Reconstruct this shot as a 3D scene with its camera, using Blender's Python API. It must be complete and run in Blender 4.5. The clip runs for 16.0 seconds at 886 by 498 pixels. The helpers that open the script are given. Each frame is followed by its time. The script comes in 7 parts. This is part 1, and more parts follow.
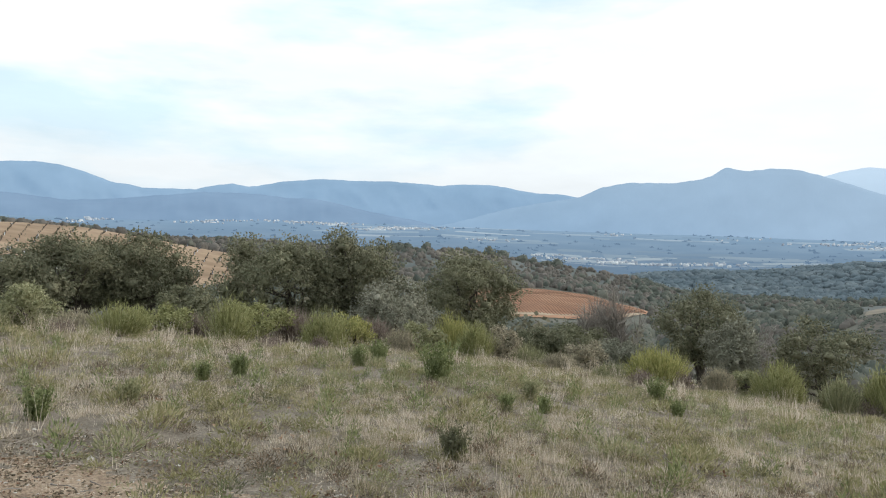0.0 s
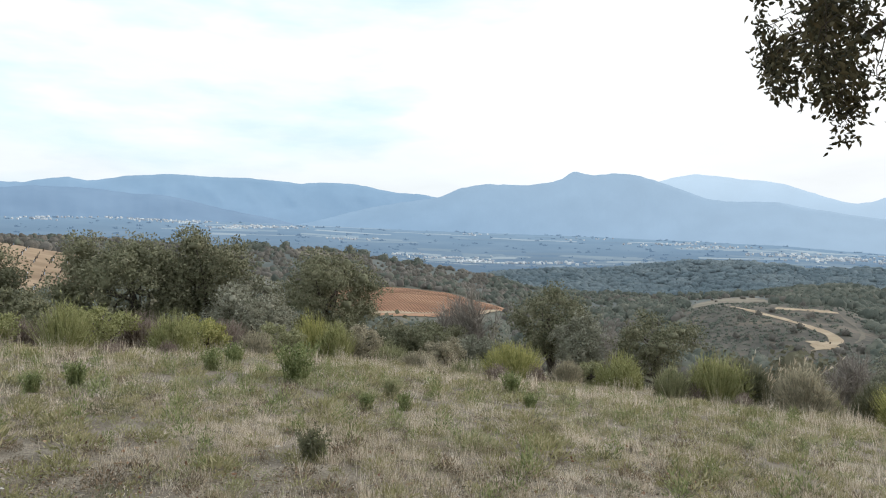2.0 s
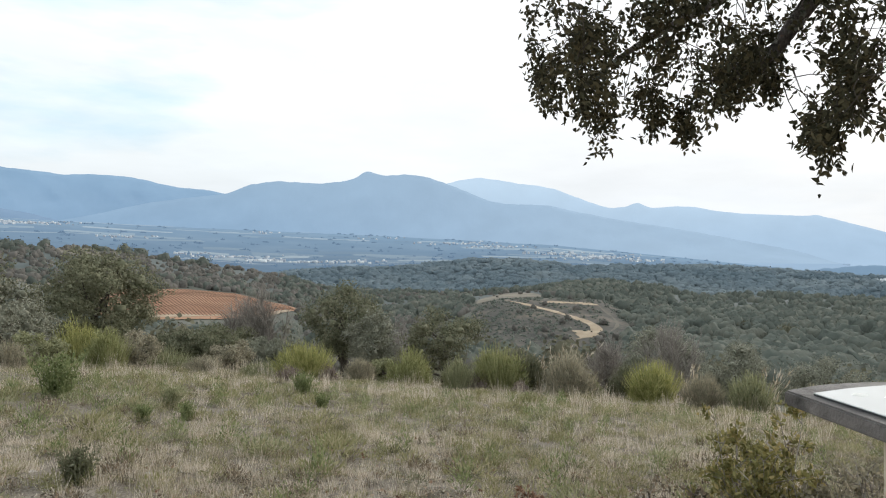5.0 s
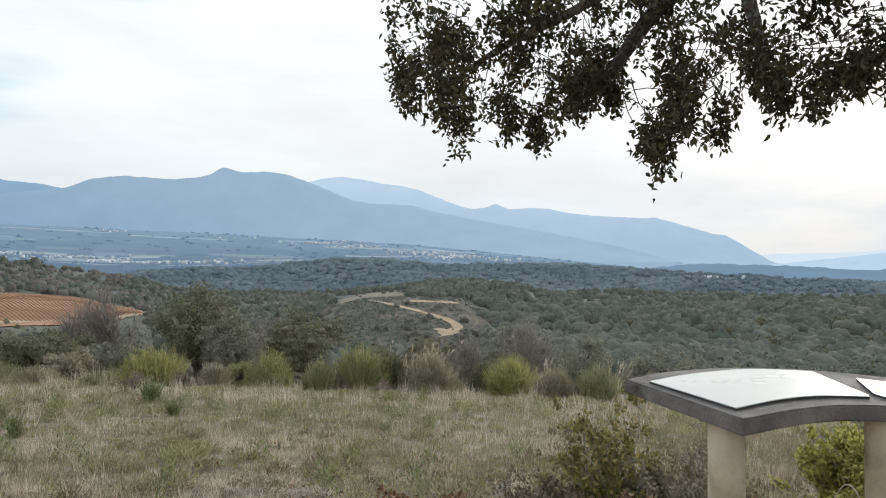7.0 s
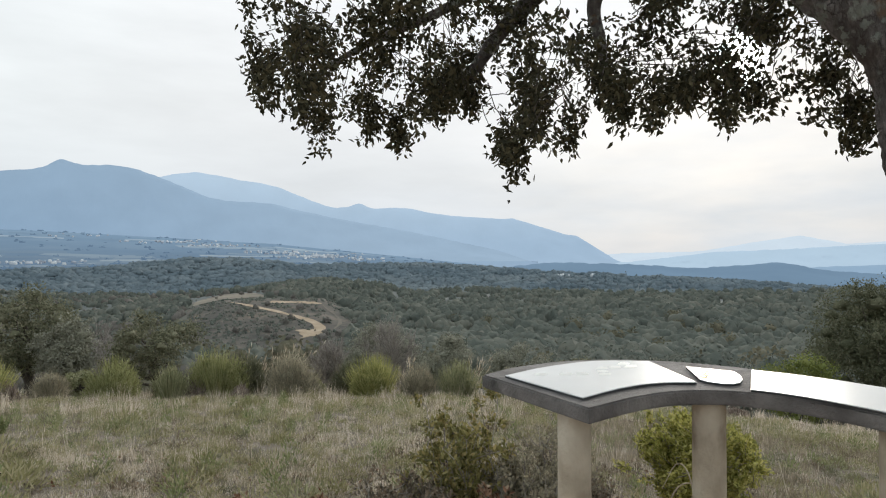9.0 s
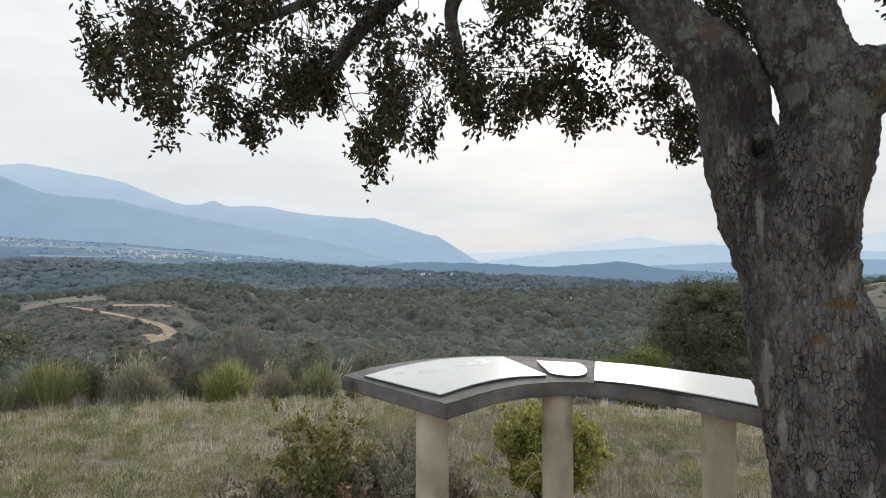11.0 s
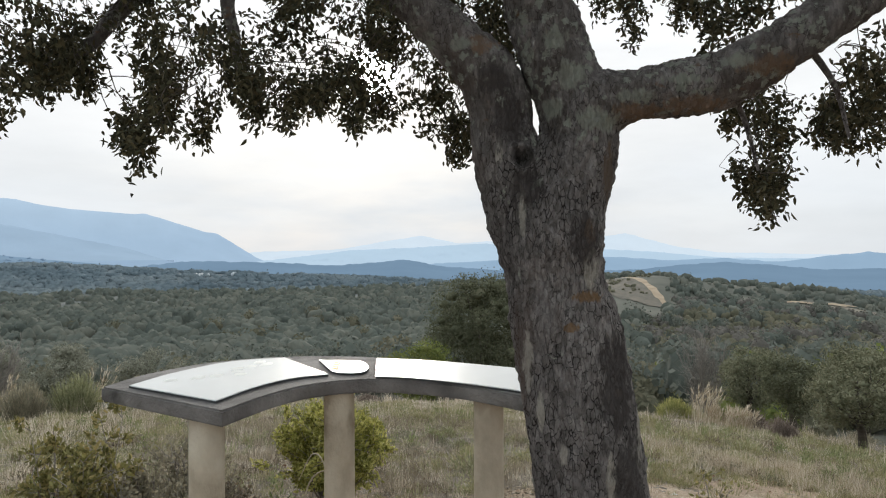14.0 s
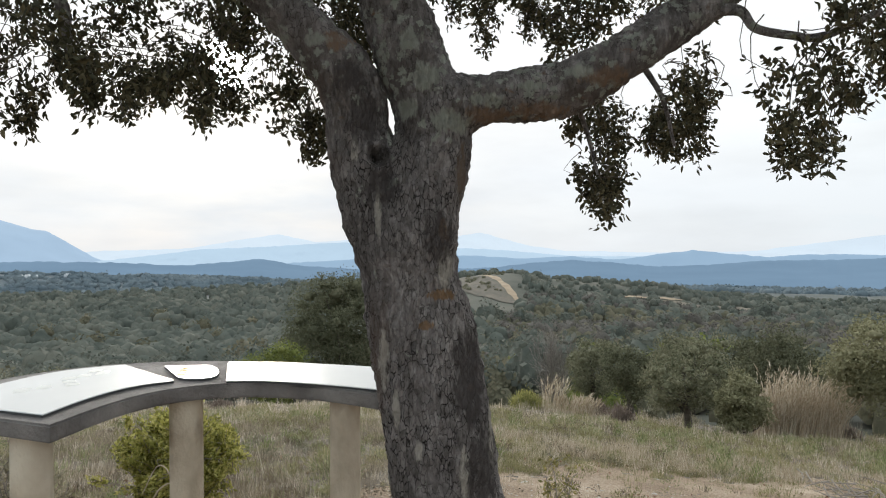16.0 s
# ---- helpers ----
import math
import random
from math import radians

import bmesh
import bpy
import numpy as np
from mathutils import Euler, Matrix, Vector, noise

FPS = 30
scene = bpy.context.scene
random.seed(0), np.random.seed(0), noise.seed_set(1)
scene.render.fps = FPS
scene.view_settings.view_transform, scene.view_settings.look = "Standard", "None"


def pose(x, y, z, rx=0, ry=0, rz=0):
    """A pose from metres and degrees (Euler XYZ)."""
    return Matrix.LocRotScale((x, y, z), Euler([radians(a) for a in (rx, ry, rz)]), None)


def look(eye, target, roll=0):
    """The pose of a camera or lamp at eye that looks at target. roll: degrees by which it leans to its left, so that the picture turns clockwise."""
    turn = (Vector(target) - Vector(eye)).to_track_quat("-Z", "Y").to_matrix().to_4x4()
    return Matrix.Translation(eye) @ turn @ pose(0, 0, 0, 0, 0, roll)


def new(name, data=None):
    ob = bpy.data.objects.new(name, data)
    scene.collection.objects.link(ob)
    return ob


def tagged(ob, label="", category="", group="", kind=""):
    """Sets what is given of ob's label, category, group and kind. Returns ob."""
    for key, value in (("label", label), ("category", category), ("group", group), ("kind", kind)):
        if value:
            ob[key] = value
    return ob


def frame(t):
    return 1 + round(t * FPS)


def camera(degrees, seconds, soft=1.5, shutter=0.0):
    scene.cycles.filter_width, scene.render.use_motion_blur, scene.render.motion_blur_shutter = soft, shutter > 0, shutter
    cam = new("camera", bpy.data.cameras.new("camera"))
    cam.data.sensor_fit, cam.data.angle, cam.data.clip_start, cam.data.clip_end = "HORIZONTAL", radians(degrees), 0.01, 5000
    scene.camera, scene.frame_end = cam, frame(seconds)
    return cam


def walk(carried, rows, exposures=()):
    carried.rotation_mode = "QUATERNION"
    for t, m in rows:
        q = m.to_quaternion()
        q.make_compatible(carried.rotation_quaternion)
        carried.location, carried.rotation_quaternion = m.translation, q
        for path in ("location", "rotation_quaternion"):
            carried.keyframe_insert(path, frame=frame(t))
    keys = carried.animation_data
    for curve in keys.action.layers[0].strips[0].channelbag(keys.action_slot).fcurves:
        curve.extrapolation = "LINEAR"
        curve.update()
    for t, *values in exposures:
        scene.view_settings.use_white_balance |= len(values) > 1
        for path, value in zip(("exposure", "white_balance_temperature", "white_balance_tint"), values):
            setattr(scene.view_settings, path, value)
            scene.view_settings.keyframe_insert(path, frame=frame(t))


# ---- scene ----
# ---- camera ----
cam = camera(66.25, 16.0, soft=1.1)
EYE = 1.6
# seconds, bearing clockwise from +y, pitch, roll; the lens turns on a short arm
TURN = [(0.0, 0.0, 0.77, -0.23), (0.5, 2.94, 0.75, -0.19), (1.0, 5.80, 0.74, -0.14), (1.5, 8.74, 0.73, -0.10),
        (2.0, 11.69, 0.72, -0.06), (2.5, 14.62, 0.70, -0.03), (3.0, 17.55, 0.69, 0.01), (3.5, 20.42, 0.67, 0.04),
        (4.0, 23.29, 0.65, 0.07), (6.5, 37.65, 0.57, 0.19), (7.0, 40.54, 0.55, 0.21), (7.5, 43.39, 0.53, 0.22),
        (8.0, 46.23, 0.51, 0.23), (8.5, 49.15, 0.48, 0.24), (9.0, 52.03, 0.46, 0.25), (11.5, 66.65, 0.35, 0.28),
        (12.0, 69.67, 0.32, 0.28), (12.5, 72.67, 0.29, 0.28), (13.0, 75.67, 0.26, 0.28), (13.5, 78.58, 0.23, 0.29),
        (14.0, 81.59, 0.17, 0.29), (14.5, 84.54, 0.13, 0.30), (15.0, 87.49, 0.09, 0.31), (15.5, 90.56, 0.05, 0.33),
        (16.0, 93.43, 0.01, 0.35)]
ARM = 0.055
walk(cam, [(t, pose(ARM * math.sin(radians(b)), ARM * math.cos(radians(b)), EYE, 90 + p, r, -b)) for t, b, p, r in TURN],
     exposures=[(0.0, 0.22), (2.0, 0.27), (4.0, 0.24), (8.0, 0.02), (9.0, -0.04), (12.5, -0.02), (14.0, 0.05), (16.0, 0.15)])

# ---- light ----
SUN_AZ, SUN_EL = 75.6, 14.5
world = bpy.data.worlds.new("sky")
scene.world = world
world.use_nodes = True
wn, wl = world.node_tree.nodes, world.node_tree.links
wn.clear()
sky = wn.new("ShaderNodeTexSky")
sky.sky_type, sky.sun_disc = "NISHITA", False
sky.sun_elevation, sky.sun_rotation = radians(SUN_EL), radians(SUN_AZ)
sky.air_density, sky.dust_density = 1.0, 2.0
coord = wn.new("ShaderNodeTexCoord")
stretch = wn.new("ShaderNodeMapping")
stretch.inputs["Scale"].default_value = (1.0, 1.0, 4.0)
stretch.inputs["Rotation"].default_value = (0.06, 0.10, 0.5)
cloud = wn.new("ShaderNodeTexNoise")
cloud.inputs["Scale"].default_value, cloud.inputs["Detail"].default_value = 2.3, 6.0
cloud.inputs["Roughness"].default_value = 0.52
ramp = wn.new("ShaderNodeValToRGB")
ramp.color_ramp.elements[0].position, ramp.color_ramp.elements[0].color = 0.36, (0.975, 0.975, 0.975, 1)
ramp.color_ramp.elements[1].position, ramp.color_ramp.elements[1].color = 0.60, (1.0, 1.0, 1.0, 1)
# the veiled sun's aureole in the thin cloud
dot = wn.new("ShaderNodeVectorMath")
dot.operation = "DOT_PRODUCT"
dot.inputs[1].default_value = (math.sin(radians(SUN_AZ)) * math.cos(radians(SUN_EL)), math.cos(radians(SUN_AZ)) * math.cos(radians(SUN_EL)), math.sin(radians(SUN_EL)))
glow = wn.new("ShaderNodeMapRange")
glow.interpolation_type = "SMOOTHERSTEP"
glow.inputs["From Min"].default_value, glow.inputs["From Max"].default_value = 0.30, 1.0
glow.inputs["To Min"].default_value, glow.inputs["To Max"].default_value = 0.0, 1.0
core = wn.new("ShaderNodeMapRange")
core.interpolation_type = "SMOOTHERSTEP"
core.inputs["From Min"].default_value, core.inputs["From Max"].default_value = 0.9990, 1.0
core.inputs["To Min"].default_value, core.inputs["To Max"].default_value = 0.0, 6.0
tone = wn.new("ShaderNodeMix")
tone.data_type = "RGBA"
tone.inputs[6].default_value, tone.inputs[7].default_value = (0.92, 0.98, 1.0, 1), (0.95, 0.97, 0.985, 1)
gain = wn.new("ShaderNodeMath")
gain.operation = "MULTIPLY_ADD"
gain.inputs[1].default_value, gain.inputs[2].default_value = 0.02, 0.87
total = wn.new("ShaderNodeMath")
total.operation = "ADD"
blue, veil, both, wout = (wn.new("ShaderNodeBackground"), wn.new("ShaderNodeBackground"), wn.new("ShaderNodeMixShader"), wn.new("ShaderNodeOutputWorld"))
blue.inputs["Strength"].default_value = 0.15
wl.new(coord.outputs["Generated"], stretch.inputs["Vector"])
wl.new(stretch.outputs["Vector"], cloud.inputs["Vector"])
wl.new(cloud.outputs["Fac"], ramp.inputs["Fac"])
wl.new(coord.outputs["Generated"], dot.inputs[0])
wl.new(dot.outputs["Value"], glow.inputs["Value"])
wl.new(dot.outputs["Value"], core.inputs["Value"])
wl.new(glow.outputs["Result"], tone.inputs["Factor"])
wl.new(glow.outputs["Result"], gain.inputs[0])
thick = wn.new("ShaderNodeTexNoise")
thick.inputs["Scale"].default_value, thick.inputs["Detail"].default_value, thick.inputs["Roughness"].default_value = 3.1, 7.0, 0.55
body = wn.new("ShaderNodeMapRange")
body.inputs["From Min"].default_value, body.inputs["From Max"].default_value = 0.3, 0.62
body.inputs["To Min"].default_value, body.inputs["To Max"].default_value = 0.90, 1.02
lit = wn.new("ShaderNodeMath")
lit.operation = "MULTIPLY"
wl.new(stretch.outputs["Vector"], thick.inputs["Vector"])
wl.new(thick.outputs["Fac"], body.inputs["Value"])
wl.new(gain.outputs["Value"], lit.inputs[0])
wl.new(body.outputs["Result"], lit.inputs[1])
zenith = wn.new("ShaderNodeMapRange")
zenith.inputs["From Min"].default_value, zenith.inputs["From Max"].default_value = 0.0, 1.0
zenith.inputs["To Min"].default_value, zenith.inputs["To Max"].default_value = 0.99, 1.5
overcast = wn.new("ShaderNodeMath")
overcast.operation = "MULTIPLY"
wl.new(lit.outputs["Value"], overcast.inputs[0])
wl.new(zenith.outputs["Result"], overcast.inputs[1])
wl.new(overcast.outputs["Value"], total.inputs[0])
wl.new(core.outputs["Result"], total.inputs[1])
thin = wn.new("ShaderNodeMix")
thin.data_type = "RGBA"
thin.inputs[6].default_value = (0.68, 0.86, 0.96, 1)
open_sky = wn.new("ShaderNodeMapRange")
open_sky.inputs["From Min"].default_value, open_sky.inputs["From Max"].default_value = 0.38, 0.52
wl.new(cloud.outputs["Fac"], open_sky.inputs["Value"])
veiled = wn.new("ShaderNodeMath")
veiled.operation, veiled.use_clamp = "MULTIPLY_ADD", True
veiled.inputs[1].default_value = 1.6
wl.new(glow.outputs["Result"], veiled.inputs[0])
wl.new(open_sky.outputs["Result"], veiled.inputs[2])
wl.new(veiled.outputs["Value"], thin.inputs["Factor"])
wl.new(tone.outputs[2], thin.inputs[7])
# haze towards the horizon
rise = wn.new("ShaderNodeSeparateXYZ")
wl.new(coord.outputs["Generated"], rise.inputs["Vector"])
low_sky = wn.new("ShaderNodeMapRange")
low_sky.interpolation_type = "SMOOTHSTEP"
low_sky.inputs["From Min"].default_value, low_sky.inputs["From Max"].default_value = 0.02, 0.22
low_sky.inputs["To Min"].default_value, low_sky.inputs["To Max"].default_value = 0.75, 0.0
wl.new(rise.outputs["Z"], low_sky.inputs["Value"])
wl.new(rise.outputs["Z"], zenith.inputs["Value"])
hazy = wn.new("ShaderNodeMix")
hazy.data_type = "RGBA"
hazy.inputs[7].default_value = (0.83, 0.885, 0.935, 1)
wl.new(low_sky.outputs["Result"], hazy.inputs["Factor"])
wl.new(thin.outputs[2], hazy.inputs[6])
wl.new(hazy.outputs[2], veil.inputs["Color"])
wl.new(total.outputs["Value"], veil.inputs["Strength"])
wl.new(sky.outputs["Color"], blue.inputs["Color"])
wl.new(ramp.outputs["Color"], both.inputs["Fac"])
wl.new(blue.outputs["Background"], both.inputs[1])
wl.new(veil.outputs["Background"], both.inputs[2])
wl.new(both.outputs["Shader"], wout.inputs["Surface"])

sun_data = bpy.data.lights.new("sun", "SUN")
sun_data.energy, sun_data.angle, sun_data.color = 1.5, radians(10), (1.0, 0.93, 0.82)
sun = new("sun", sun_data)
sun.matrix_world = look((60 * dot.inputs[1].default_value[0], 60 * dot.inputs[1].default_value[1], 60 * dot.inputs[1].default_value[2]), (0, 0, 0))


# ---- materials ----
def material(name, tones, scale=6.0, rough=0.85, bump=0.3, bump_scale=None, detail=5.0, island=0.0, through_light=0.0, stretch_to=None, haze=None, spec=0.3, stain=None, second=None, spread=None, bump_depth=0.05):
    """tones: two to four colours along a noise; island: share of variation from piece to piece; haze: colour and
    strength of a glow added as distance haze.
    """
    m = bpy.data.materials.new(name)
    m.use_nodes = True
    n, l = m.node_tree.nodes, m.node_tree.links
    bsdf = n["Principled BSDF"]
    tc = n.new("ShaderNodeTexCoord")
    mp = n.new("ShaderNodeMapping")
    if stretch_to:
        mp.inputs["Scale"].default_value = stretch_to
    l.new(tc.outputs["Object"], mp.inputs["Vector"])
    a = n.new("ShaderNodeTexNoise")
    a.inputs["Scale"].default_value, a.inputs["Detail"].default_value = scale, detail
    l.new(mp.outputs["Vector"], a.inputs["Vector"])
    value = a.outputs["Fac"]
    if second:
        a2 = n.new("ShaderNodeTexNoise")
        a2.inputs["Scale"].default_value, a2.inputs["Detail"].default_value = second, 3.0
        l.new(mp.outputs["Vector"], a2.inputs["Vector"])
        m2 = n.new("ShaderNodeMix")
        m2.inputs[0].default_value = 0.5
        l.new(value, m2.inputs[2])
        l.new(a2.outputs["Fac"], m2.inputs[3])
        value = m2.outputs[0]
    if island:
        geo = n.new("ShaderNodeNewGeometry")
        mix = n.new("ShaderNodeMix")
        mix.inputs[0].default_value = island
        l.new(value, mix.inputs[2])
        l.new(geo.outputs["Random Per Island"], mix.inputs[3])
        value = mix.outputs[0]
    cr = n.new("ShaderNodeValToRGB")
    el = cr.color_ramp.elements
    lo, hi = (0.32, 0.68) if not island else (0.5 - 0.17 - 0.12 * island, 0.5 + 0.17 + 0.12 * island)
    if spread:
        lo, hi = 0.5 - spread, 0.5 + spread
    while len(el) < len(tones):
        el.new(0.5)
    for i, c in enumerate(tones):
        el[i].position = lo + (hi - lo) * i / (len(tones) - 1)
        el[i].color = (*c, 1)
    l.new(value, cr.inputs["Fac"])
    colour = cr.outputs["Color"]
    if stain:
        b = n.new("ShaderNodeTexNoise")
        b.inputs["Scale"].default_value, b.inputs["Detail"].default_value = stain[1], 4.0
        l.new(mp.outputs["Vector"], b.inputs["Vector"])
        br = n.new("ShaderNodeMapRange")
        br.inputs["From Min"].default_value, br.inputs["From Max"].default_value = stain[2], stain[2] + 0.1
        l.new(b.outputs["Fac"], br.inputs["Value"])
        mx = n.new("ShaderNodeMix")
        mx.data_type = "RGBA"
        mx.inputs[7].default_value = (*stain[0], 1)
        l.new(br.outputs["Result"], mx.inputs["Factor"])
        l.new(colour, mx.inputs[6])
        colour = mx.outputs[2]
    l.new(colour, bsdf.inputs["Base Color"])
    bsdf.inputs["Roughness"].default_value = rough
    bsdf.inputs["Specular IOR Level"].default_value = spec
    if bump:
        c = n.new("ShaderNodeTexNoise")
        c.inputs["Scale"].default_value, c.inputs["Detail"].default_value = bump_scale or scale * 5, 6.0
        l.new(mp.outputs["Vector"], c.inputs["Vector"])
        bp = n.new("ShaderNodeBump")
        bp.inputs["Strength"].default_value, bp.inputs["Distance"].default_value = bump, bump_depth
        l.new(c.outputs["Fac"], bp.inputs["Height"])
        l.new(bp.outputs["Normal"], bsdf.inputs["Normal"])
    if through_light:
        out = n["Material Output"]
        tl, ms = n.new("ShaderNodeBsdfTranslucent"), n.new("ShaderNodeMixShader")
        ms.inputs["Fac"].default_value = through_light
        l.new(colour, tl.inputs["Color"])
        l.new(bsdf.outputs["BSDF"], ms.inputs[1])
        l.new(tl.outputs["BSDF"], ms.inputs[2])
        l.new(ms.outputs["Shader"], out.inputs["Surface"])
    if haze:
        bsdf.inputs["Emission Color"].default_value = (*haze[0], 1)
        bsdf.inputs["Emission Strength"].default_value = haze[1]
    return m


OAK_LEAF = material("cork_oak_leaf", [(0.042, 0.041, 0.025), (0.072, 0.070, 0.041), (0.125, 0.108, 0.062)], 1.2, 0.7, 0, island=0.75, through_light=0.12, spec=0.15)
HOLM = material("holm_oak_leaf", [(0.115, 0.118, 0.068), (0.19, 0.187, 0.115), (0.28, 0.265, 0.175)], 0.7, 0.8, 0, island=0.2, through_light=0.18, second=3.0)
HOLM_GREY = material("grey_oak_leaf", [(0.16, 0.16, 0.115), (0.25, 0.245, 0.185), (0.36, 0.345, 0.275)], 0.7, 0.85, 0, island=0.2, through_light=0.18, second=3.0)
HOLM_DARK = material("dark_oak_leaf", [(0.095, 0.098, 0.058), (0.165, 0.163, 0.10), (0.27, 0.255, 0.17)], 0.7, 0.8, 0, island=0.2, through_light=0.18, second=3.0)
HOLM_DEEP = material("deep_oak_leaf", [(0.075, 0.08, 0.045), (0.12, 0.123, 0.072), (0.19, 0.183, 0.115)], 0.7, 0.8, 0, island=0.3, through_light=0.28, second=3.0)
HOLM_LIGHT = material("olive_oak_leaf", [(0.15, 0.148, 0.08), (0.24, 0.23, 0.13), (0.34, 0.315, 0.20)], 0.7, 0.8, 0, island=0.2, through_light=0.25, second=3.0)
BROOM = material("broom_stem", [(0.185, 0.19, 0.10), (0.29, 0.29, 0.16), (0.40, 0.385, 0.235)], 1.5, 0.8, 0, island=0.5, through_light=0.35, second=5.0)
BROOM_YELLOW = material("yellow_broom_stem", [(0.21, 0.215, 0.075), (0.34, 0.33, 0.125), (0.46, 0.43, 0.19)], 1.5, 0.8, 0, island=0.5, through_light=0.35, second=5.0)
BROOM_GREY = material("grey_scrub_stem", [(0.22, 0.195, 0.14), (0.32, 0.285, 0.205), (0.43, 0.385, 0.28)], 1.5, 0.85, 0, island=0.5, through_light=0.3, second=5.0)
BROOM_LIME = material("fresh_broom_stem", [(0.175, 0.182, 0.072), (0.275, 0.278, 0.122), (0.39, 0.38, 0.195)], 1.5, 0.8, 0, island=0.5, through_light=0.4, second=5.0)
BROOM_BROWN = material("brown_heath_stem", [(0.15, 0.115, 0.095), (0.24, 0.19, 0.16), (0.35, 0.29, 0.245)], 1.5, 0.85, 0, island=0.5, through_light=0.25, second=5.0)
TWIG = material("bare_twig", [(0.19, 0.165, 0.145), (0.32, 0.285, 0.25)], 3.0, 0.9, 0, island=0.6)
OAK_TWIG = material("dark_twig", [(0.05, 0.042, 0.035), (0.10, 0.085, 0.07)], 3.0, 0.9, 0, island=0.6)
DEAD_LEAF = material("dead_leaf", [(0.15, 0.075, 0.045), (0.27, 0.15, 0.09), (0.40, 0.30, 0.21)], 3.0, 0.8, 0, island=0.8)
STRAW = material("dry_grass", [(0.24, 0.205, 0.13), (0.44, 0.372, 0.28), (0.66, 0.567, 0.46), (0.79, 0.697, 0.60)], 0.5, 0.85, 0, island=0.3, through_light=0.3, second=3.2, spread=0.15)
BROWN_GRASS = material("brown_dry_grass", [(0.16, 0.13, 0.09), (0.28, 0.23, 0.17), (0.42, 0.36, 0.275)], 0.6, 0.85, 0, island=0.3, through_light=0.25, second=3.0, spread=0.16)
GREEN_GRASS = material("green_grass", [(0.185, 0.178, 0.083), (0.295, 0.275, 0.138), (0.44, 0.39, 0.25)], 0.9, 0.85, 0, island=0.3, through_light=0.3, second=4.0, spread=0.16)
WEED = material("withered_weed", [(0.11, 0.09, 0.065), (0.19, 0.155, 0.11), (0.27, 0.20, 0.14)], 1.2, 0.9, 0, island=0.6, through_light=0.1)
REED = material("dry_reed", [(0.36, 0.29, 0.20), (0.52, 0.43, 0.32), (0.66, 0.58, 0.47)], 0.8, 0.8, 0, island=0.7, through_light=0.25)
SPRIG = material("green_forb", [(0.12, 0.145, 0.06), (0.20, 0.23, 0.098), (0.30, 0.32, 0.16)], 2.0, 0.8, 0, island=0.6, through_light=0.4)
SHRUB_LEAF = material("young_oak_leaf", [(0.15, 0.14, 0.05), (0.27, 0.245, 0.09), (0.40, 0.32, 0.14)], 2.0, 0.6, 0, island=0.6, through_light=0.3)
BUSH_GOLD = material("yellow_green_leaf", [(0.20, 0.20, 0.05), (0.40, 0.385, 0.10), (0.58, 0.53, 0.20)], 2.0, 0.7, 0, island=0.6, through_light=0.35)
SOIL = material("field_soil", [(0.10, 0.082, 0.064), (0.205, 0.172, 0.135), (0.37, 0.32, 0.26)], 2.2, 0.95, 1.0, 40.0, 10.0, second=38.0)
DIRT = material("bare_dirt", [(0.18, 0.125, 0.088), (0.36, 0.268, 0.19), (0.58, 0.475, 0.365)], 1.3, 0.95, 1.0, 40.0, 12.0, second=31.0)
SCRUB_FLOOR = material("scrub_ground", [(0.07, 0.074, 0.06), (0.10, 0.102, 0.083), (0.14, 0.134, 0.108)], 0.05, 0.95, 0.5, 0.6, 8.0)
# far woodland floor, its base colour blued a little for haze
WOOD_FLOOR = material("hazed_wood_ground", [(0.075, 0.088, 0.086), (0.095, 0.107, 0.102), (0.12, 0.128, 0.117)], 0.02, 0.95, 0.6, 0.2, 8.0)
VINE_SOIL = material("vineyard_soil", [(0.20, 0.132, 0.08), (0.265, 0.182, 0.115), (0.33, 0.237, 0.155)], 0.07, 0.95, 0.5, 0.8, 8.0)
RED_SOIL = material("red_ploughed_soil", [(0.25, 0.125, 0.075), (0.33, 0.175, 0.105), (0.38, 0.22, 0.135)], 0.05, 0.95, 0.5, 0.8, 8.0)
FURROW = material("dark_furrow_soil", [(0.18, 0.09, 0.053), (0.25, 0.135, 0.082)], 0.2, 0.95, 0.3, 1.0)
HILL_SOIL = material("stony_hill_soil", [(0.05, 0.05, 0.043), (0.085, 0.077, 0.066), (0.15, 0.122, 0.096)], 0.06, 0.95, 0.5, 0.8, 10.0, second=0.3)
TRACK = material("sandy_track", [(0.28, 0.21, 0.14), (0.40, 0.315, 0.225)], 0.2, 0.95, 0.3, 1.0)
GREY_SLOPE = material("grey_cleared_slope", [(0.085, 0.078, 0.064), (0.125, 0.112, 0.09), (0.165, 0.14, 0.108)], 0.08, 0.95, 0.4, 0.7, second=0.5)
TAN_GRASS = material("tan_clearing", [(0.14, 0.12, 0.095), (0.22, 0.19, 0.145)], 0.05, 0.95, 0.4, 0.7)
# the valley's distance haze is put in as blue emission
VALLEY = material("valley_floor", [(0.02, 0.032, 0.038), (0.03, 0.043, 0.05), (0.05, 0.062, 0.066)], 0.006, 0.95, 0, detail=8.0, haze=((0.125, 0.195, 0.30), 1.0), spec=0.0)
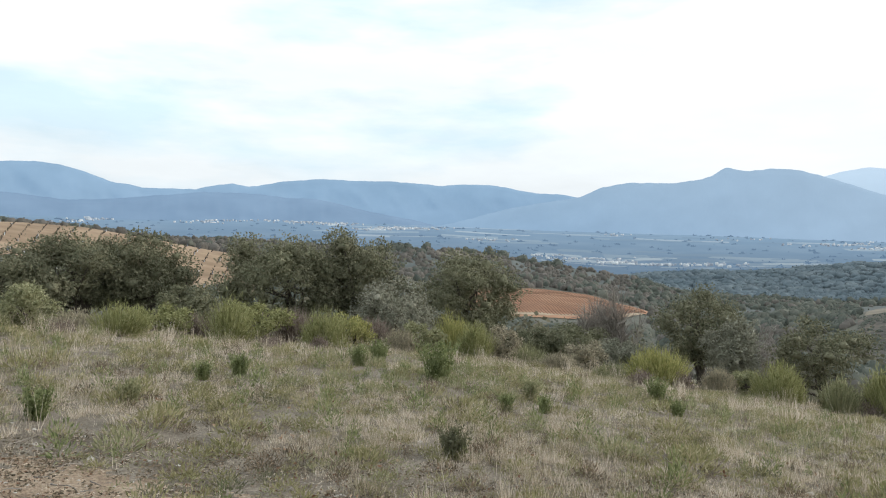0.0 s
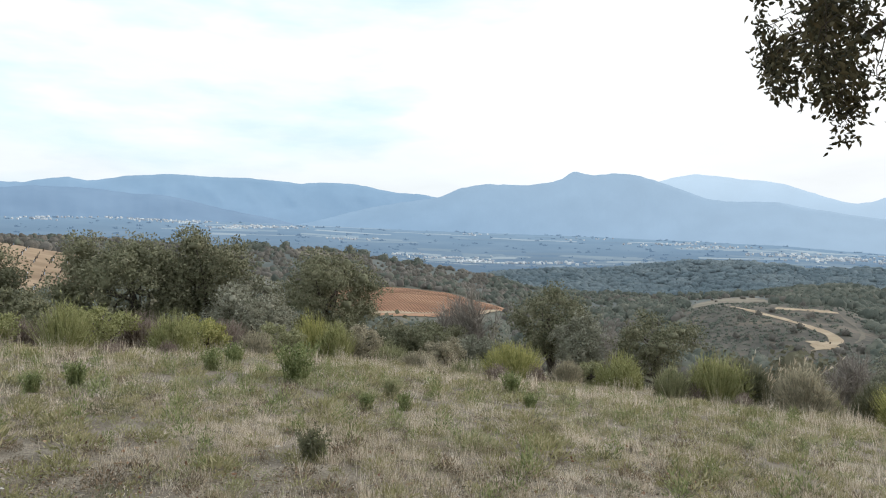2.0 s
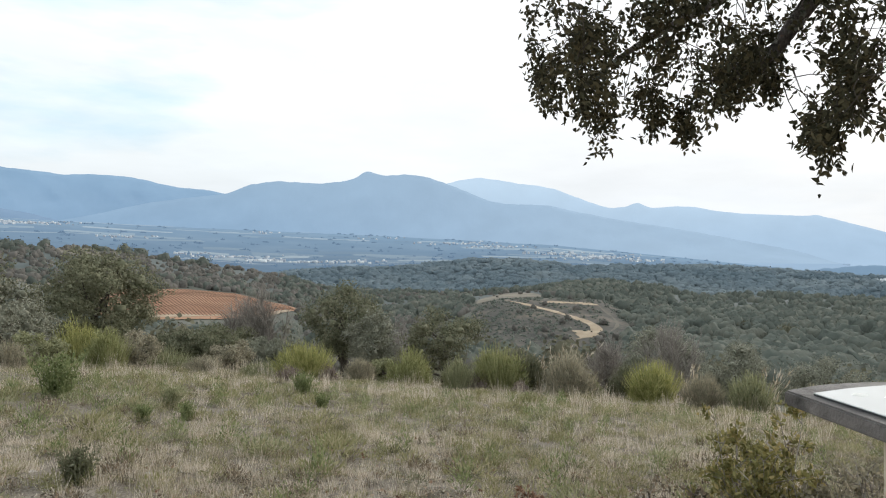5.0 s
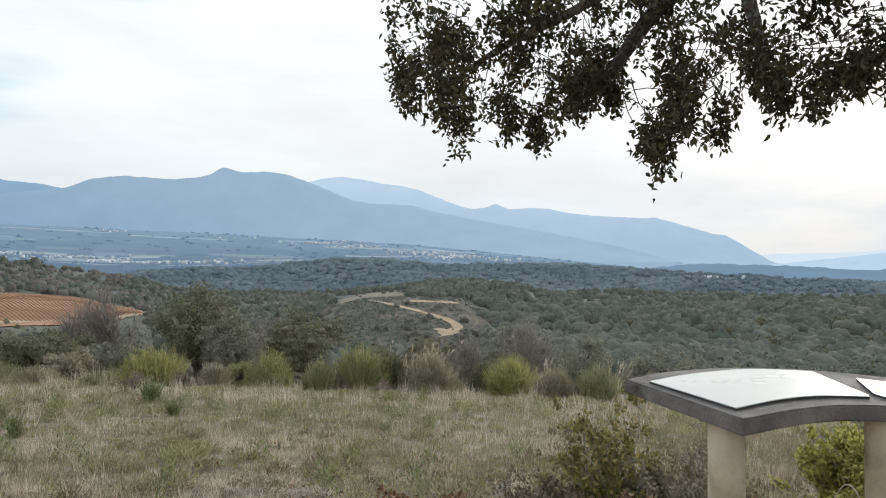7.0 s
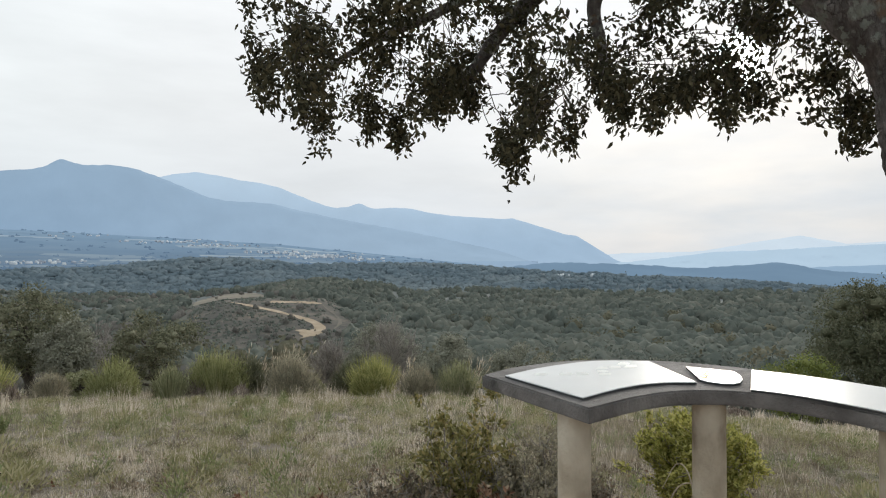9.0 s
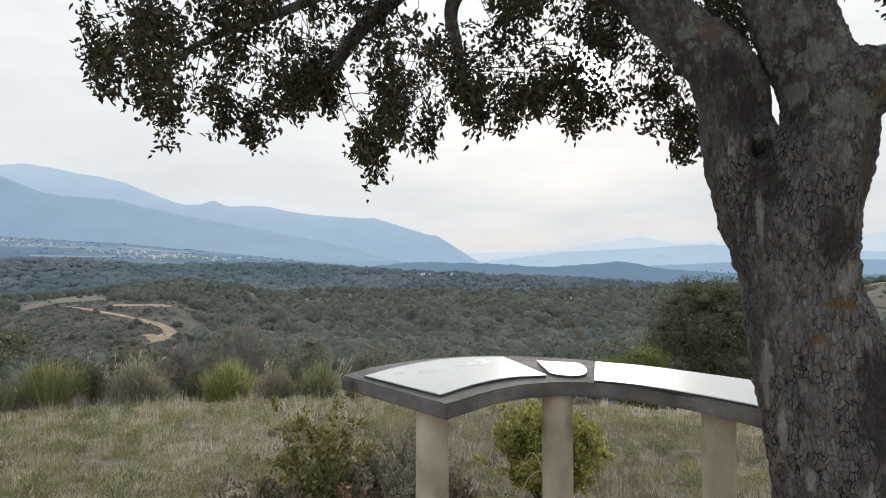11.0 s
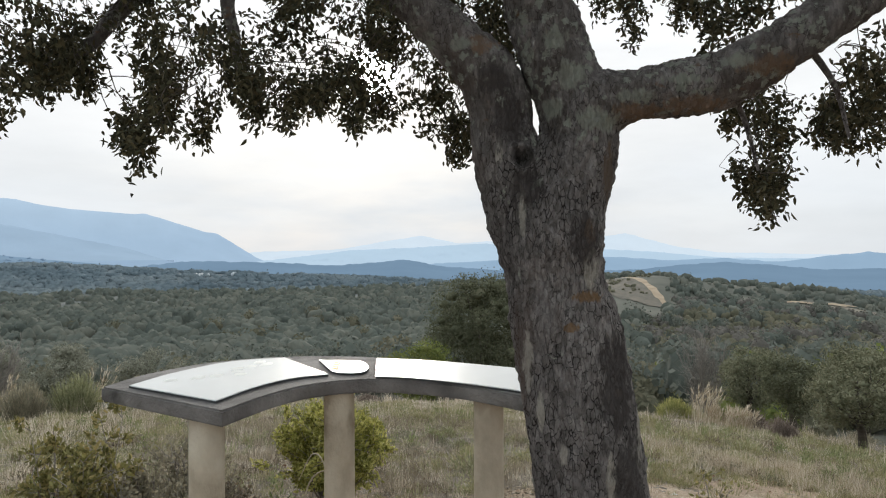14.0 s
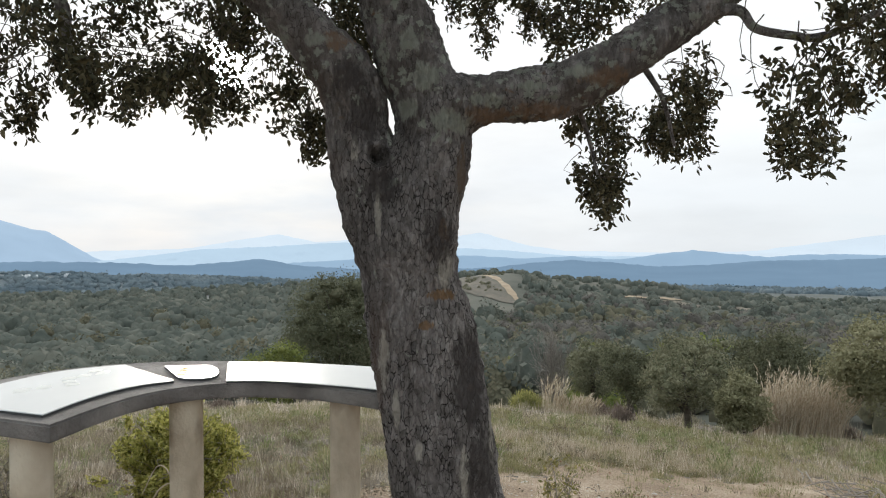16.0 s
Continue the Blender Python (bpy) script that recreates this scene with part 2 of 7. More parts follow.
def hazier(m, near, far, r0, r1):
    """Haze put into a far ground as a blue glow that grows from r0 to r1 metres out."""
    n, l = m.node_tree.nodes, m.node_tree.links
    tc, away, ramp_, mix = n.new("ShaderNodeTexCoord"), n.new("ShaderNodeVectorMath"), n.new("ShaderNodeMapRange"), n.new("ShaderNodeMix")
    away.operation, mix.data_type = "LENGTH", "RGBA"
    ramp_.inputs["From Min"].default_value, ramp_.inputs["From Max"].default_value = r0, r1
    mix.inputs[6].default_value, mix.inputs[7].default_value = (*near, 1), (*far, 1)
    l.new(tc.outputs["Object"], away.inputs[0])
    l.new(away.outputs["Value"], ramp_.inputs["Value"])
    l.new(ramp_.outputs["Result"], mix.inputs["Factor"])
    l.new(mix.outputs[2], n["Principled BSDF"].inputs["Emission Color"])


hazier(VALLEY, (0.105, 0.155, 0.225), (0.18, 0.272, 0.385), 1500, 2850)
# fields carry the same haze glow as the floor around them
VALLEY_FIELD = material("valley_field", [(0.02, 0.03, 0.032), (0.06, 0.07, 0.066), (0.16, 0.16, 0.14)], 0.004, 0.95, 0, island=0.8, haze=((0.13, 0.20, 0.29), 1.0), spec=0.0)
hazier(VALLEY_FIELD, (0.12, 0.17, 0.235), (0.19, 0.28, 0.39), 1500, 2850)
# plateau ground with the distance haze mixed into its base colour
FAR_WOOD = material("hazed_plateau_wood", [(0.08, 0.105, 0.122), (0.10, 0.129, 0.147), (0.128, 0.154, 0.166)], 0.01, 0.95, 0, detail=8.0)
CONCRETE = material("grey_concrete", [(0.11, 0.10, 0.095), (0.18, 0.165, 0.158), (0.26, 0.242, 0.23)], 5.0, 0.8, 0.35, 60.0, 8.0, stain=((0.07, 0.065, 0.06), 3.0, 0.6))
POST = material("cream_concrete", [(0.42, 0.35, 0.265), (0.55, 0.47, 0.365), (0.64, 0.565, 0.455)], 7.0, 0.85, 0.3, 60.0, 8.0, stretch_to=(1, 1, 0.7), stain=((0.34, 0.27, 0.20), 4.5, 0.58))
ENAMEL = material("white_enamel", [(0.74, 0.75, 0.74), (0.82, 0.82, 0.80)], 2.0, 0.22, 0.0, spec=0.5)
FAINT_GREEN = material("faint_printed_green", [(0.76, 0.775, 0.725), (0.80, 0.805, 0.765)], 9.0, 0.3, 0.0, spec=0.4)
OCHRE = material("ochre_print", [(0.38, 0.26, 0.06), (0.44, 0.31, 0.09)], 9.0, 0.7, 0.0, spec=0.1)
# near-black that paints the shadow gap below the map panels
GAP_SHADE = material("panel_gap_shade", [(0.05, 0.05, 0.05), (0.08, 0.08, 0.08)], 9.0, 0.6, 0.0)
# white of the vine stakes, with distance haze added as a blue glow
HAZY_WHITE = material("hazy_white_stake", [(0.08, 0.08, 0.08), (0.22, 0.20, 0.18), (0.62, 0.61, 0.6)], 0.1, 0.9, 0, island=0.95, haze=((0.15, 0.21, 0.28), 1.0))
# town plaster with the haze before it mixed into the colour
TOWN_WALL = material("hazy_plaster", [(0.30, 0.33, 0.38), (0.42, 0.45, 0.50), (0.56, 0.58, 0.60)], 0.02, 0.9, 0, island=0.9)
STONE = material("pale_stone", [(0.35, 0.32, 0.28), (0.55, 0.52, 0.48)], 9.0, 0.9, 0.4)


# ---- mesh tools ----
rng = np.random.default_rng(7)


def build(name, verts, faces, mats, parent=None, label="", slots=None, smooth=False):
    """One mesh object from arrays of corners and of faces (three or four corners each)."""
    me = bpy.data.meshes.new(name)
    verts = np.asarray(verts, dtype=np.float32)
    faces = np.asarray(faces, dtype=np.int32)
    k = faces.shape[1]
    me.vertices.add(len(verts))
    me.vertices.foreach_set("co", verts.ravel())
    me.loops.add(faces.size)
    me.loops.foreach_set("vertex_index", faces.ravel())
    me.polygons.add(len(faces))
    me.polygons.foreach_set("loop_start", np.arange(0, faces.size, k, dtype=np.int32))
    me.polygons.foreach_set("loop_total", np.full(len(faces), k, dtype=np.int32))
    for m in (mats if isinstance(mats, (list, tuple)) else [mats]):
        me.materials.append(m)
    if slots is not None:
        me.polygons.foreach_set("material_index", np.asarray(slots, dtype=np.int32))
    if smooth:
        me.polygons.foreach_set("use_smooth", np.ones(len(faces), dtype=bool))
    me.update(calc_edges=True)
    ob = new(name, me)
    if parent:
        ob.parent = parent
    if label:
        ob["label"] = label
    return ob


def empty(name, x, y, z, label, category, group=""):
    e = new(name)
    e.location = (x, y, z)
    e.empty_display_size = 0.2
    return tagged(e, label, category, group)


def part(name, bm, mat, parent, label=""):
    me = bpy.data.meshes.new(name)
    bm.to_mesh(me)
    bm.free()
    me.materials.append(mat)
    ob = new(name, me)
    ob.parent = parent
    if label:
        ob["label"] = label
    return ob


def lattice(ix, iy, seed):
    h = (ix.astype(np.int64) * 374761393 + iy.astype(np.int64) * 668265263 + seed * 974634777) & 0x7fffffff
    h = ((h ^ (h >> 13)) * 1274126177) & 0x7fffffff
    return ((h ^ (h >> 16)) & 0xffff) / 65535.0


def vnoise(x, y, seed=0, octaves=4):
    """Smooth noise over the plan, -1 to 1."""
    x, y = np.asarray(x, float), np.asarray(y, float)
    total, amp, norm = 0.0, 1.0, 0.0
    for o in range(octaves):
        fx, fy = np.floor(x), np.floor(y)
        u, v = x - fx, y - fy
        u, v = u * u * (3 - 2 * u), v * v * (3 - 2 * v)
        a, b = lattice(fx, fy, seed + o), lattice(fx + 1, fy, seed + o)
        c, d = lattice(fx, fy + 1, seed + o), lattice(fx + 1, fy + 1, seed + o)
        total = total + amp * ((a * (1 - u) + b * u) * (1 - v) + (c * (1 - u) + d * u) * v)
        norm += amp
        amp *= 0.5
        x, y = x * 2.03 + 17.3, y * 2.03 - 9.1
    return 2 * total / norm - 1


def at(az, el, r):
    """The point at a bearing, a rise and a plan distance from the eye."""
    a = radians(az)
    return Vector((r * math.sin(a), r * math.cos(a), EYE + r * math.tan(radians(el))))


def curve_of(knots):
    xs, ys = [k[0] for k in knots], [k[1] for k in knots]
    return lambda a: np.interp(a, xs, ys)


# ---- lie of the land: rise above the eye's level, bearing by bearing, at growing distances ----
EDGE_R = curve_of([(-180, 14), (-60, 15), (-33, 16), (0, 18), (30, 20), (75, 20), (115, 22), (150, 20), (180, 14)])
EDGE_EL = curve_of([(-180, -6.5), (-60, -4.6), (-33, -5.5), (-18, -7.0), (0, -8.4), (16, -10.1), (30, -11.2), (45, -11.9), (60, -12.3), (75, -12.8), (100, -13.5), (115, -14.3), (127, -13.9), (150, -11), (180, -6.5)])
SLOPE_EL = curve_of([(-180, -5), (-60, -3.5), (-33, -5.2), (-20, -7.5), (0, -10), (30, -13), (60, -14), (95, -14.5), (112, -14.8), (127, -14.2), (150, -10), (180, -5)])
GULLY_EL = curve_of([(-180, -3), (-60, -0.5), (-33, -2), (-20, -4.5), (0, -7), (20, -9.3), (40, -9.2), (60, -10), (80, -10.5), (95, -10.5), (110, -9.5), (127, -9), (150, -6), (180, -3)])
MID_EL = curve_of([(-180, -1), (-60, 1.4), (-33, 0.6), (-20, -2), (-10, -3.4), (4, -5.0), (16, -5.0), (24, -7.2), (30, -8.6), (36, -9.3), (42, -9.0), (47, -7.6), (60, -7.0), (80, -6.9), (95, -5.8), (110, -6.6), (127, -6.8), (150, -4), (180, -1)])
CREST_EL = curve_of([(-180, 0), (-60, 2.9), (-33, 2.4), (-28, 2.1), (-24, 1.45), (-21.6, 0.95), (-16, 0.0), (-8, -0.9), (0, -2.2), (4, -2.5), (9, -2.55), (12, -2.95), (14.9, -3.85), (16.6, -4.25), (18, -4.9), (24, -5.6), (30, -5.0), (32, -4.2), (34, -3.7), (37, -3.7), (42, -3.85), (44, -4.6), (47, -5.0), (56, -4.9), (80, -4.6), (90, -3.6), (95, -2.5), (96.5, -2.25), (98, -2.15), (99.2, -2.1), (103, -2.65), (107.6, -2.95), (111.4, -3.2), (114.3, -4.05), (118, -4.3), (122.7, -4.75), (127, -4.75), (150, -3), (180, 0)])
RIM_EL = curve_of([(-180, 0), (-60, 2.3), (-33, 1.9), (-24, 1.45), (-15.6, 1.3), (-11, 1.05), (-5.4, 0.5), (-1, 0.68), (1.5, 0.62), (3, 0.35), (6, -0.05), (8.2, -0.5), (12, -0.95), (14.5, -1.4), (16.5, -1.8), (18.5, -2.5), (21, -2.95), (30, -3.2), (34, -3.0), (38, -2.5), (42.2, -2.15), (46, -2.5), (49.5, -3.25), (55.7, -3.05), (64.7, -3.3), (71.6, -3.15), (79, -2.95), (84, -2.7), (90, -2.8), (96, -3.2), (103, -3.45), (108, -3.6), (113, -3.55), (118, -3.5), (127, -3.6), (150, -3), (180, 0)])
DIP_EL = curve_of([(-180, 0), (-60, 1.6), (-33, 1.0), (-15, 0.4), (-5, -0.3), (3, -0.6), (8, -1.3), (14, -2.2), (20, -3.1), (30, -3.2), (42, -2.75), (50, -3.5), (65, -3.7), (79, -3.4), (90, -3.3), (103, -3.7), (127, -3.8), (150, -3), (180, 0)])
PLATEAU_EL = curve_of([(-180, 0), (-33, 0.5), (-15, 0.0), (-5, -0.6), (3, -0.9), (9, -1.5), (14, -1.75), (16.3, -1.4), (20.5, -1.05), (25.6, -1.0), (29.3, -0.6), (31.5, -0.3), (33.5, -0.3), (35.3, -0.36), (37.7, -0.55), (40, -0.92), (44, -0.88), (50.6, -0.94), (54.2, -1.15), (58.8, -1.5), (65, -1.85), (71, -2.1), (75.4, -2.3), (79.3, -2.55), (90, -2.9), (103, -3.1), (127, -3.3), (180, 0)])
BEHIND_EL = curve_of([(-180, 0), (-33, 0.6), (-15, 0.1), (0, -0.7), (9, -1.2), (15, -1.6), (33, -1.4), (60, -2.2), (80, -2.8), (127, -3.6), (180, 0)])
VALLEY_EL = curve_of([(-180, 0), (-33, 1.2), (-15, 0.9), (0, 0.35), (8, -0.2), (15, -0.7), (30, -0.6), (40, -0.8), (48, -1.2), (60, -2.0), (90, -2.9), (127, -3.2), (180, 0)])
FOOT_EL = curve_of([(-180, 0), (-33, 2.95), (-24, 2.85), (-15, 3.0), (-8, 2.9), (0, 2.6), (8, 2.35), (15, 2.1), (22, 1.8), (30, 1.4), (38, 0.9), (45, 0.2), (56, -1.0), (64, -2.1), (90, -2.6), (127, -2.8), (180, 0)])


def ground_z(x, y, rough=True):
    x, y = np.atleast_1d(np.asarray(x, float)), np.atleast_1d(np.asarray(y, float))
    az, r = np.degrees(np.arctan2(x, y)), np.hypot(x, y)
    er = EDGE_R(az)
    radii = [er, er * 0 + 46, er * 0 + 110, er * 0 + 220, er * 0 + 350, er * 0 + 600, er * 0 + 760, er * 0 + 1000, er * 0 + 1300, er * 0 + 1750, er * 0 + 3000, er * 0 + 4900]
    rises = [EDGE_EL(az), SLOPE_EL(az), GULLY_EL(az), MID_EL(az), CREST_EL(az), RIM_EL(az), DIP_EL(az), PLATEAU_EL(az), BEHIND_EL(az), VALLEY_EL(az), FOOT_EL(az), FOOT_EL(az)]
    heights = [EYE + q * np.tan(np.radians(e)) for q, e in zip(radii, rises)]
    z = heights[0] * np.clip(r / er, 0, 1) ** 1.25
    for i in range(len(radii) - 1):
        a, b = radii[i], radii[i + 1]
        s = np.clip((r - a) / (b - a), 0, 1)
        s = s + 0.55 * (s * s * (3 - 2 * s) - s)
        z = np.where(r > a, heights[i] + (heights[i + 1] - heights[i]) * s, z)
    if rough:
        z = z + 0.035 * vnoise(x * 0.9, y * 0.9, 3) + np.clip((r - 30) / 200, 0, 1) * (1.2 * vnoise(x / 30, y / 30, 5)) + np.clip((r - 300) / 900, 0, 1) * 3.0 * vnoise(x / 120, y / 120, 8)
    return z


def gz(x, y):
    return float(ground_z(x, y)[0])


def polar(az, r):
    return r * math.sin(radians(az)), r * math.cos(radians(az))


def land_at(az, el, r0=60.0, r1=1600.0):
    """Plan distance at which the sight line of that bearing and rise meets the land."""
    r = np.geomspace(r0, r1, 700)
    x, y = r * math.sin(radians(az)), r * math.cos(radians(az))
    below = EYE + r * math.tan(radians(el)) < ground_z(x, y, False)
    return float(r[np.argmax(below)]) if below.any() else r1


def bareness(x, y):
    """Above nought where the trodden dirt lies bare: a track on the one side, the ground by the table on the other."""
    a, r = np.degrees(np.arctan2(x, y)), np.hypot(x, y)
    reach = np.interp(a, [-180, -60, -36, -28, -20, -10, 30, 60, 70, 85, 95, 110, 116, 130, 180], [7.5, 7.0, 6.8, 6.4, 4.9, 3.8, 4.4, 5.4, 6.2, 6.8, 8.2, 9.0, 9.7, 10.2, 7.5])
    return (reach - r) * 0.6 + 0.9 * vnoise(x * 0.8, y * 0.8, 21) + 0.5 * vnoise(x * 5, y * 5, 23) + 0.45 * vnoise(x * 13, y * 13, 25)


# the ground: one sheet out to the horizon
azs = np.concatenate([np.arange(-180, -60, 3.0), np.arange(-60, 140, 0.4), np.arange(140, 180, 3.0), [180.0]])
rads = np.concatenate([[0.0], np.linspace(0.6, 2.9, 16), np.linspace(2.93, 9, 210), np.linspace(9.3, 26, 44), np.geomspace(27, 4950, 150)])
A, R = np.meshgrid(np.radians(azs), rads)
GX, GY = R * np.sin(A), R * np.cos(A)
GZ = ground_z(GX.ravel(), GY.ravel()).reshape(GX.shape)
nr, na = GX.shape
idx = np.arange(nr * na).reshape(nr, na)
gf = np.stack([idx[:-1, :-1], idx[1:, :-1], idx[1:, 1:], idx[:-1, 1:]], -1).reshape(-1, 4)
rc, ac = R[:-1, :-1].ravel(), np.degrees(A[:-1, :-1].ravel())
cx, cy = GX[:-1, :-1].ravel(), GY[:-1, :-1].ravel()
slot = np.zeros(len(gf), int)
slot[bareness(cx, cy) > 0] = 1
slot[rc > EDGE_R(ac) * 1.25] = 2
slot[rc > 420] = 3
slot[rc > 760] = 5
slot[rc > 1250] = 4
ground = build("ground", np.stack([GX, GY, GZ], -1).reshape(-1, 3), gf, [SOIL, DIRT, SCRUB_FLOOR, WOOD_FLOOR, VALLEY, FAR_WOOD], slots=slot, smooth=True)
tagged(ground, "dry grassy hilltop falling away to a wide wooded valley", "ground", kind="structure")


def patch(name, az0, az1, near, far, mat, label, category, n=40, lift=0.25):
    """A field laid on the land between two bearings and two distances that vary with the bearing."""
    s = np.linspace(0, 1, n)
    a = az0 + (az1 - az0) * s
    rn, rf = np.array([near(v) for v in a]), np.array([far(v) for v in a])
    t = np.linspace(0, 1, 24)[:, None]
    r = rn + (rf - rn) * t + vnoise(a[None, :] * 1.3, t * 3, 4) * 1.5
    x, y = r * np.sin(np.radians(a)), r * np.cos(np.radians(a))
    z = ground_z(x.ravel(), y.ravel()).reshape(x.shape) + lift
    i = np.arange(x.size).reshape(x.shape)
    f = np.stack([i[:-1, :-1], i[:-1, 1:], i[1:, 1:], i[1:, :-1]], -1).reshape(-1, 4)
    return tagged(build(name, np.stack([x, y, z], -1).reshape(-1, 3), f, mat, smooth=True), label, category, kind="structure")


patch("vineyard_soil", -48, -15.5, lambda a: 150, lambda a: 352, VINE_SOIL, "ochre vineyard soil on the hillside", "field")
patch("ploughed_field", 2.0, 17.2, lambda a: 222 + max(0, a - 14.6) * 47, lambda a: 351, RED_SOIL, "red-brown ploughed field edged by a track", "field")
patch("track_hill", 31.4, 44.4, lambda a: 228 + 9 * math.sin(a * 1.9), lambda a: 366 - max(0, a - 42) * 12, HILL_SOIL, "grey-brown stony hill with thin scrub", "hillside", lift=0.2)


def mountain(name, r, knots, foot_el, mat, label, depth=0.22, fold=0.09, seed=1, rows=15, fine=0.05):
    """A range: slopes with spurs and gullies that rise to a crest line."""
    k = curve_of(knots)
    a = np.arange(knots[0][0], knots[-1][0] + 0.01, 0.14)
    wide = np.convolve(np.pad(k(a), 1, mode="edge"), np.ones(3) / 3, mode="valid")
    crest = wide + fine * vnoise(a * 1.9, a * 0 + seed, seed, 5)
    t = np.linspace(0, 1, rows)[:, None]
    spur = vnoise(a[None, :] * 0.45 + t * 0.8, t * 1.4 + seed, seed + 3, 4)
    gully = np.abs(vnoise(a[None, :] * 0.3 + t * 1.1, t * 1.8 + seed, seed + 6, 4))
    rr = r * (1 - depth * (1 - t)) * (1 + (0.10 * fold * spur + 0.02 * gully) * np.sin(math.pi * t))
    el = foot_el + (crest - foot_el) * (t ** 0.9 + 0.12 * fold * spur * np.sin(math.pi * t))
    x, y, z = rr * np.sin(np.radians(a)), rr * np.cos(np.radians(a)), EYE + rr * np.tan(np.radians(el))
    # far side, falling away
    x, y, z = np.vstack([x, x[-1:] * 1.05]), np.vstack([y, y[-1:] * 1.05]), np.vstack([z, z[-1:] - 0.06 * r])
    i = np.arange(x.size).reshape(x.shape)
    f = np.stack([i[:-1, :-1], i[:-1, 1:], i[1:, 1:], i[1:, :-1]], -1).reshape(-1, 4)
    return tagged(build(name, np.stack([x, y, z], -1).reshape(-1, 3), f, mat, smooth=True), label, "mountain", "far ranges", kind="structure")


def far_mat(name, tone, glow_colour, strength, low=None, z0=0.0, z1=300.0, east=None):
    """Distance: haze put in as a backdrop's blue glow, which may change from the foot (low) to the crest."""
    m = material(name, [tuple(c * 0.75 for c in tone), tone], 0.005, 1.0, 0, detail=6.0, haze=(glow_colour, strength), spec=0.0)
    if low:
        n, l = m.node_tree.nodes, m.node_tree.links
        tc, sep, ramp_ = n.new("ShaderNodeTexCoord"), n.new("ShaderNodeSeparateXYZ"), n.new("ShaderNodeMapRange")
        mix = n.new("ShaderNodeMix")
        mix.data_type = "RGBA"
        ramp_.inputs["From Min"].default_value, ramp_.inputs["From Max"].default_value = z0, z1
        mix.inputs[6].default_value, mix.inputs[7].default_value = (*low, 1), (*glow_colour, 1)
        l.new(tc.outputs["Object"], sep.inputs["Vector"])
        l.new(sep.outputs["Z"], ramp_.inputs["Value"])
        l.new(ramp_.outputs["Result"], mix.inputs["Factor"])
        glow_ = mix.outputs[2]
        # the glow pales eastwards for the thicker haze towards the sun
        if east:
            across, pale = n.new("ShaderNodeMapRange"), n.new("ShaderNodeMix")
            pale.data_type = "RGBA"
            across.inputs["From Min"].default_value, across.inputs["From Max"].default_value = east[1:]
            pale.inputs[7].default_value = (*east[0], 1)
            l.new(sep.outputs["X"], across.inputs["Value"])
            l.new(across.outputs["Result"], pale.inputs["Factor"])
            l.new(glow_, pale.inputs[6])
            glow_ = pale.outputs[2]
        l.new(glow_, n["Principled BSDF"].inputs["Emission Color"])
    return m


# each range's haze is emitted by its own material, paler with distance
RANGE_A = far_mat("blue_haze_range", (0.10, 0.13, 0.16), (0.175, 0.28, 0.405), 1.0, (0.158, 0.252, 0.375), 200, 480)
RANGE_A2 = far_mat("blue_haze_spur", (0.10, 0.125, 0.15), (0.125, 0.205, 0.32), 1.0, (0.108, 0.182, 0.29), 120, 320)
RANGE_B = far_mat("blue_haze_massif", (0.10, 0.13, 0.16), (0.20, 0.295, 0.405), 1.0, (0.168, 0.262, 0.385), 80, 420, ((0.255, 0.345, 0.45), 600, 2700))
RANGE_C = far_mat("pale_haze_range", (0.10, 0.12, 0.15), (0.40, 0.515, 0.625), 1.0, (0.285, 0.395, 0.515), 60, 480)
RANGE_D = far_mat("faint_haze_range", (0.08, 0.10, 0.12), (0.585, 0.675, 0.755), 1.0)
RANGE_D2 = far_mat("pale_haze_hills", (0.08, 0.10, 0.12), (0.41, 0.535, 0.65), 1.0)
RANGE_E = far_mat("slate_haze_hill", (0.06, 0.08, 0.10), (0.125, 0.20, 0.29), 1.0)
RANGE_F = far_mat("blue_haze_hill", (0.07, 0.09, 0.11), (0.235, 0.345, 0.47), 1.0)
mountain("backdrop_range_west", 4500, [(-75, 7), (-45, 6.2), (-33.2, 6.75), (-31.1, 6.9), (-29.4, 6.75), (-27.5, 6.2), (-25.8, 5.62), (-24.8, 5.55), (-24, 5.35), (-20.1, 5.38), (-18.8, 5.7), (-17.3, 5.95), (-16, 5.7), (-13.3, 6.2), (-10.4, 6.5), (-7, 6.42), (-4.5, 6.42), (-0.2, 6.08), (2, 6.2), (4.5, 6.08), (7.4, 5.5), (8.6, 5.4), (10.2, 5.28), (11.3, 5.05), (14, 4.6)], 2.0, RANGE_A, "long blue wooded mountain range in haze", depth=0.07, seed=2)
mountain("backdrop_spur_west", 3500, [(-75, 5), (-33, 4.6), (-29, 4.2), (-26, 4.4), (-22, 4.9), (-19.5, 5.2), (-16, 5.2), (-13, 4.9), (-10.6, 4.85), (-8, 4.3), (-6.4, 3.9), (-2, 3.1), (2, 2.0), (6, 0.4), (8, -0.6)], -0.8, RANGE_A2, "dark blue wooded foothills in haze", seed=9)
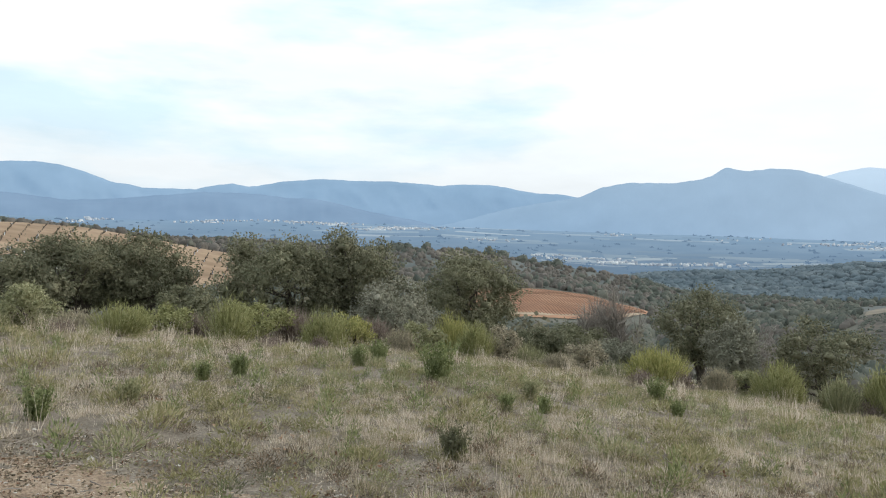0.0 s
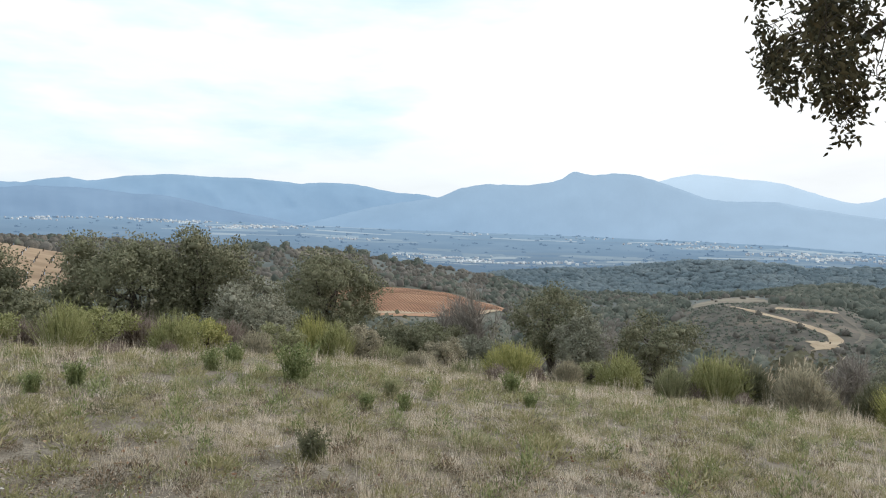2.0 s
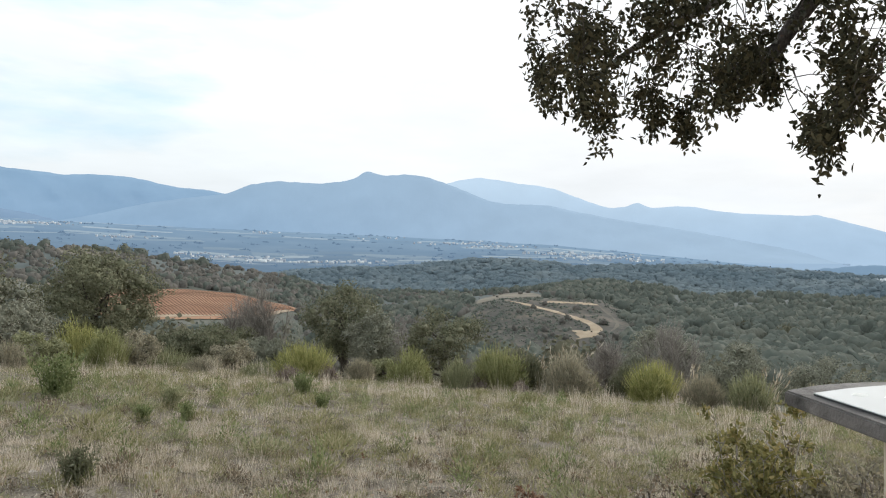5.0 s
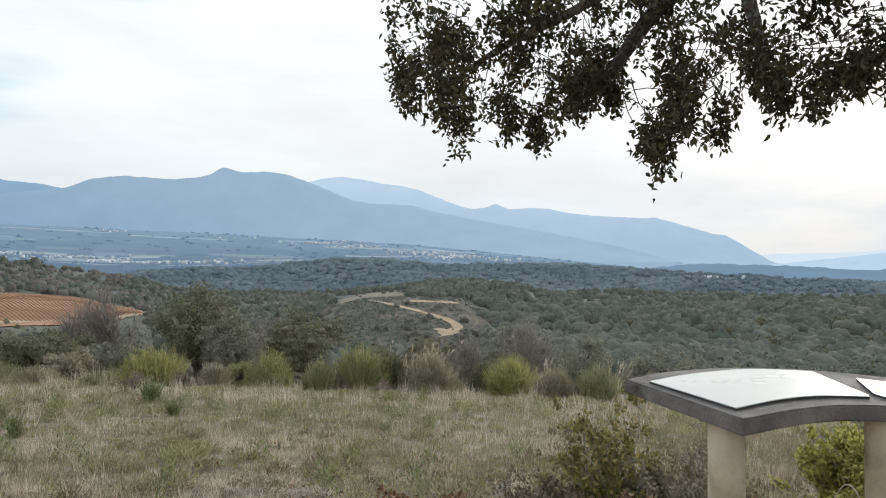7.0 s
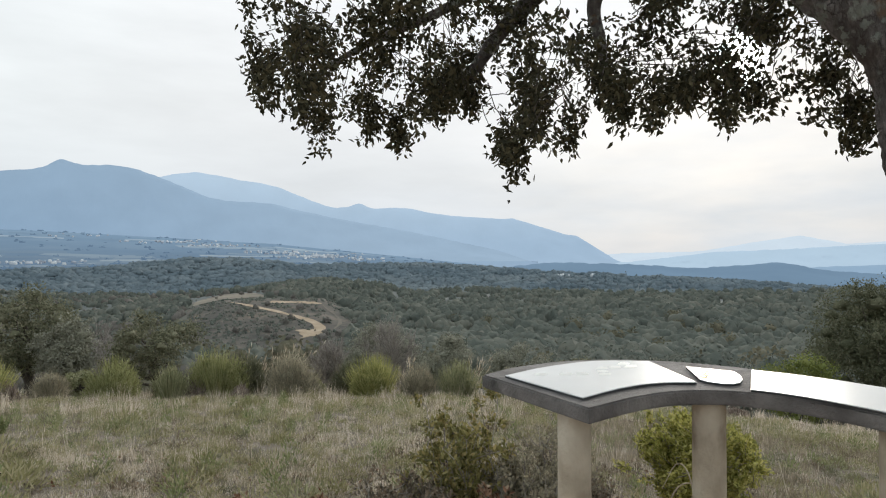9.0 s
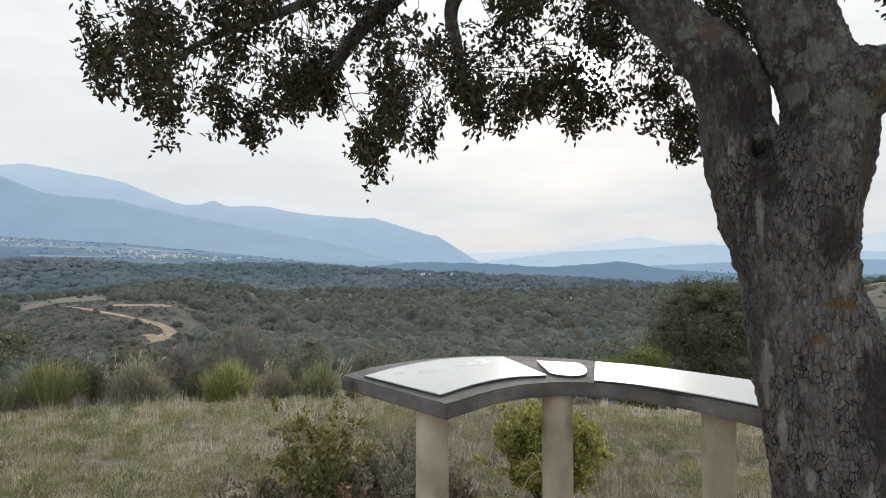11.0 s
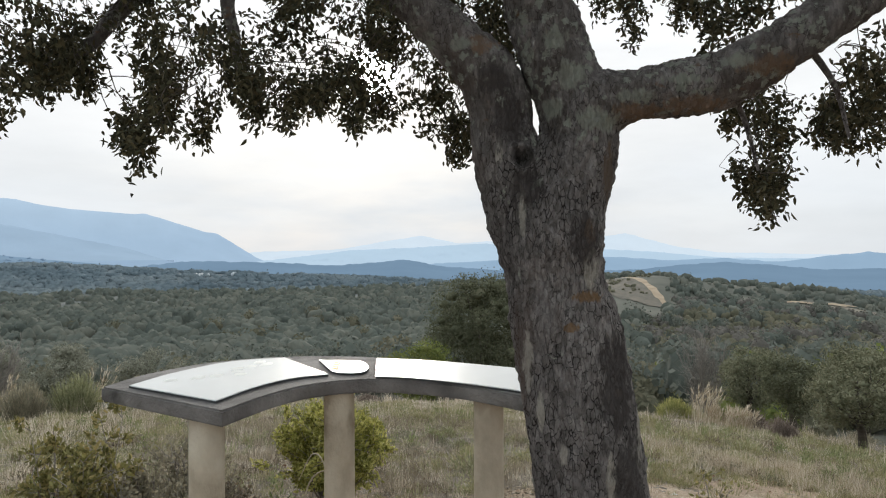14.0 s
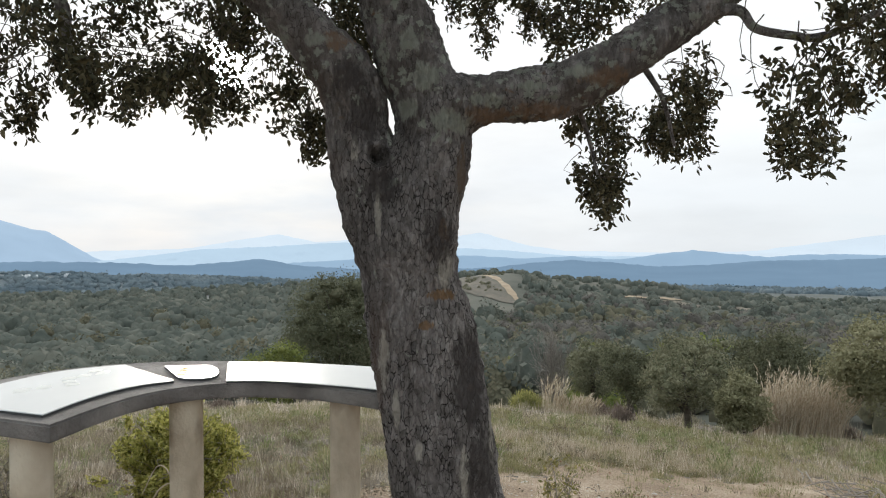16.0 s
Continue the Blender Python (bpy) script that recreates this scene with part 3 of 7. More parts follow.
mountain("backdrop_massif", 4100, [(-4, 2.0), (1, 3.0), (5.6, 4.2), (9.4, 4.8), (11.5, 5.1), (13.2, 5.85), (15.4, 6.2), (17.0, 6.1), (18.8, 6.05), (20.9, 6.3), (21.7, 6.55), (22.3, 6.95), (22.7, 7.12), (23.1, 7.0), (23.6, 6.85), (24.3, 6.74), (25.4, 6.86), (26.4, 6.84), (27.3, 6.76), (28.2, 6.5), (29.2, 6.15), (31.6, 5.2), (33.0, 4.6), (34.6, 4.35), (36.5, 4.3), (38.0, 4.2), (40, 3.7), (43.2, 3.0), (47, 2.35), (51.8, 1.4), (56.4, 0.4), (60, -0.8)], -0.6, RANGE_B, "broad massif in blue haze with a pointed summit", depth=0.13, seed=4)
mountain("backdrop_range_south", 4600, [(26, 5.0), (29.2, 6.1), (30.5, 6.42), (32.1, 6.58), (34.3, 6.3), (35.4, 6.05), (36.5, 5.95), (38.4, 5.58), (40.8, 4.6), (42.2, 4.1), (43.0, 3.92), (44.0, 3.98), (44.6, 4.2), (45.1, 4.32), (45.6, 4.05), (46.2, 3.88), (48.0, 3.95), (49.4, 3.87), (51.0, 3.5), (52.8, 3.25), (55.0, 3.1), (57.2, 2.95), (57.9, 3.0), (60.0, 2.35), (62.3, 1.6), (63.2, 1.5), (66.2, -0.45), (68, -1.2)], -1.2, RANGE_C, "pale range in blue haze sinking to the plain", depth=0.14, seed=6, fine=0.04)
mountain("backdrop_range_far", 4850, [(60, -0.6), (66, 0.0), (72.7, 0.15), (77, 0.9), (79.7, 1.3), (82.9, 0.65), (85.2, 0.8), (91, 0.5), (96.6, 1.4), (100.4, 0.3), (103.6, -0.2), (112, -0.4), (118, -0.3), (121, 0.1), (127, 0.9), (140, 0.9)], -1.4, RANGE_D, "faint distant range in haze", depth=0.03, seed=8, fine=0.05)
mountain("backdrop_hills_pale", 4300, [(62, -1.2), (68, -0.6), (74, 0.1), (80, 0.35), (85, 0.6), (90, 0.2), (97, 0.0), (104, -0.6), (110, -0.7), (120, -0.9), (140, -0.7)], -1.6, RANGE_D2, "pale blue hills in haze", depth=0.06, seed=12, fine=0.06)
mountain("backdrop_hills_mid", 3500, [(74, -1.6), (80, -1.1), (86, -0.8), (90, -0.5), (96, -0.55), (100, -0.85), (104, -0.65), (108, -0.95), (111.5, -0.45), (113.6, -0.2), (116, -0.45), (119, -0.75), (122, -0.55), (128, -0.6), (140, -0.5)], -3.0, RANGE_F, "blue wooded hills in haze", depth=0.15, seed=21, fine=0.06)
mountain("backdrop_hills_slate", 2700, [(54, -1.5), (58, -1.0), (61.3, -0.7), (67.4, -0.85), (71.4, -1.1), (72.9, -1.15), (76, -0.9), (78.5, -0.7), (81.4, -1.3), (86, -1.6), (92, -1.75), (98, -1.55), (101.3, -1.15), (104, -0.95), (107, -1.15), (111, -1.5), (115, -1.35), (119, -1.0), (123.5, -0.95), (127, -0.8), (140, -0.7)], -3.0, RANGE_E, "wooded hills in slate blue haze", depth=0.3, seed=14, fine=0.08)


# ---- plant tools ----
def unit(v):
    return v / np.maximum(np.linalg.norm(v, axis=-1, keepdims=True), 1e-9)


def leaves(pos, axis, length, width, fold=0.0, g=rng, facing=None):
    """Leaf blades at pos that point along axis. With a fold: two halves along a midrib; else one diamond."""
    n = len(pos)
    axis = unit(axis)
    side = unit(np.cross(axis, g.normal(size=(n, 3)) if facing is None else facing + 0.45 * g.normal(size=(n, 3))))
    nor = np.cross(side, axis)
    L, W = np.broadcast_to(length, n)[:, None], np.broadcast_to(width, n)[:, None]
    i = np.arange(n)[:, None]
    if not fold:
        v = np.stack([pos, pos + axis * L * 0.45 + side * W, pos + axis * L, pos + axis * L * 0.45 - side * W], 1)
        return v.reshape(-1, 3), i * 4 + np.arange(4)[None]
    up = nor * W * fold
    v = np.stack([pos, pos + axis * L * 0.28 + side * W * 0.9 + up, pos + axis * L * 0.66 + side * W * 0.7 + up, pos + axis * L - nor * L * 0.12,
                  pos + axis * L * 0.66 - side * W * 0.7 + up, pos + axis * L * 0.28 - side * W * 0.9 + up], 1)
    f = np.concatenate([i * 6 + np.array([[0, 1, 2, 3]]), i * 6 + np.array([[0, 3, 4, 5]])])
    return v.reshape(-1, 3), f


def blades(pos, lean, height, width, g=rng, bent=True):
    """Grass blades or thin stems: a strip that tapers and bends over along lean."""
    n = len(pos)
    h, w = np.broadcast_to(height, n)[:, None], np.broadcast_to(width, n)[:, None]
    a = g.uniform(0, math.pi, n)
    side = np.stack([np.cos(a), np.sin(a), np.zeros(n)], 1) * w
    up = np.array([[0, 0, 1.0]])
    i = np.arange(n)[:, None]
    if not bent:
        tip = pos + up * h * 0.9 + lean * h * 0.8
        return np.stack([pos - side, pos + side, tip + side * 0.3, tip - side * 0.3], 1).reshape(-1, 3), i * 4 + np.arange(4)[None]
    mid = pos + up * h * 0.55 + lean * h * 0.3
    tip = pos + up * h * 0.95 + lean * h
    v = np.stack([pos - side, pos + side, mid + side * 0.8, mid - side * 0.8, tip + side * 0.25, tip - side * 0.25], 1).reshape(-1, 3)
    return v, np.concatenate([i * 6 + np.array([[0, 1, 2, 3]]), i * 6 + np.array([[3, 2, 4, 5]])])


def join(pieces):
    vs, fs, o = [], [], 0
    for v, f in pieces:
        vs.append(v)
        fs.append(np.asarray(f) + o)
        o += len(v)
    return np.concatenate(vs), np.concatenate(fs)


def smooth_path(points, n):
    """A smooth run through a few points (any number of columns)."""
    p = np.asarray(points, float)
    p = np.vstack([2 * p[0] - p[1], p, 2 * p[-1] - p[-2]])
    out = []
    for s in np.linspace(0, len(p) - 3.0001, n):
        k, t = int(s), s - int(s)
        a, b, c, d = p[k:k + 4]
        out.append(0.5 * ((2 * b) + (c - a) * t + (2 * a - 5 * b + 4 * c - d) * t * t + (3 * b - a - 3 * c + d) * t ** 3))
    return np.array(out)


def tube(path, radii, seg=8, cap=True):
    path, radii = np.asarray(path, float), np.broadcast_to(radii, len(path))
    t = unit(np.gradient(path, axis=0))
    ref = np.array([0.31, 0.2, 0.93]) if abs(t[0] @ np.array([0.31, 0.2, 0.93])) < 0.9 else np.array([1.0, 0.1, 0])
    rows = []
    u = unit(np.cross(t[0], ref))
    a = np.linspace(0, 2 * math.pi, seg, endpoint=False)
    for p, d, r in zip(path, t, radii):
        u = unit(u - d * (u @ d))
        w = np.cross(d, u)
        rows.append(p + r * (np.cos(a)[:, None] * u + np.sin(a)[:, None] * w))
    v = np.concatenate(rows)
    i = np.arange(len(path) * seg).reshape(len(path), seg)
    j = np.roll(i, -1, 1)
    f = np.stack([i[:-1], j[:-1], j[1:], i[1:]], -1).reshape(-1, 4)
    if cap:
        v = np.vstack([v, path[-1:] + t[-1:] * radii[-1]])
        tip = len(v) - 1
        f = np.vstack([f, np.stack([i[-1], j[-1], np.full(seg, tip), np.full(seg, tip)], -1)])
    return v, f


def tube_open(path, radii, seg=8):
    return tube(path, radii, seg, cap=False)


BARK_FAR = material("grey_bark", [(0.06, 0.05, 0.04), (0.13, 0.11, 0.09)], 8.0, 0.95, 0.6, 20.0)


def crown_leaves(g, W, H, z0, clumps, per, leaf):
    """A lobed crown W wide, from z0 to z0 + H: leaf sprays over the outside of many rounded lobes."""
    d = unit(g.normal(size=(clumps, 3)) * np.array([1, 1, 0.9]))
    lump = 1 + 0.32 * vnoise(d[:, 0] * 1.5 + d[:, 2] * 1.9 + 7, d[:, 1] * 1.5, int(g.integers(1000)))
    size = g.uniform(0.10, 0.19, clumps) * (W + H) / 2
    c = d * (g.uniform(0.2, 1.0, clumps) ** 0.4 * lump)[:, None] * np.array([W / 2, W / 2, H / 2]) * 0.88 + np.array([0, 0, z0 + H / 2])
    k = np.repeat(np.arange(clumps), per)
    o = unit(g.normal(size=(len(k), 3)))
    ph = g.uniform(0, 6.28, (clumps, 2))[k]
    bumps = 1 + 0.25 * np.sin(o[:, 0] * 5 + ph[:, 0]) * np.sin(o[:, 2] * 5 + ph[:, 1])
    off = o * (size[k] * bumps * g.uniform(0.45, 1.08, len(k)) ** 0.6)[:, None] * np.array([1, 1, 0.8])
    pos = c[k] + off
    face = unit(o + d[k] * 0.5 + np.array([0, 0, 0.25]))
    v, f = leaves(pos, g.normal(size=off.shape) + face * 0.5, leaf * g.uniform(0.6, 1.5, len(k)), leaf * 0.36, g=g, facing=face)
    # the dense twiggy heart of each lobe
    th, fi = np.meshgrid(np.arange(7) * 2 * math.pi / 7, np.linspace(-1.2, 1.4, 5))
    u = np.stack([np.cos(fi) * np.cos(th), np.cos(fi) * np.sin(th), np.sin(fi)], -1).reshape(-1, 3)
    dv = c[:, None] + u[None] * (size[:, None] * 0.33 * g.uniform(0.55, 1.25, (clumps, len(u))))[..., None] * np.array([1, 1, 0.8])
    ii = np.arange(35).reshape(5, 7)
    jj = np.roll(ii, -1, 1)
    one = np.stack([ii[:-1], jj[:-1], jj[1:], ii[1:]], -1).reshape(-1, 4)
    v, f = join([(v, f), (dv.reshape(-1, 3), (one[None] + (np.arange(clumps) * 35)[:, None, None]).reshape(-1, 4))])
    return v, f, c


def tree(name, az, r, top_el, width_deg, mat, label, seed, base_el=None, trunk_share=0.22, clumps=44, per=260, leaf=0.072, lift=0.0, group="hillside oaks"):
    """A holm oak: tapered trunk, limbs and a clumpy leafy crown that stands on the land."""
    g = np.random.default_rng(seed)
    x, y = polar(az, r)
    z = gz(x, y)
    top = EYE + r * math.tan(radians(top_el))
    H, W = top - z, 2.35 * r * math.tan(radians(width_deg / 2))
    e = empty(name, x, y, z, label, "tree", group)
    z0 = H * trunk_share
    clumps, per = int(clumps * 1.15), int(per * min(1.6, max(0.8, W * H / 14)))
    v, f, c = crown_leaves(g, W, H - z0, z0, clumps, per, leaf * min(1.4, max(1.0, (W + H) / 6.5)))
    tr = np.array([[0, 0, -0.15], [0.02 * W, 0, z0 * 0.6], [0.04 * W, 0.03 * W, z0 + 0.2 * H], [0, 0.05 * W, z0 + 0.45 * H]])
    tr = smooth_path(tr, 9)
    w0 = 0.035 * H + 0.05
    build("trunk", *tube_open(tr, np.linspace(w0, w0 * 0.4, 9), 9), BARK_FAR, e, smooth=True)
    for q in c[g.choice(len(c), min(12, len(c)), replace=False)]:
        s = tr[int(g.integers(3, 8))]
        p = smooth_path([s, (s + q) / 2 + g.normal(size=3) * 0.05 * W + [0, 0, -0.04 * H], q], 6)
        build("limb", *tube_open(p, np.linspace(w0 * 0.35, w0 * 0.08, 6), 5), BARK_FAR, e, smooth=True)
    build("crown", v, f, mat, e)
    return e


def broom(name, az, r, top_el, width_deg, mat, label, seed, n=900, base_el=None, group="broom shrubs", leafy=0.5, stiff=0.35):
    """A rounded shrub of fine upright stems that fan out from the ground."""
    g = np.random.default_rng(seed)
    x, y = polar(az, r)
    z = gz(x, y)
    H, W = EYE + r * math.tan(radians(top_el)) - z, 2.2 * r * math.tan(radians(width_deg / 2))
    H = max(H, 0.3)
    if 24 < az < 64:
        H, n = H * 1.15, int(n * 1.3)
    e = empty(name, x, y, z, label, "shrub", group)
    a, q = g.uniform(0, 2 * math.pi, n), np.sqrt(g.uniform(0, 1, n))
    foot = np.stack([np.cos(a) * q * W * 0.22, np.sin(a) * q * W * 0.22, np.full(n, -0.05)], 1)
    lump = 1 + 0.22 * np.sin(3 * a + seed) + 0.12 * np.sin(7 * a)
    hh = H * (1 - 0.45 * q ** 2.2) * g.uniform(0.72, 1.06, n) * (1 - 0.1 * (lump - 1))
    spread = np.stack([np.cos(a), np.sin(a), np.zeros(n)], 1) * (q * W * 0.32 * lump / hh)[:, None] + g.normal(size=(n, 3)) * 0.05
    hh, k1 = hh * 1.04, g.uniform(0, 1, n) < 0.4
    v1, f1 = blades(foot[k1], spread[k1], hh[k1], 0.004 + 0.0003 * r, g, bent=False)
    # fine twigs in several uneven lobes
    m, lobes = int(n * leafy * 11), 7
    la, lq = g.uniform(0, 2 * math.pi, lobes), g.uniform(0.1, 1.0, lobes)
    wide_ = W * g.uniform(0.17, 0.30, lobes)
    tall_ = H * g.uniform(0.55, 1.0, lobes) * (1 - 0.2 * lq)
    k = g.integers(0, lobes, m)
    d = unit(g.normal(size=(m, 3)) * np.array([1, 1, 0.9]))
    d[:, 2] = np.abs(d[:, 2])
    q = g.uniform(0.2, 1.0, m) ** 0.5 * g.uniform(0.82, 1.16, m)
    bulge = 1 + 0.35 * vnoise(d[:, 0] * 2.6 + k * 3.1 + seed, d[:, 1] * 2.6 + d[:, 2] * 1.7, seed, 3)
    pos = np.stack([np.cos(la) * lq * W * 0.26, np.sin(la) * lq * W * 0.26, 0 * la], 1)[k] + d * (q * bulge)[:, None] * np.stack([wide_, wide_, tall_ * 0.92], 1)[k]
    ax = d * 0.45 + np.array([0, 0, 0.75]) * (stiff + 0.45) + g.normal(size=(m, 3)) * 0.35
    v2, f2 = leaves(pos, ax, H * g.uniform(0.05, 0.15, m), 0.0035 + 0.0005 * r, g=g)
    build("foliage", *join([(v1, f1), (v2, f2)]), mat, e)
    return e


# ---- cork oak ----
# kind 3 paints the hollow's shade; kind 5 darkens stained and shadowed bark
SCARS_AND_SHADE = [(88.6, -9.2, 0.30, 2.2, 0), (89.6, -13.3, 0.25, 1.3, 0), (93.6, -3.9, 0.7, 0.5, 1), (93.9, -1.6, 0.5, 1.5, 0), (95.6, 6.6, 0.40, 2.2, 2), (88.2, 3.6, 0.22, 2.3, 0),
         (98.0, -16.0, 0.25, 2.8, 0), (95.4, -18.5, 0.25, 2.4, 0), (92.2, -6.4, 0.5, 0.35, 1), (93.8, 1.6, 0.25, 0.9, 1), (86.2, 8.6, 0.25, 1.0, 0), (91.5, -16.5, 0.2, 0.8, 0), (96.0, -12.0, 0.2, 0.7, 2), (88.3, 8.0, 0.62, 0.8, 3), (98.0, 11.6, 1.6, 0.7, 4), (102.5, 11.9, 1.8, 0.6, 4), (108.0, 14.3, 1.5, 0.8, 4), (84.5, 17.5, 0.8, 0.8, 4), (96.0, -10.5, 1.1, 4.6, 5), (93.4, 1.0, 0.9, 2.2, 5), (88.6, 5.5, 0.9, 1.6, 5), (97.0, -19.0, 1.0, 3.5, 5), (87.0, 11.0, 1.1, 2.6, 5), (86.0, 14.5, 1.2, 1.6, 5), (94.4, 10.8, 1.3, 0.9, 6), (97.6, 12.8, 1.1, 0.5, 6), (90.7, 12.0, 0.7, 0.8, 6), (92.4, 14.6, 0.8, 1.1, 6), (105.6, 14.8, 0.9, 0.5, 6), (101.2, 13.8, 0.9, 0.4, 6), (83.0, 17.5, 0.8, 0.5, 6), (91.0, 17.5, 0.7, 1.0, 6)]


def bark_material():
    """Cork bark: narrow plates between dark fissures, lichen higher up, the stripped scars, and painted-in shade."""
    m = bpy.data.materials.new("cork_bark")
    m.use_nodes = True
    n, l = m.node_tree.nodes, m.node_tree.links
    b = n["Principled BSDF"]
    tc = n.new("ShaderNodeTexCoord")

    def scaled(sx, sy, sz, loc=(0, 0, 0)):
        q = n.new("ShaderNodeMapping")
        q.inputs["Scale"].default_value, q.inputs["Location"].default_value = (sx, sy, sz), loc
        l.new(tc.outputs["Object"], q.inputs["Vector"])
        return q.outputs["Vector"]

    def noised(vec, scale, detail=5.0, rough=0.55):
        q = n.new("ShaderNodeTexNoise")
        q.inputs["Scale"].default_value, q.inputs["Detail"].default_value, q.inputs["Roughness"].default_value = scale, detail, rough
        l.new(vec, q.inputs["Vector"])
        return q

    def ranged(value, lo, hi, to0=0.0, to1=1.0):
        q = n.new("ShaderNodeMapRange")
        for key, v in (("From Min", lo), ("From Max", hi), ("To Min", to0), ("To Max", to1)):
            if isinstance(v, float) or isinstance(v, int):
                q.inputs[key].default_value = v
            else:
                l.new(v, q.inputs[key])
        l.new(value, q.inputs["Value"])
        return q.outputs["Result"]

    def mixed(fac, a, c):
        q = n.new("ShaderNodeMix")
        q.data_type = "RGBA"
        l.new(fac, q.inputs["Factor"])
        for sock, v in ((q.inputs[6], a), (q.inputs[7], c)):
            if isinstance(v, tuple):
                sock.default_value = (*v, 1)
            else:
                l.new(v, sock)
        return q.outputs[2]

    def mathed(op, a, c, clamp=False):
        q = n.new("ShaderNodeMath")
        q.operation, q.use_clamp = op, clamp
        for sock, v in ((q.inputs[0], a), (q.inputs[1], c)):
            if isinstance(v, float):
                sock.default_value = v
            else:
                l.new(v, sock)
        return q.outputs["Value"]

    base = scaled(1, 1, 0.42)
    warp = noised(base, 24.0, 6.0, 0.65)
    bent = n.new("ShaderNodeVectorMath")
    bent.operation = "MULTIPLY_ADD"
    bent.inputs[1].default_value = (0.026, 0.026, 0.026)
    l.new(warp.outputs["Color"], bent.inputs[0])
    l.new(base, bent.inputs[2])
    edges = []
    for scale, wide in ((62.0, 0.075), (150.0, 0.10)):
        vo = n.new("ShaderNodeTexVoronoi")
        vo.feature = "DISTANCE_TO_EDGE"
        vo.inputs["Scale"].default_value = scale
        l.new(bent.outputs["Vector"], vo.inputs["Vector"])
        edges.append(ranged(mathed("ADD", vo.outputs["Distance"], ranged(warp.outputs["Fac"], 0.35, 0.65, -0.035, 0.045)), 0.0, wide))
    worn = ranged(noised(scaled(1, 1, 0.5, (3, 1, 0)), 6.0, 4.0).outputs["Fac"], 0.46, 0.74)
    tall = n.new("ShaderNodeSeparateXYZ")
    l.new(tc.outputs["Object"], tall.inputs["Vector"])
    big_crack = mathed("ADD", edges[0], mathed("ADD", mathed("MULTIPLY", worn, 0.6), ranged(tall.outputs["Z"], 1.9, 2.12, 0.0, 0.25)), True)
    fibre = noised(scaled(1, 1, 0.8, (6, 3, 2)), 48.0, 8.0, 0.75)
    furrow = ranged(fibre.outputs["Fac"], 0.36, 0.50, 0.72, 1.0)
    small_crack = mathed("ADD", edges[1], 0.75, True)
    plate = mathed("MULTIPLY", mathed("MULTIPLY", big_crack, small_crack), furrow)
    grain = noised(base, 60.0, 8.0, 0.65)
    broad = noised(scaled(1, 1, 0.5, (7, 2, 4)), 5.0, 5.0)
    tone = n.new("ShaderNodeValToRGB")
    tone.color_ramp.elements[0].position, tone.color_ramp.elements[0].color = 0.36, (0.135, 0.118, 0.113, 1)
    tone.color_ramp.elements[1].position, tone.color_ramp.elements[1].color = 0.64, (0.42, 0.38, 0.365, 1)
    l.new(mathed("ADD", mathed("MULTIPLY", grain.outputs["Fac"], 0.5), mathed("MULTIPLY", broad.outputs["Fac"], 0.5)), tone.inputs["Fac"])
    cell = n.new("ShaderNodeTexVoronoi")
    cell.inputs["Scale"].default_value = 62.0
    l.new(bent.outputs["Vector"], cell.inputs["Vector"])
    cell_tone = n.new("ShaderNodeSeparateXYZ")
    l.new(cell.outputs["Color"], cell_tone.inputs["Vector"])
    shade = n.new("ShaderNodeMix")
    shade.data_type, shade.blend_type = "RGBA", "MULTIPLY"
    shade.inputs["Factor"].default_value = 1.0
    grey = n.new("ShaderNodeCombineXYZ")
    level = ranged(cell_tone.outputs["X"], 0.0, 1.0, 0.8, 1.2)
    for axis_ in ("X", "Y", "Z"):
        l.new(level, grey.inputs[axis_])
    l.new(tone.outputs["Color"], shade.inputs[6])
    l.new(grey.outputs["Vector"], shade.inputs[7])
    colour = mixed(plate, (0.024, 0.02, 0.019), shade.outputs[2])
    # reddish-brown weathering
    colour = mixed(ranged(noised(scaled(1, 1, 0.4, (2, 9, 5)), 4.5, 5.0).outputs["Fac"], 0.58, 0.75, 0.0, 0.7), colour, (0.13, 0.075, 0.052))
    # patchy darker brown on the bark round and above the fork
    upper_dark = mathed("MULTIPLY", ranged(tall.outputs["Z"], 1.86, 2.06), ranged(noised(scaled(1, 1, 0.7, (8, 1, 6)), 7.0, 5.0, 0.6).outputs["Fac"], 0.40, 0.64, 0.0, 0.6))
    colour = mixed(upper_dark, colour, (0.085, 0.07, 0.06))
    # lichen, mostly from the fork upwards
    height = n.new("ShaderNodeSeparateXYZ")
    l.new(tc.outputs["Object"], height.inputs["Vector"])
    reach = ranged(height.outputs["Z"], 1.88, 2.12, 0.86, 0.665)
    lichen = noised(scaled(1, 1, 0.9, (5, 5, 5)), 9.0, 3.0, 0.6)
    crinkle = noised(scaled(1, 1, 1, (2, 2, 2)), 55.0, 5.0, 0.7)
    curled = n.new("ShaderNodeVectorMath")
    curled.operation = "MULTIPLY_ADD"
    curled.inputs[1].default_value = (0.055, 0.055, 0.055)
    l.new(crinkle.outputs["Color"], curled.inputs[0])
    l.new(tc.outputs["Object"], curled.inputs[2])
    rosette = n.new("ShaderNodeTexVoronoi")
    rosette.inputs["Scale"].default_value = 36.0
    l.new(curled.outputs["Vector"], rosette.inputs["Vector"])
    luck = n.new("ShaderNodeSeparateXYZ")
    l.new(rosette.outputs["Color"], luck.inputs["Vector"])
    grown = ranged(mathed("ADD", mathed("MULTIPLY", luck.outputs["X"], 0.28), mathed("MULTIPLY", lichen.outputs["Fac"], 0.95)), reach, mathed("ADD", reach, 0.03))
    spot = mathed("MULTIPLY", grown, ranged(mathed("SUBTRACT", rosette.outputs["Distance"], mathed("MULTIPLY", luck.outputs["Y"], 0.35)), 0.40, 0.34))
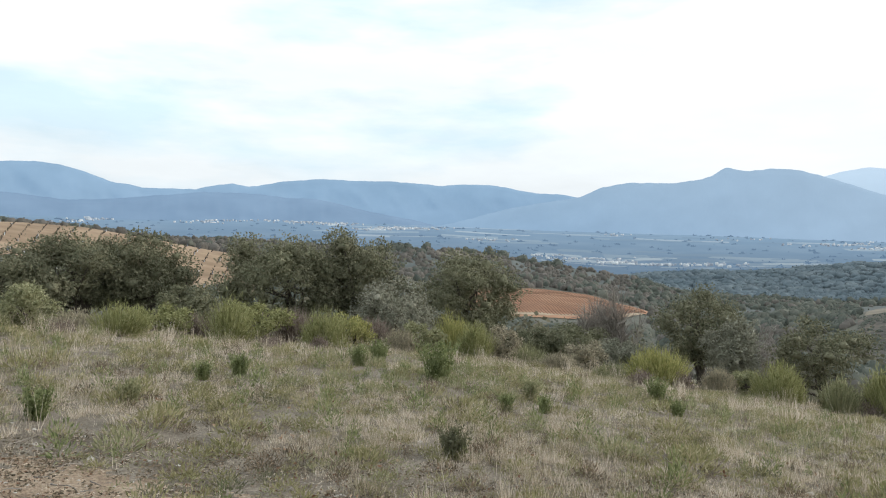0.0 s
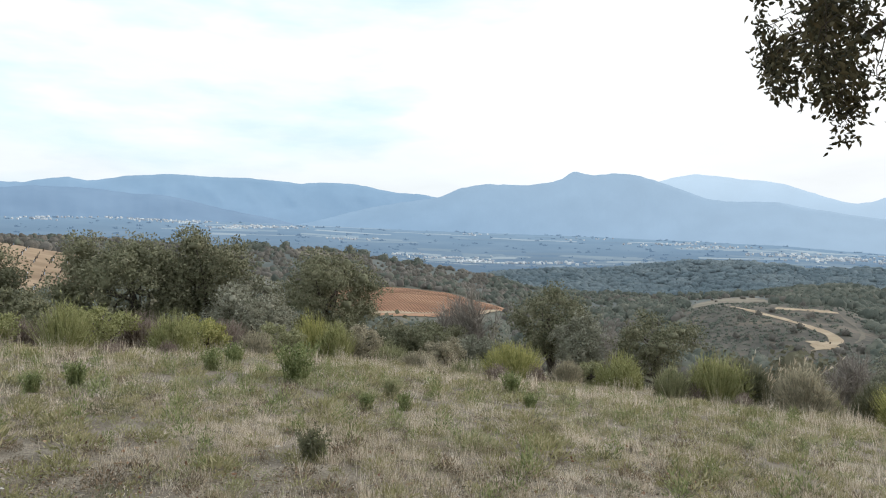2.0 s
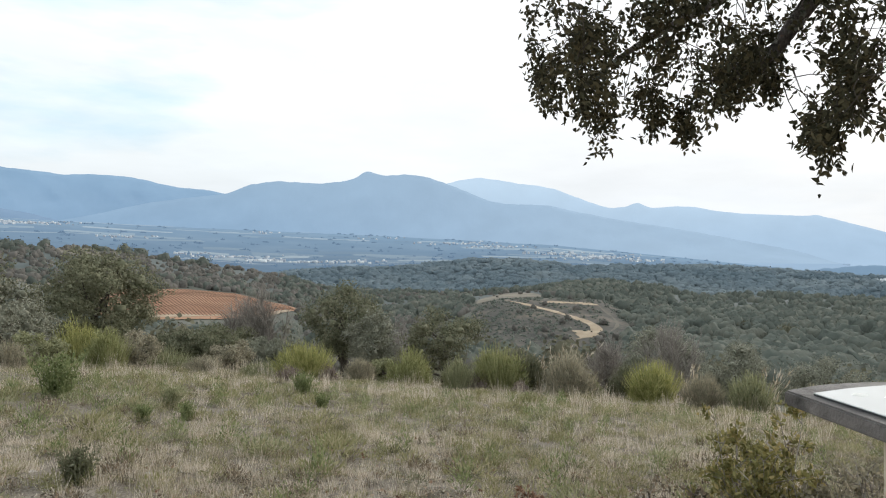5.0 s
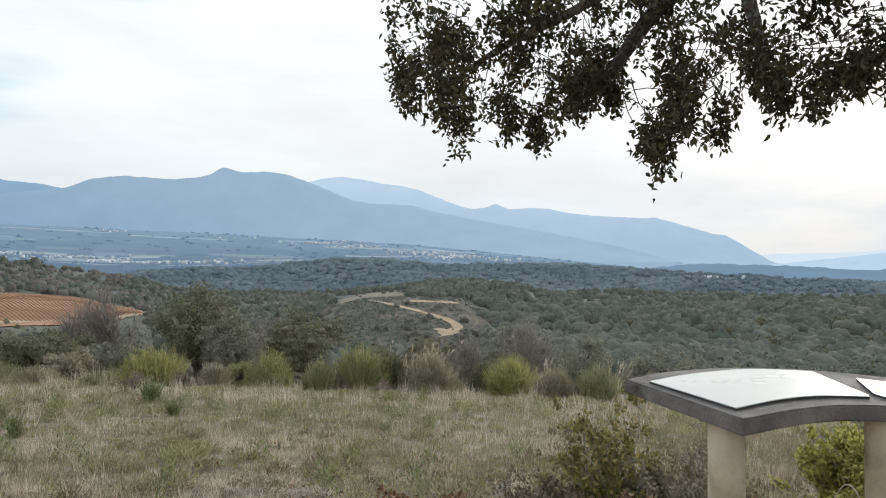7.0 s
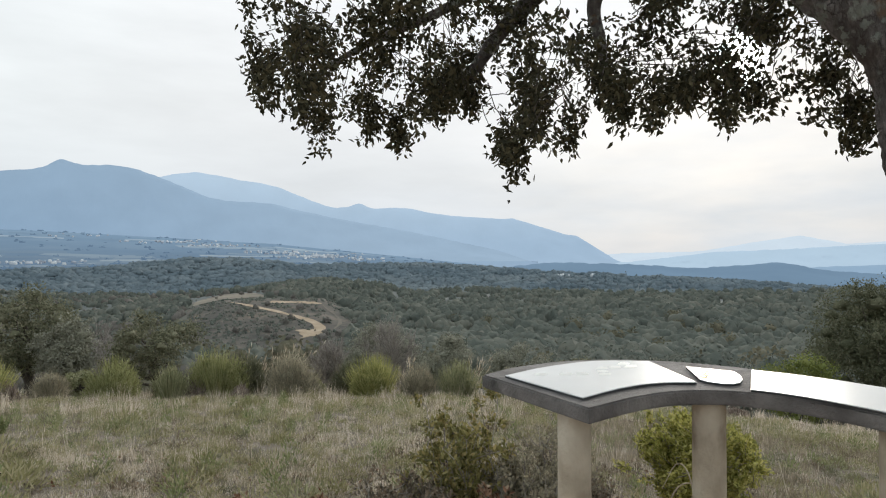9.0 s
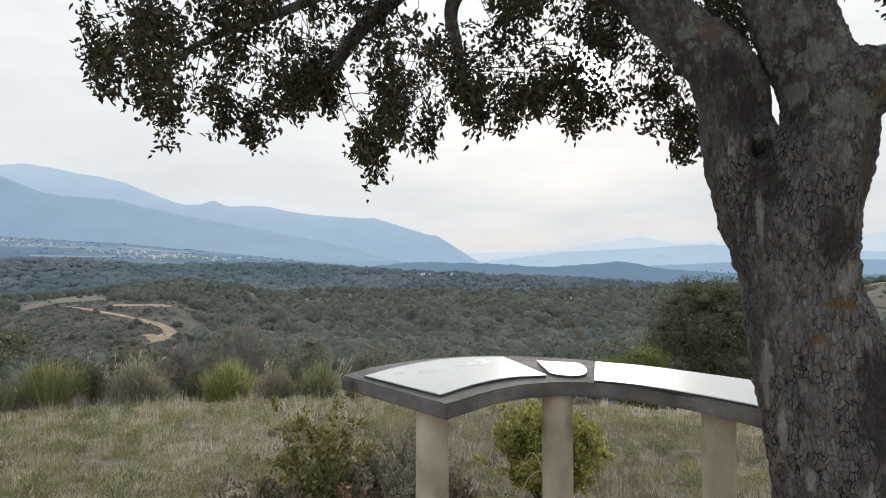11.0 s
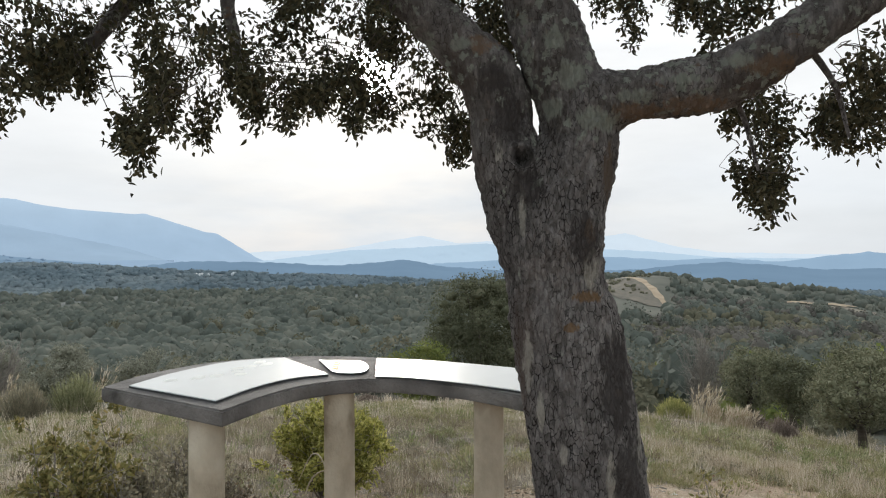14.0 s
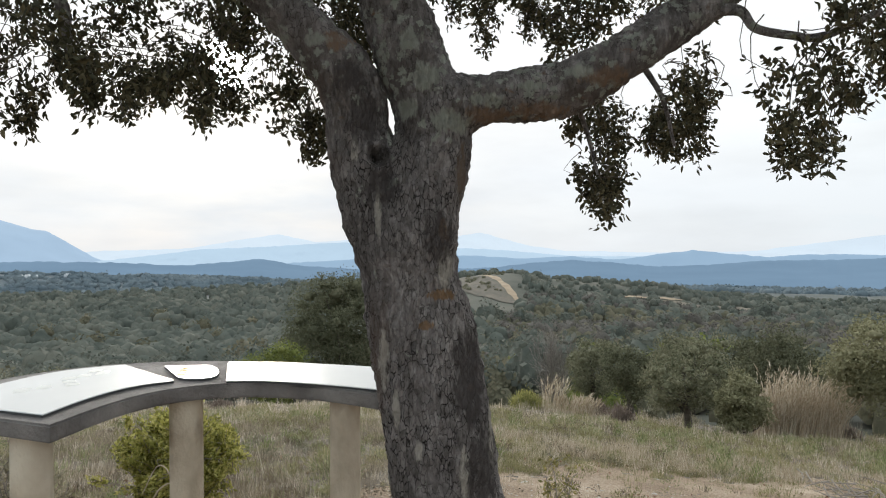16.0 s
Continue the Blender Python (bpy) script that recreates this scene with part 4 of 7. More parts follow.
    colour = mixed(mathed("MULTIPLY", spot, ranged(grain.outputs["Fac"], 0.3, 0.55, 0.7, 1.0)), colour, (0.38, 0.385, 0.33))
    # orange inner bark on the limbs' peeled stretches
    peel = ranged(noised(scaled(1, 1, 1.6, (1, 8, 2)), 9.0, 5.0, 0.7).outputs["Fac"], 0.63, 0.70)
    colour = mixed(mathed("MULTIPLY", peel, ranged(height.outputs["Z"], 1.9, 2.1)), colour, (0.23, 0.145, 0.10))
    ragged = noised(scaled(1, 1, 0.3, (4, 4, 1)), 46.0, 5.0, 0.65)
    for sa, se, wa, we, kind_ in SCARS_AND_SHADE:
        wa, we = wa * 1.6, we * 1.15
        c = at(sa, se, TR * 0.93) + OAK_SHIFT
        rx, rz_ = TR * math.tan(radians(wa)), TR * math.tan(radians(we))
        v = scaled(1 / 0.3, 1 / rx, 1 / rz_, (-c.x / 0.3, -c.y / rx, -c.z / rz_))
        ln = n.new("ShaderNodeVectorMath")
        ln.operation = "LENGTH"
        l.new(v, ln.inputs[0])
        d = mathed("ADD", ln.outputs["Value"], mathed("MULTIPLY", ragged.outputs["Fac"], 2.3))
        mask = ranged(d, 2.15, 1.8)
        # fourth tint: shade inside the hollow; sixth: stain and shadow on the trunk
        tint = ((0.55, 0.50, 0.44), (0.30, 0.18, 0.095), (0.21, 0.155, 0.12), (0.03, 0.026, 0.022), (0.27, 0.18, 0.125), (0.085, 0.073, 0.07), (0.37, 0.375, 0.32))[kind_]
        colour = mixed(mathed("MULTIPLY", mask, ranged(grain.outputs["Fac"], 0.3, 0.6, 0.5, 1.0)), colour, tint)
    l.new(colour, b.inputs["Base Color"])
    b.inputs["Roughness"].default_value = 0.92
    b.inputs["Specular IOR Level"].default_value = 0.2
    relief_ = mathed("ADD", mathed("MULTIPLY", plate, ranged(fibre.outputs["Fac"], 0.3, 0.7, 0.7, 1.3)), mathed("ADD", mathed("MULTIPLY", grain.outputs["Fac"], 0.45), mathed("MULTIPLY", spot, 0.35)))
    bp = n.new("ShaderNodeBump")
    bp.inputs["Strength"].default_value, bp.inputs["Distance"].default_value = 1.0, 0.014
    l.new(relief_, bp.inputs["Height"])
    l.new(bp.outputs["Normal"], b.inputs["Normal"])
    return m


TR = 2.35
OAK_SHIFT = Vector((0.054, 0.006, 0.0))
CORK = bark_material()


def barked(path_polar, n, seg, relief=1.0, r=TR, dents=()):
    """A limb through bearings, rises and half-widths in degrees, with lumps and fissures; r may be a fourth column."""
    pts = []
    for row in path_polar:
        az, el, hw = row[:3]
        q = row[3] if len(row) > 3 else r
        p = at(az, el, q) + OAK_SHIFT
        pts.append((*p, q * math.tan(radians(hw))))
    p = smooth_path(pts, n)
    v, f = tube_open(p[:, :3], p[:, 3], seg)
    centre = np.repeat(p[:, :3], seg, 0)
    out = unit(v - centre)
    size = np.repeat(p[:, 3], seg)
    d = np.empty(len(v))
    for i, (c, s) in enumerate(zip(v, size)):
        q = Vector((c[0], c[1], c[2] * 0.6))
        big = noise.fractal(q * 4.0, 1.0, 2.0, 3)
        lump = noise.fractal(q * 13.0, 1.0, 2.0, 3)
        rough = noise.noise(q * 55.0) + 0.5 * noise.noise(q * 110.0)
        knob = noise.noise(Vector((c[0], c[1], c[2] * 0.8)) * 26.0)
        d[i] = big * 0.11 * s + lump * 0.05 * s + (rough * 0.008 + knob * 0.004) * relief * min(1, s / 0.1)
    for da, de, dr, wide_, deep in dents:
        # a rotted hollow with a swollen lip
        far_off = np.linalg.norm(v - np.array(at(da, de, dr) + OAK_SHIFT), axis=1) / wide_
        d += np.where(far_off < 1, -deep * np.clip(1 - far_off ** 2, 0, 1) ** 1.5, 0) + 0.30 * wide_ * np.exp(-((far_off - 1.25) / 0.28) ** 2)
    return v + out * d[:, None], f


HOLLOWS = [(88.3, 8.0, 2.21, 0.042, 0.06)]
cork_oak = empty("cork_oak", 0, 0, 0, "old cork oak with fissured lichen-grey bark and drooping dark leaves", "tree")
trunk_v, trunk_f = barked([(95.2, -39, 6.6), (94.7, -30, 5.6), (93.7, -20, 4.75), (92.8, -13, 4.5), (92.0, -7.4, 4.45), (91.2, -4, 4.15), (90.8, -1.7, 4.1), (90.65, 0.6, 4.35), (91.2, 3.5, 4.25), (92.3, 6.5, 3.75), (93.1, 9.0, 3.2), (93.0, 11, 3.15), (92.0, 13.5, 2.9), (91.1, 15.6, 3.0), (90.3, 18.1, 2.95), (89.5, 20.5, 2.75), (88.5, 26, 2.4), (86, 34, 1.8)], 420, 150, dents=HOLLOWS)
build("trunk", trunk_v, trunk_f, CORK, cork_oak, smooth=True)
limb_v, limb_f = barked([(91.0, -2, 2.2), (89.2, 1.5, 3.2), (88.4, 4.5, 3.3), (87.15, 7.5, 2.9), (86.5, 10, 2.5), (86.25, 12.2, 2.6), (85.3, 14.4, 2.6), (83.3, 16.6, 2.15), (81, 18.7, 2.0), (78.8, 20.5, 1.9), (73, 23.5, 1.6, 2.4), (66, 25, 1.3, 2.5), (60, 24, 1.0, 2.7)], 240, 90, dents=HOLLOWS)
build("limb", limb_v, limb_f, CORK, cork_oak, smooth=True)
limb_v, limb_f = barked([(92.0, 9.5, 2.6), (94.3, 11.5, 3.0), (97, 12.3, 2.2), (100.5, 12.6, 2.15), (103.7, 12.9, 2.2), (106.5, 14.1, 2.1), (109.2, 15.6, 1.9), (112.6, 17.4, 1.8, 2.45), (116.4, 19.2, 1.3, 2.55), (121, 22, 0.9, 2.7)], 220, 80)
build("limb", limb_v, limb_f, CORK, cork_oak, smooth=True)
branches = [
    [(66, 25, 1.1, 2.5), (61.5, 22.5, 0.9, 2.6), (59.5, 20.8, 0.75, 2.7), (56.7, 18.4, 0.65, 2.75), (54.3, 15.4, 0.5, 2.8), (52.4, 13.2, 0.25, 2.85)],
    [(68, 24.5, 0.9, 2.5), (64.2, 20.3, 0.6, 2.6), (64.6, 16.7, 0.45, 2.6), (65.1, 13.4, 0.2, 2.6)],
    [(60, 24, 0.7, 2.7), (52, 20, 0.45, 2.9), (45, 17, 0.3, 3.0), (40, 14, 0.15, 3.0)],
    [(114, 18, 0.7, 2.5), (117.2, 17.7, 0.42, 2.5), (118.4, 16.3, 0.36, 2.5), (120.7, 15.5, 0.34, 2.5), (122.9, 15.1, 0.32, 2.5), (126.6, 16.2, 0.25, 2.5)],
    [(104, 13.5, 0.3, 2.4), (105.5, 10.0, 0.2, 2.5), (106.5, 6.0, 0.1, 2.5)],
    [(109, 16, 0.3, 2.5), (111.5, 12.0, 0.2, 2.5), (112.5, 8.0, 0.1, 2.5)],
]
for b in branches:
    build("branch", *barked(b, 40, 12, 0.3), CORK, cork_oak, smooth=True)

# leaf sprays hang along the crown's lower fringe, then close above it
FRINGE = curve_of([(35.5, 30), (36.2, 12.0), (38.5, 11.0), (40.8, 10.5), (41.8, 7.2), (42.8, 11.3), (44.5, 10.0), (45.6, 8.6), (47.5, 8.8), (48.7, 7.9), (50, 10.0), (51.8, 10.4), (54.2, 11.0), (56.4, 11.3), (57.2, 5.6), (58.4, 5.4), (59.7, 8.3), (61.5, 7.7), (62.8, 7.9), (64, 11.8), (65.3, 10.4), (66.9, 9.2), (69.5, 9.5), (72, 9.8), (74.8, 9.3), (77.4, 10.6), (79, 10.4), (81.2, 8.6), (82.9, 6.3), (84.3, 7.2), (85.2, 12), (87, 13), (92, 14), (93.6, 19.0), (95.0, 17.5), (97.3, 15.2), (98.6, 20), (100.2, 16.2), (101.6, 17), (103.4, 12.5), (104.3, 8.2), (105.4, 2.5), (106.8, 1.5), (107.9, 2.2), (108.8, 7.8), (110.6, 6.5), (112.4, 6.4), (114.3, 6.3), (114.9, 10.5), (115.4, 30), (118.2, 30), (118.5, 12.4), (119.2, 8.0), (120.2, 5.0), (122.5, 4.6), (124.3, 9.6), (126.6, 10.3), (130, 9), (135, 12), (138, 30)])
g = np.random.default_rng(41)
N = 52000
spray_az, spray_el, spray_r = g.uniform(35.6, 137, N), g.uniform(1, 38, N), g.uniform(2.3, 3.6, N)
depth_in = spray_el - FRINGE(spray_az)
gap = vnoise(spray_az * 0.34, spray_el * 0.34, 31, 3) + 0.4 * vnoise(spray_az * 1.2, spray_el * 1.2, 37, 2)
keep = (depth_in > 1.5) & (gap > -0.12 + 0.10 * np.clip(1 - depth_in / 3, 0, 1)) & (g.uniform(0, 1, N) < np.where(spray_el > 22, 0.010, 0.026) * np.interp(spray_az, [36, 54, 58, 62, 71, 78, 102, 105, 109, 115, 118, 137], [0.95, 0.92, 0.75, 0.78, 0.88, 1.2, 0.95, 0.55, 0.85, 0.85, 0.55, 0.55]))
# each bough end carries a bunch of drooping shoots
BUNCH = 8
saz, sel, sr = (np.repeat(q[keep], BUNCH) for q in (spray_az, spray_el, spray_r))
saz, sel, sr = saz + g.normal(size=len(saz)) * 0.95, sel + g.normal(size=len(saz)) * 1.25, sr + g.normal(size=len(saz)) * 0.05
# the sprays that hang lowest
HANGING = [(37.5, 11.2), (41.8, 7.4), (45.6, 9.1), (48.5, 8.1), (51.8, 10.2), (54.2, 10.8), (57.8, 5.3), (59.7, 8.2), (62.8, 7.6), (66.7, 9.2), (69.5, 9.4), (71.9, 10.4), (74.6, 9.2), (77.1, 9.1), (80.5, 8.8), (82.9, 6.4), (84.0, 7.6),
           (94.5, 18.0), (97.3, 15.2), (100.8, 15.8), (104.5, 8.6), (105.4, 2.7), (106.6, 1.6), (107.6, 2.0), (110.4, 6.2), (112.4, 6.1), (114.3, 6.1), (118.5, 9.0), (120.2, 5.0), (122.5, 4.5), (124.3, 9.2), (126.6, 10.2)]
for ha, he in HANGING + [(101.5, 16.6), (103.4, 15.2), (105.0, 15.4), (106.6, 16.2), (107.8, 17.2)]:
    hr = g.uniform(2.5, 3.3) + (0.25 if he > 14 else 0)
    up = g.uniform(0.9, 4.6, 18)
    saz = np.concatenate([saz, ha + g.normal(size=18) * (0.2 + 0.14 * up)])
    sel = np.concatenate([sel, he + 0.05 + up])
    sr = np.concatenate([sr, hr + g.normal(size=18) * 0.06])
# nothing hangs below the fringe, before the trunk and the great limb, or where the sun finds a hole
clear = (sel - FRINGE(saz) > 0.6) & (np.hypot(saz - SUN_AZ, (sel - SUN_EL - 0.6) * 0.8) > 0.6)
clear &= ~((saz > 84.5) & (saz < 93.0) & (sel < 21) & (sr < 2.7)) & ~((saz > 93.0) & (saz < 117) & (sel > 10) & (sr < 2.62))
saz, sel, sr = saz[clear], sel[clear], sr[clear]
tip = np.stack([sr * np.sin(np.radians(saz)), sr * np.cos(np.radians(saz)), EYE + sr * np.tan(np.radians(sel))], 1)
tip[:, :2] += ARM * np.stack([np.sin(np.radians(0.75 * saz + 10)), np.cos(np.radians(0.75 * saz + 10))], 1)
per = 20
k = np.repeat(np.arange(len(tip)), per)
droop = unit(g.normal(size=(len(tip), 3)) * np.array([0.5, 0.5, 0.35]) + np.array([0, 0, -0.75]))
along = g.uniform(-0.07, 0.045, len(k))
pos = tip[k] + droop[k] * along[:, None] + g.normal(size=(len(k), 3)) * 0.017
axis = droop[k] * 0.8 + g.normal(size=(len(k), 3)) * 0.55
crown_v, crown_f = leaves(pos, axis, g.uniform(0.020, 0.037, len(k)), g.uniform(0.0058, 0.0092, len(k)), 0.25, g)
build("crown", crown_v, crown_f, OAK_LEAF, cork_oak)
# the unseen rest of the crown, added overhead to shade the ground and the boughs
n_top = 12000
ta, tq, tz_ = g.uniform(0, 2 * math.pi, n_top), np.sqrt(g.uniform(0, 1, n_top)), g.uniform(3.0, 6.4, n_top)
reach_ = 3.7 * np.sqrt(np.clip(1 - ((tz_ - 4.2) / 2.4) ** 2, 0.02, 1))
top_pos = np.stack([2.5 + np.cos(ta) * tq * reach_, -0.2 + np.sin(ta) * tq * reach_, tz_], 1)
over = (np.degrees(np.arctan2(top_pos[:, 2] - EYE, np.hypot(top_pos[:, 0], top_pos[:, 1]))) > 27) & (vnoise(top_pos[:, 0] * 1.3 + top_pos[:, 2], top_pos[:, 1] * 1.3, 49) > -0.25)
top_pos = top_pos[over]
build("crown", *leaves(top_pos, g.normal(size=top_pos.shape) + [0, 0, -0.4], g.uniform(0.10, 0.17, len(top_pos)), 0.035, 0.25, g), OAK_LEAF, cork_oak)
twigs = []
nodes = np.array([tuple(at(a, e, q)) for row in branches for a, e, _, q in row] + [tuple(at(a, e, 2.45)) for a, e in ((83, 17), (80, 20), (73, 23.5), (66, 25), (60, 24), (100, 13), (104, 13), (108, 15), (112, 17.3), (120, 22), (90, 24), (88, 28))])
for q in g.choice(len(tip), 700, replace=False):
    s = nodes[np.argmin(np.linalg.norm(nodes - tip[q], axis=1) + g.uniform(0, 0.15, len(nodes)))]
    e = tip[q] - droop[q] * 0.1
    if np.linalg.norm(e - s) > 0.18:
        s = e + (s - e) * 0.18 / np.linalg.norm(e - s) + np.array([0, 0, 0.05])
    twigs.append(tube_open(smooth_path([s, (s + e) / 2 + g.normal(size=3) * 0.03 + [0, 0, 0.02], e, tip[q] + droop[q] * 0.06], 7), np.linspace(0.0024, 0.0009, 7), 4))
build("twig", *join(twigs), OAK_TWIG, cork_oak)["kind"] = "stuff"


# ---- orientation table ----
TOP = 1.0


def slab(name, outline, z0, z1, mat, parent, label="", bevel=0.006):
    bm = bmesh.new()
    lower = [bm.verts.new((x, y, z0)) for x, y in outline]
    upper = [bm.verts.new((x, y, z1)) for x, y in outline]
    bm.faces.new(upper)
    bm.faces.new(lower[::-1])
    for i in range(len(outline)):
        j = (i + 1) % len(outline)
        bm.faces.new((lower[i], lower[j], upper[j], upper[i]))
    bmesh.ops.recalc_face_normals(bm, faces=bm.faces)
    if bevel:
        bmesh.ops.bevel(bm, geom=[e for e in bm.edges if abs(e.verts[0].co.z - e.verts[1].co.z) < 1e-6], offset=bevel, segments=2, affect="EDGES")
    return part(name, bm, mat, parent, label)


def run(points, n=24):
    return [tuple(p) for p in smooth_path(points, n)]


table = empty("orientation_table", 3.2, 0.9, gz(3.2, 0.9), "curved grey concrete viewpoint table with white map panels on three posts", "orientation table")


def local(points):
    return [(x - 3.147, y - 0.886) for x, y in points]


tz = TOP - table.location.z
far_edge = run([(2.78, 1.95), (3.10, 1.94), (3.46, 1.80), (3.67, 1.56), (3.765, 1.28), (3.76, 0.97), (3.68, 0.55), (3.45, 0.09), (3.22, -0.28)], 40)
near_edge = run([(2.62, -0.18), (2.81, 0.07), (3.01, 0.35), (3.10, 0.61), (3.10, 0.83), (2.98, 1.02), (2.76, 1.13), (2.42, 1.20)], 40)
slab("top", local(far_edge + near_edge), tz - 0.065, tz, CONCRETE, table, "weathered grey concrete slab", 0.008)
panel_a = run([(2.77, 1.81), (3.10, 1.78), (3.44, 1.66), (3.61, 1.42)], 16) + run([(3.15, 1.02), (3.02, 1.16), (2.81, 1.24), (2.53, 1.28)], 14)
panel_c = run([(3.64, 0.90), (3.59, 0.56), (3.40, 0.09), (3.24, -0.16)], 14) + run([(2.72, -0.08), (2.86, 0.08), (3.00, 0.34), (3.10, 0.59), (3.12, 0.78)], 14)
badge = [(3.55, 1.20), (3.545, 0.965), (3.44, 0.905), (3.34, 0.87), (3.26, 0.86), (3.21, 0.875), (3.185, 0.91), (3.195, 0.985), (3.23, 1.03)]
panels = []
for o, lab in ((panel_a, "white enamel panorama map panel, pale and faded"), (badge, "small white badge panel with ochre lines"), (panel_c, "white enamel panorama map panel, pale and faded")):
    p = slab("map_panel", local(o), tz + 0.009, tz + 0.013, ENAMEL, table, lab, 0.0 if o is badge else 0.001)
    # dark layer in place of the shadow under the panel's lifted edge
    slab("panel_shadow_strip", local(o), tz + 0.001, tz + 0.009, GAP_SHADE, p, "thin dark layer standing for the shadow gap", 0.0)
    panels.append(p)
g = np.random.default_rng(3)
# printed lines on the badge, and the faded drawing on the maps
for i in range(4):
    bx, by = 3.47 - 0.058 * i, 1.045 - 0.012 * i
    slab("printed_line", local([(bx, by + 0.055), (bx + 0.03, by + 0.05), (bx - 0.012, by - 0.005), (bx - 0.042, by)]), tz + 0.0132, tz + 0.0138, OCHRE, panels[1], "", 0)
    if i < 3:
        slab("printed_line", local([(bx - 0.03, by - 0.02), (bx, by - 0.025), (bx + 0.03, by - 0.075), (bx, by - 0.07)]), tz + 0.0132, tz + 0.0138, OCHRE, panels[1], "", 0)
for i in range(9):
    s = i / 8
    bx, by = 2.86 + 0.52 * s, 1.60 - 0.12 * s + 0.05 * g.normal()
    w = 0.05 + 0.05 * g.random()
    slab("printed_patch", local(run([(bx, by), (bx + w, by + 0.02), (bx + w * 1.3, by - 0.02), (bx + w * 0.5, by - 0.045), (bx, by)], 12)[:-1]), tz + 0.0132, tz + 0.0135, FAINT_GREEN, panels[0], "", 0)
for px, py, w in ((2.709, 1.399, 0.071), (3.206, 0.981, 0.072), (3.094, 0.255, 0.066)):
    base = gz(px, py)
    p = np.array([[px - 3.2, py - 0.9, h] for h in np.linspace(base - 0.2 - table.location.z, tz - 0.02, 14)])
    build("post", *tube_open(p, w * (1.05 - 0.05 * np.linspace(0, 1, 14)), 28), POST, table, "round cream concrete post", smooth=True)


# ---- trees and shrubs round the field ----
BUSH_LEAF = material("bright_bush_leaf", [(0.10, 0.125, 0.03), (0.17, 0.195, 0.05), (0.27, 0.28, 0.09)], 0.7, 0.8, 0, island=0.3, through_light=0.3, second=3.0)
tree("holm_oak", -28.0, 31, 1.6, 10.0, HOLM_DARK, "broad dark holm oak at the field's edge", 101, clumps=51)
tree("holm_oak", -23.6, 32, 2.1, 8.0, HOLM_DARK, "broad dark holm oak at the field's edge", 102, clumps=51)
tree("holm_oak", -33.5, 30, 1.0, 6.0, HOLM_DARK, "dark holm oak at the field's edge", 103)
tree("holm_oak", -20.8, 27, -2.3, 4.5, HOLM, "low rounded holm oak in the scrub", 104)
tree("holm_oak", -13.2, 30, 1.6, 10.0, HOLM, "broad dusty-green holm oak", 105, clumps=51)
tree("holm_oak", -7.7, 30, 2.4, 6.8, HOLM_DARK, "taller dark holm oak above the scrub", 106, clumps=44)
tree("holm_oak", -4.3, 28, -1.4, 7.0, HOLM_GREY, "low grey-leaved shrubby holm oak", 107)
tree("holm_oak", 1.7, 32, 0.3, 7.8, HOLM, "rounded dusty-green holm oak", 108, clumps=51)
tree("holm_oak", 20.6, 26, -2.25, 6.0, HOLM_DARK, "tall dark-green holm oak at the edge", 109, clumps=46)
tree("holm_oak", 22.9, 24.5, -4.5, 4.0, HOLM_GREY, "grey-green young holm oak at the edge", 110)
tree("holm_oak", 29.0, 26, -4.3, 6.2, HOLM_DARK, "rounded green holm oak below the field", 111, clumps=44)
tree("holm_oak", 85.4, 36, -1.75, 9.0, HOLM_DEEP, "tall dark holm oak beyond the table", 112, clumps=76, per=300)
tree("holm_oak", 113.2, 22, -8.1, 7.0, HOLM, "small rounded oak with a short dark trunk", 113, trunk_share=0.27, clumps=44)
tree("holm_oak", 117.2, 20.4, -9.5, 3.2, HOLM_LIGHT, "small grey-green oak bush", 114, trunk_share=0.05)
tree("holm_oak", 127.2, 22, -4.0, 8.0, HOLM_LIGHT, "large holm oak beside the reeds", 115, clumps=55)
tree("holm_oak", 119.5, 33, -6.0, 7.5, HOLM_DEEP, "dark rounded oak behind the reeds", 116, clumps=44)
tree("holm_oak", 113.5, 36, -5.9, 6.0, HOLM, "rounded oak further down the slope", 117)
tree("holm_oak", 106.0, 33, -7.0, 4.5, HOLM, "rounded oak further down the slope", 118)
tree("holm_oak", 108.8, 28, -7.7, 4.6, HOLM_DEEP, "rounded dark oak among lighter scrub", 119)
tree("holm_oak", 47.0, 38, -5.2, 6.2, HOLM_GREY, "half-bare grey oak above the broom", 120, clumps=44)
tree("holm_oak", 52.5, 40, -6.6, 4.0, HOLM_GREY, "grey-green oak scrub on the slope", 121)
tree("holm_oak", 11.0, 27, -5.4, 5.5, HOLM, "low spreading oak scrub", 122)
tree("holm_oak", 7.5, 27, -5.8, 4.8, HOLM_DARK, "low dark oak scrub below the field", 123)
tree("holm_oak", 15.0, 26, -6.4, 4.0, HOLM_GREY, "low brownish oak scrub below the field", 124)
tree("holm_oak", 58.0, 42, -7.6, 5.0, HOLM_GREY, "low oak scrub on the slope", 125)
tree("holm_oak", 63.5, 44, -8.2, 5.5, HOLM, "low oak scrub on the slope", 126)
tree("holm_oak", 69.5, 42, -8.6, 5.0, HOLM_GREY, "low oak scrub on the slope", 127)

broom("broom_shrub", 17.7, 20.5, -6.45, 5.5, BROOM_YELLOW, "rounded yellow-green broom bush", 201, n=1500)
broom("broom_shrub", 26.2, 21, -7.7, 4.0, BROOM_LIME, "green broom bush at the field's edge", 202)
broom("broom_shrub", 30.2, 21, -8.5, 3.0, BROOM, "green broom bush at the field's edge", 203)
broom("broom_shrub", 33.6, 21.5, -7.4, 4.6, BROOM_LIME, "tall green broom bush at the field's edge", 204, n=1200)
broom("broom_shrub", 36.2, 22, -8.0, 2.6, HOLM_DARK, "dark evergreen shrub among the broom", 205)
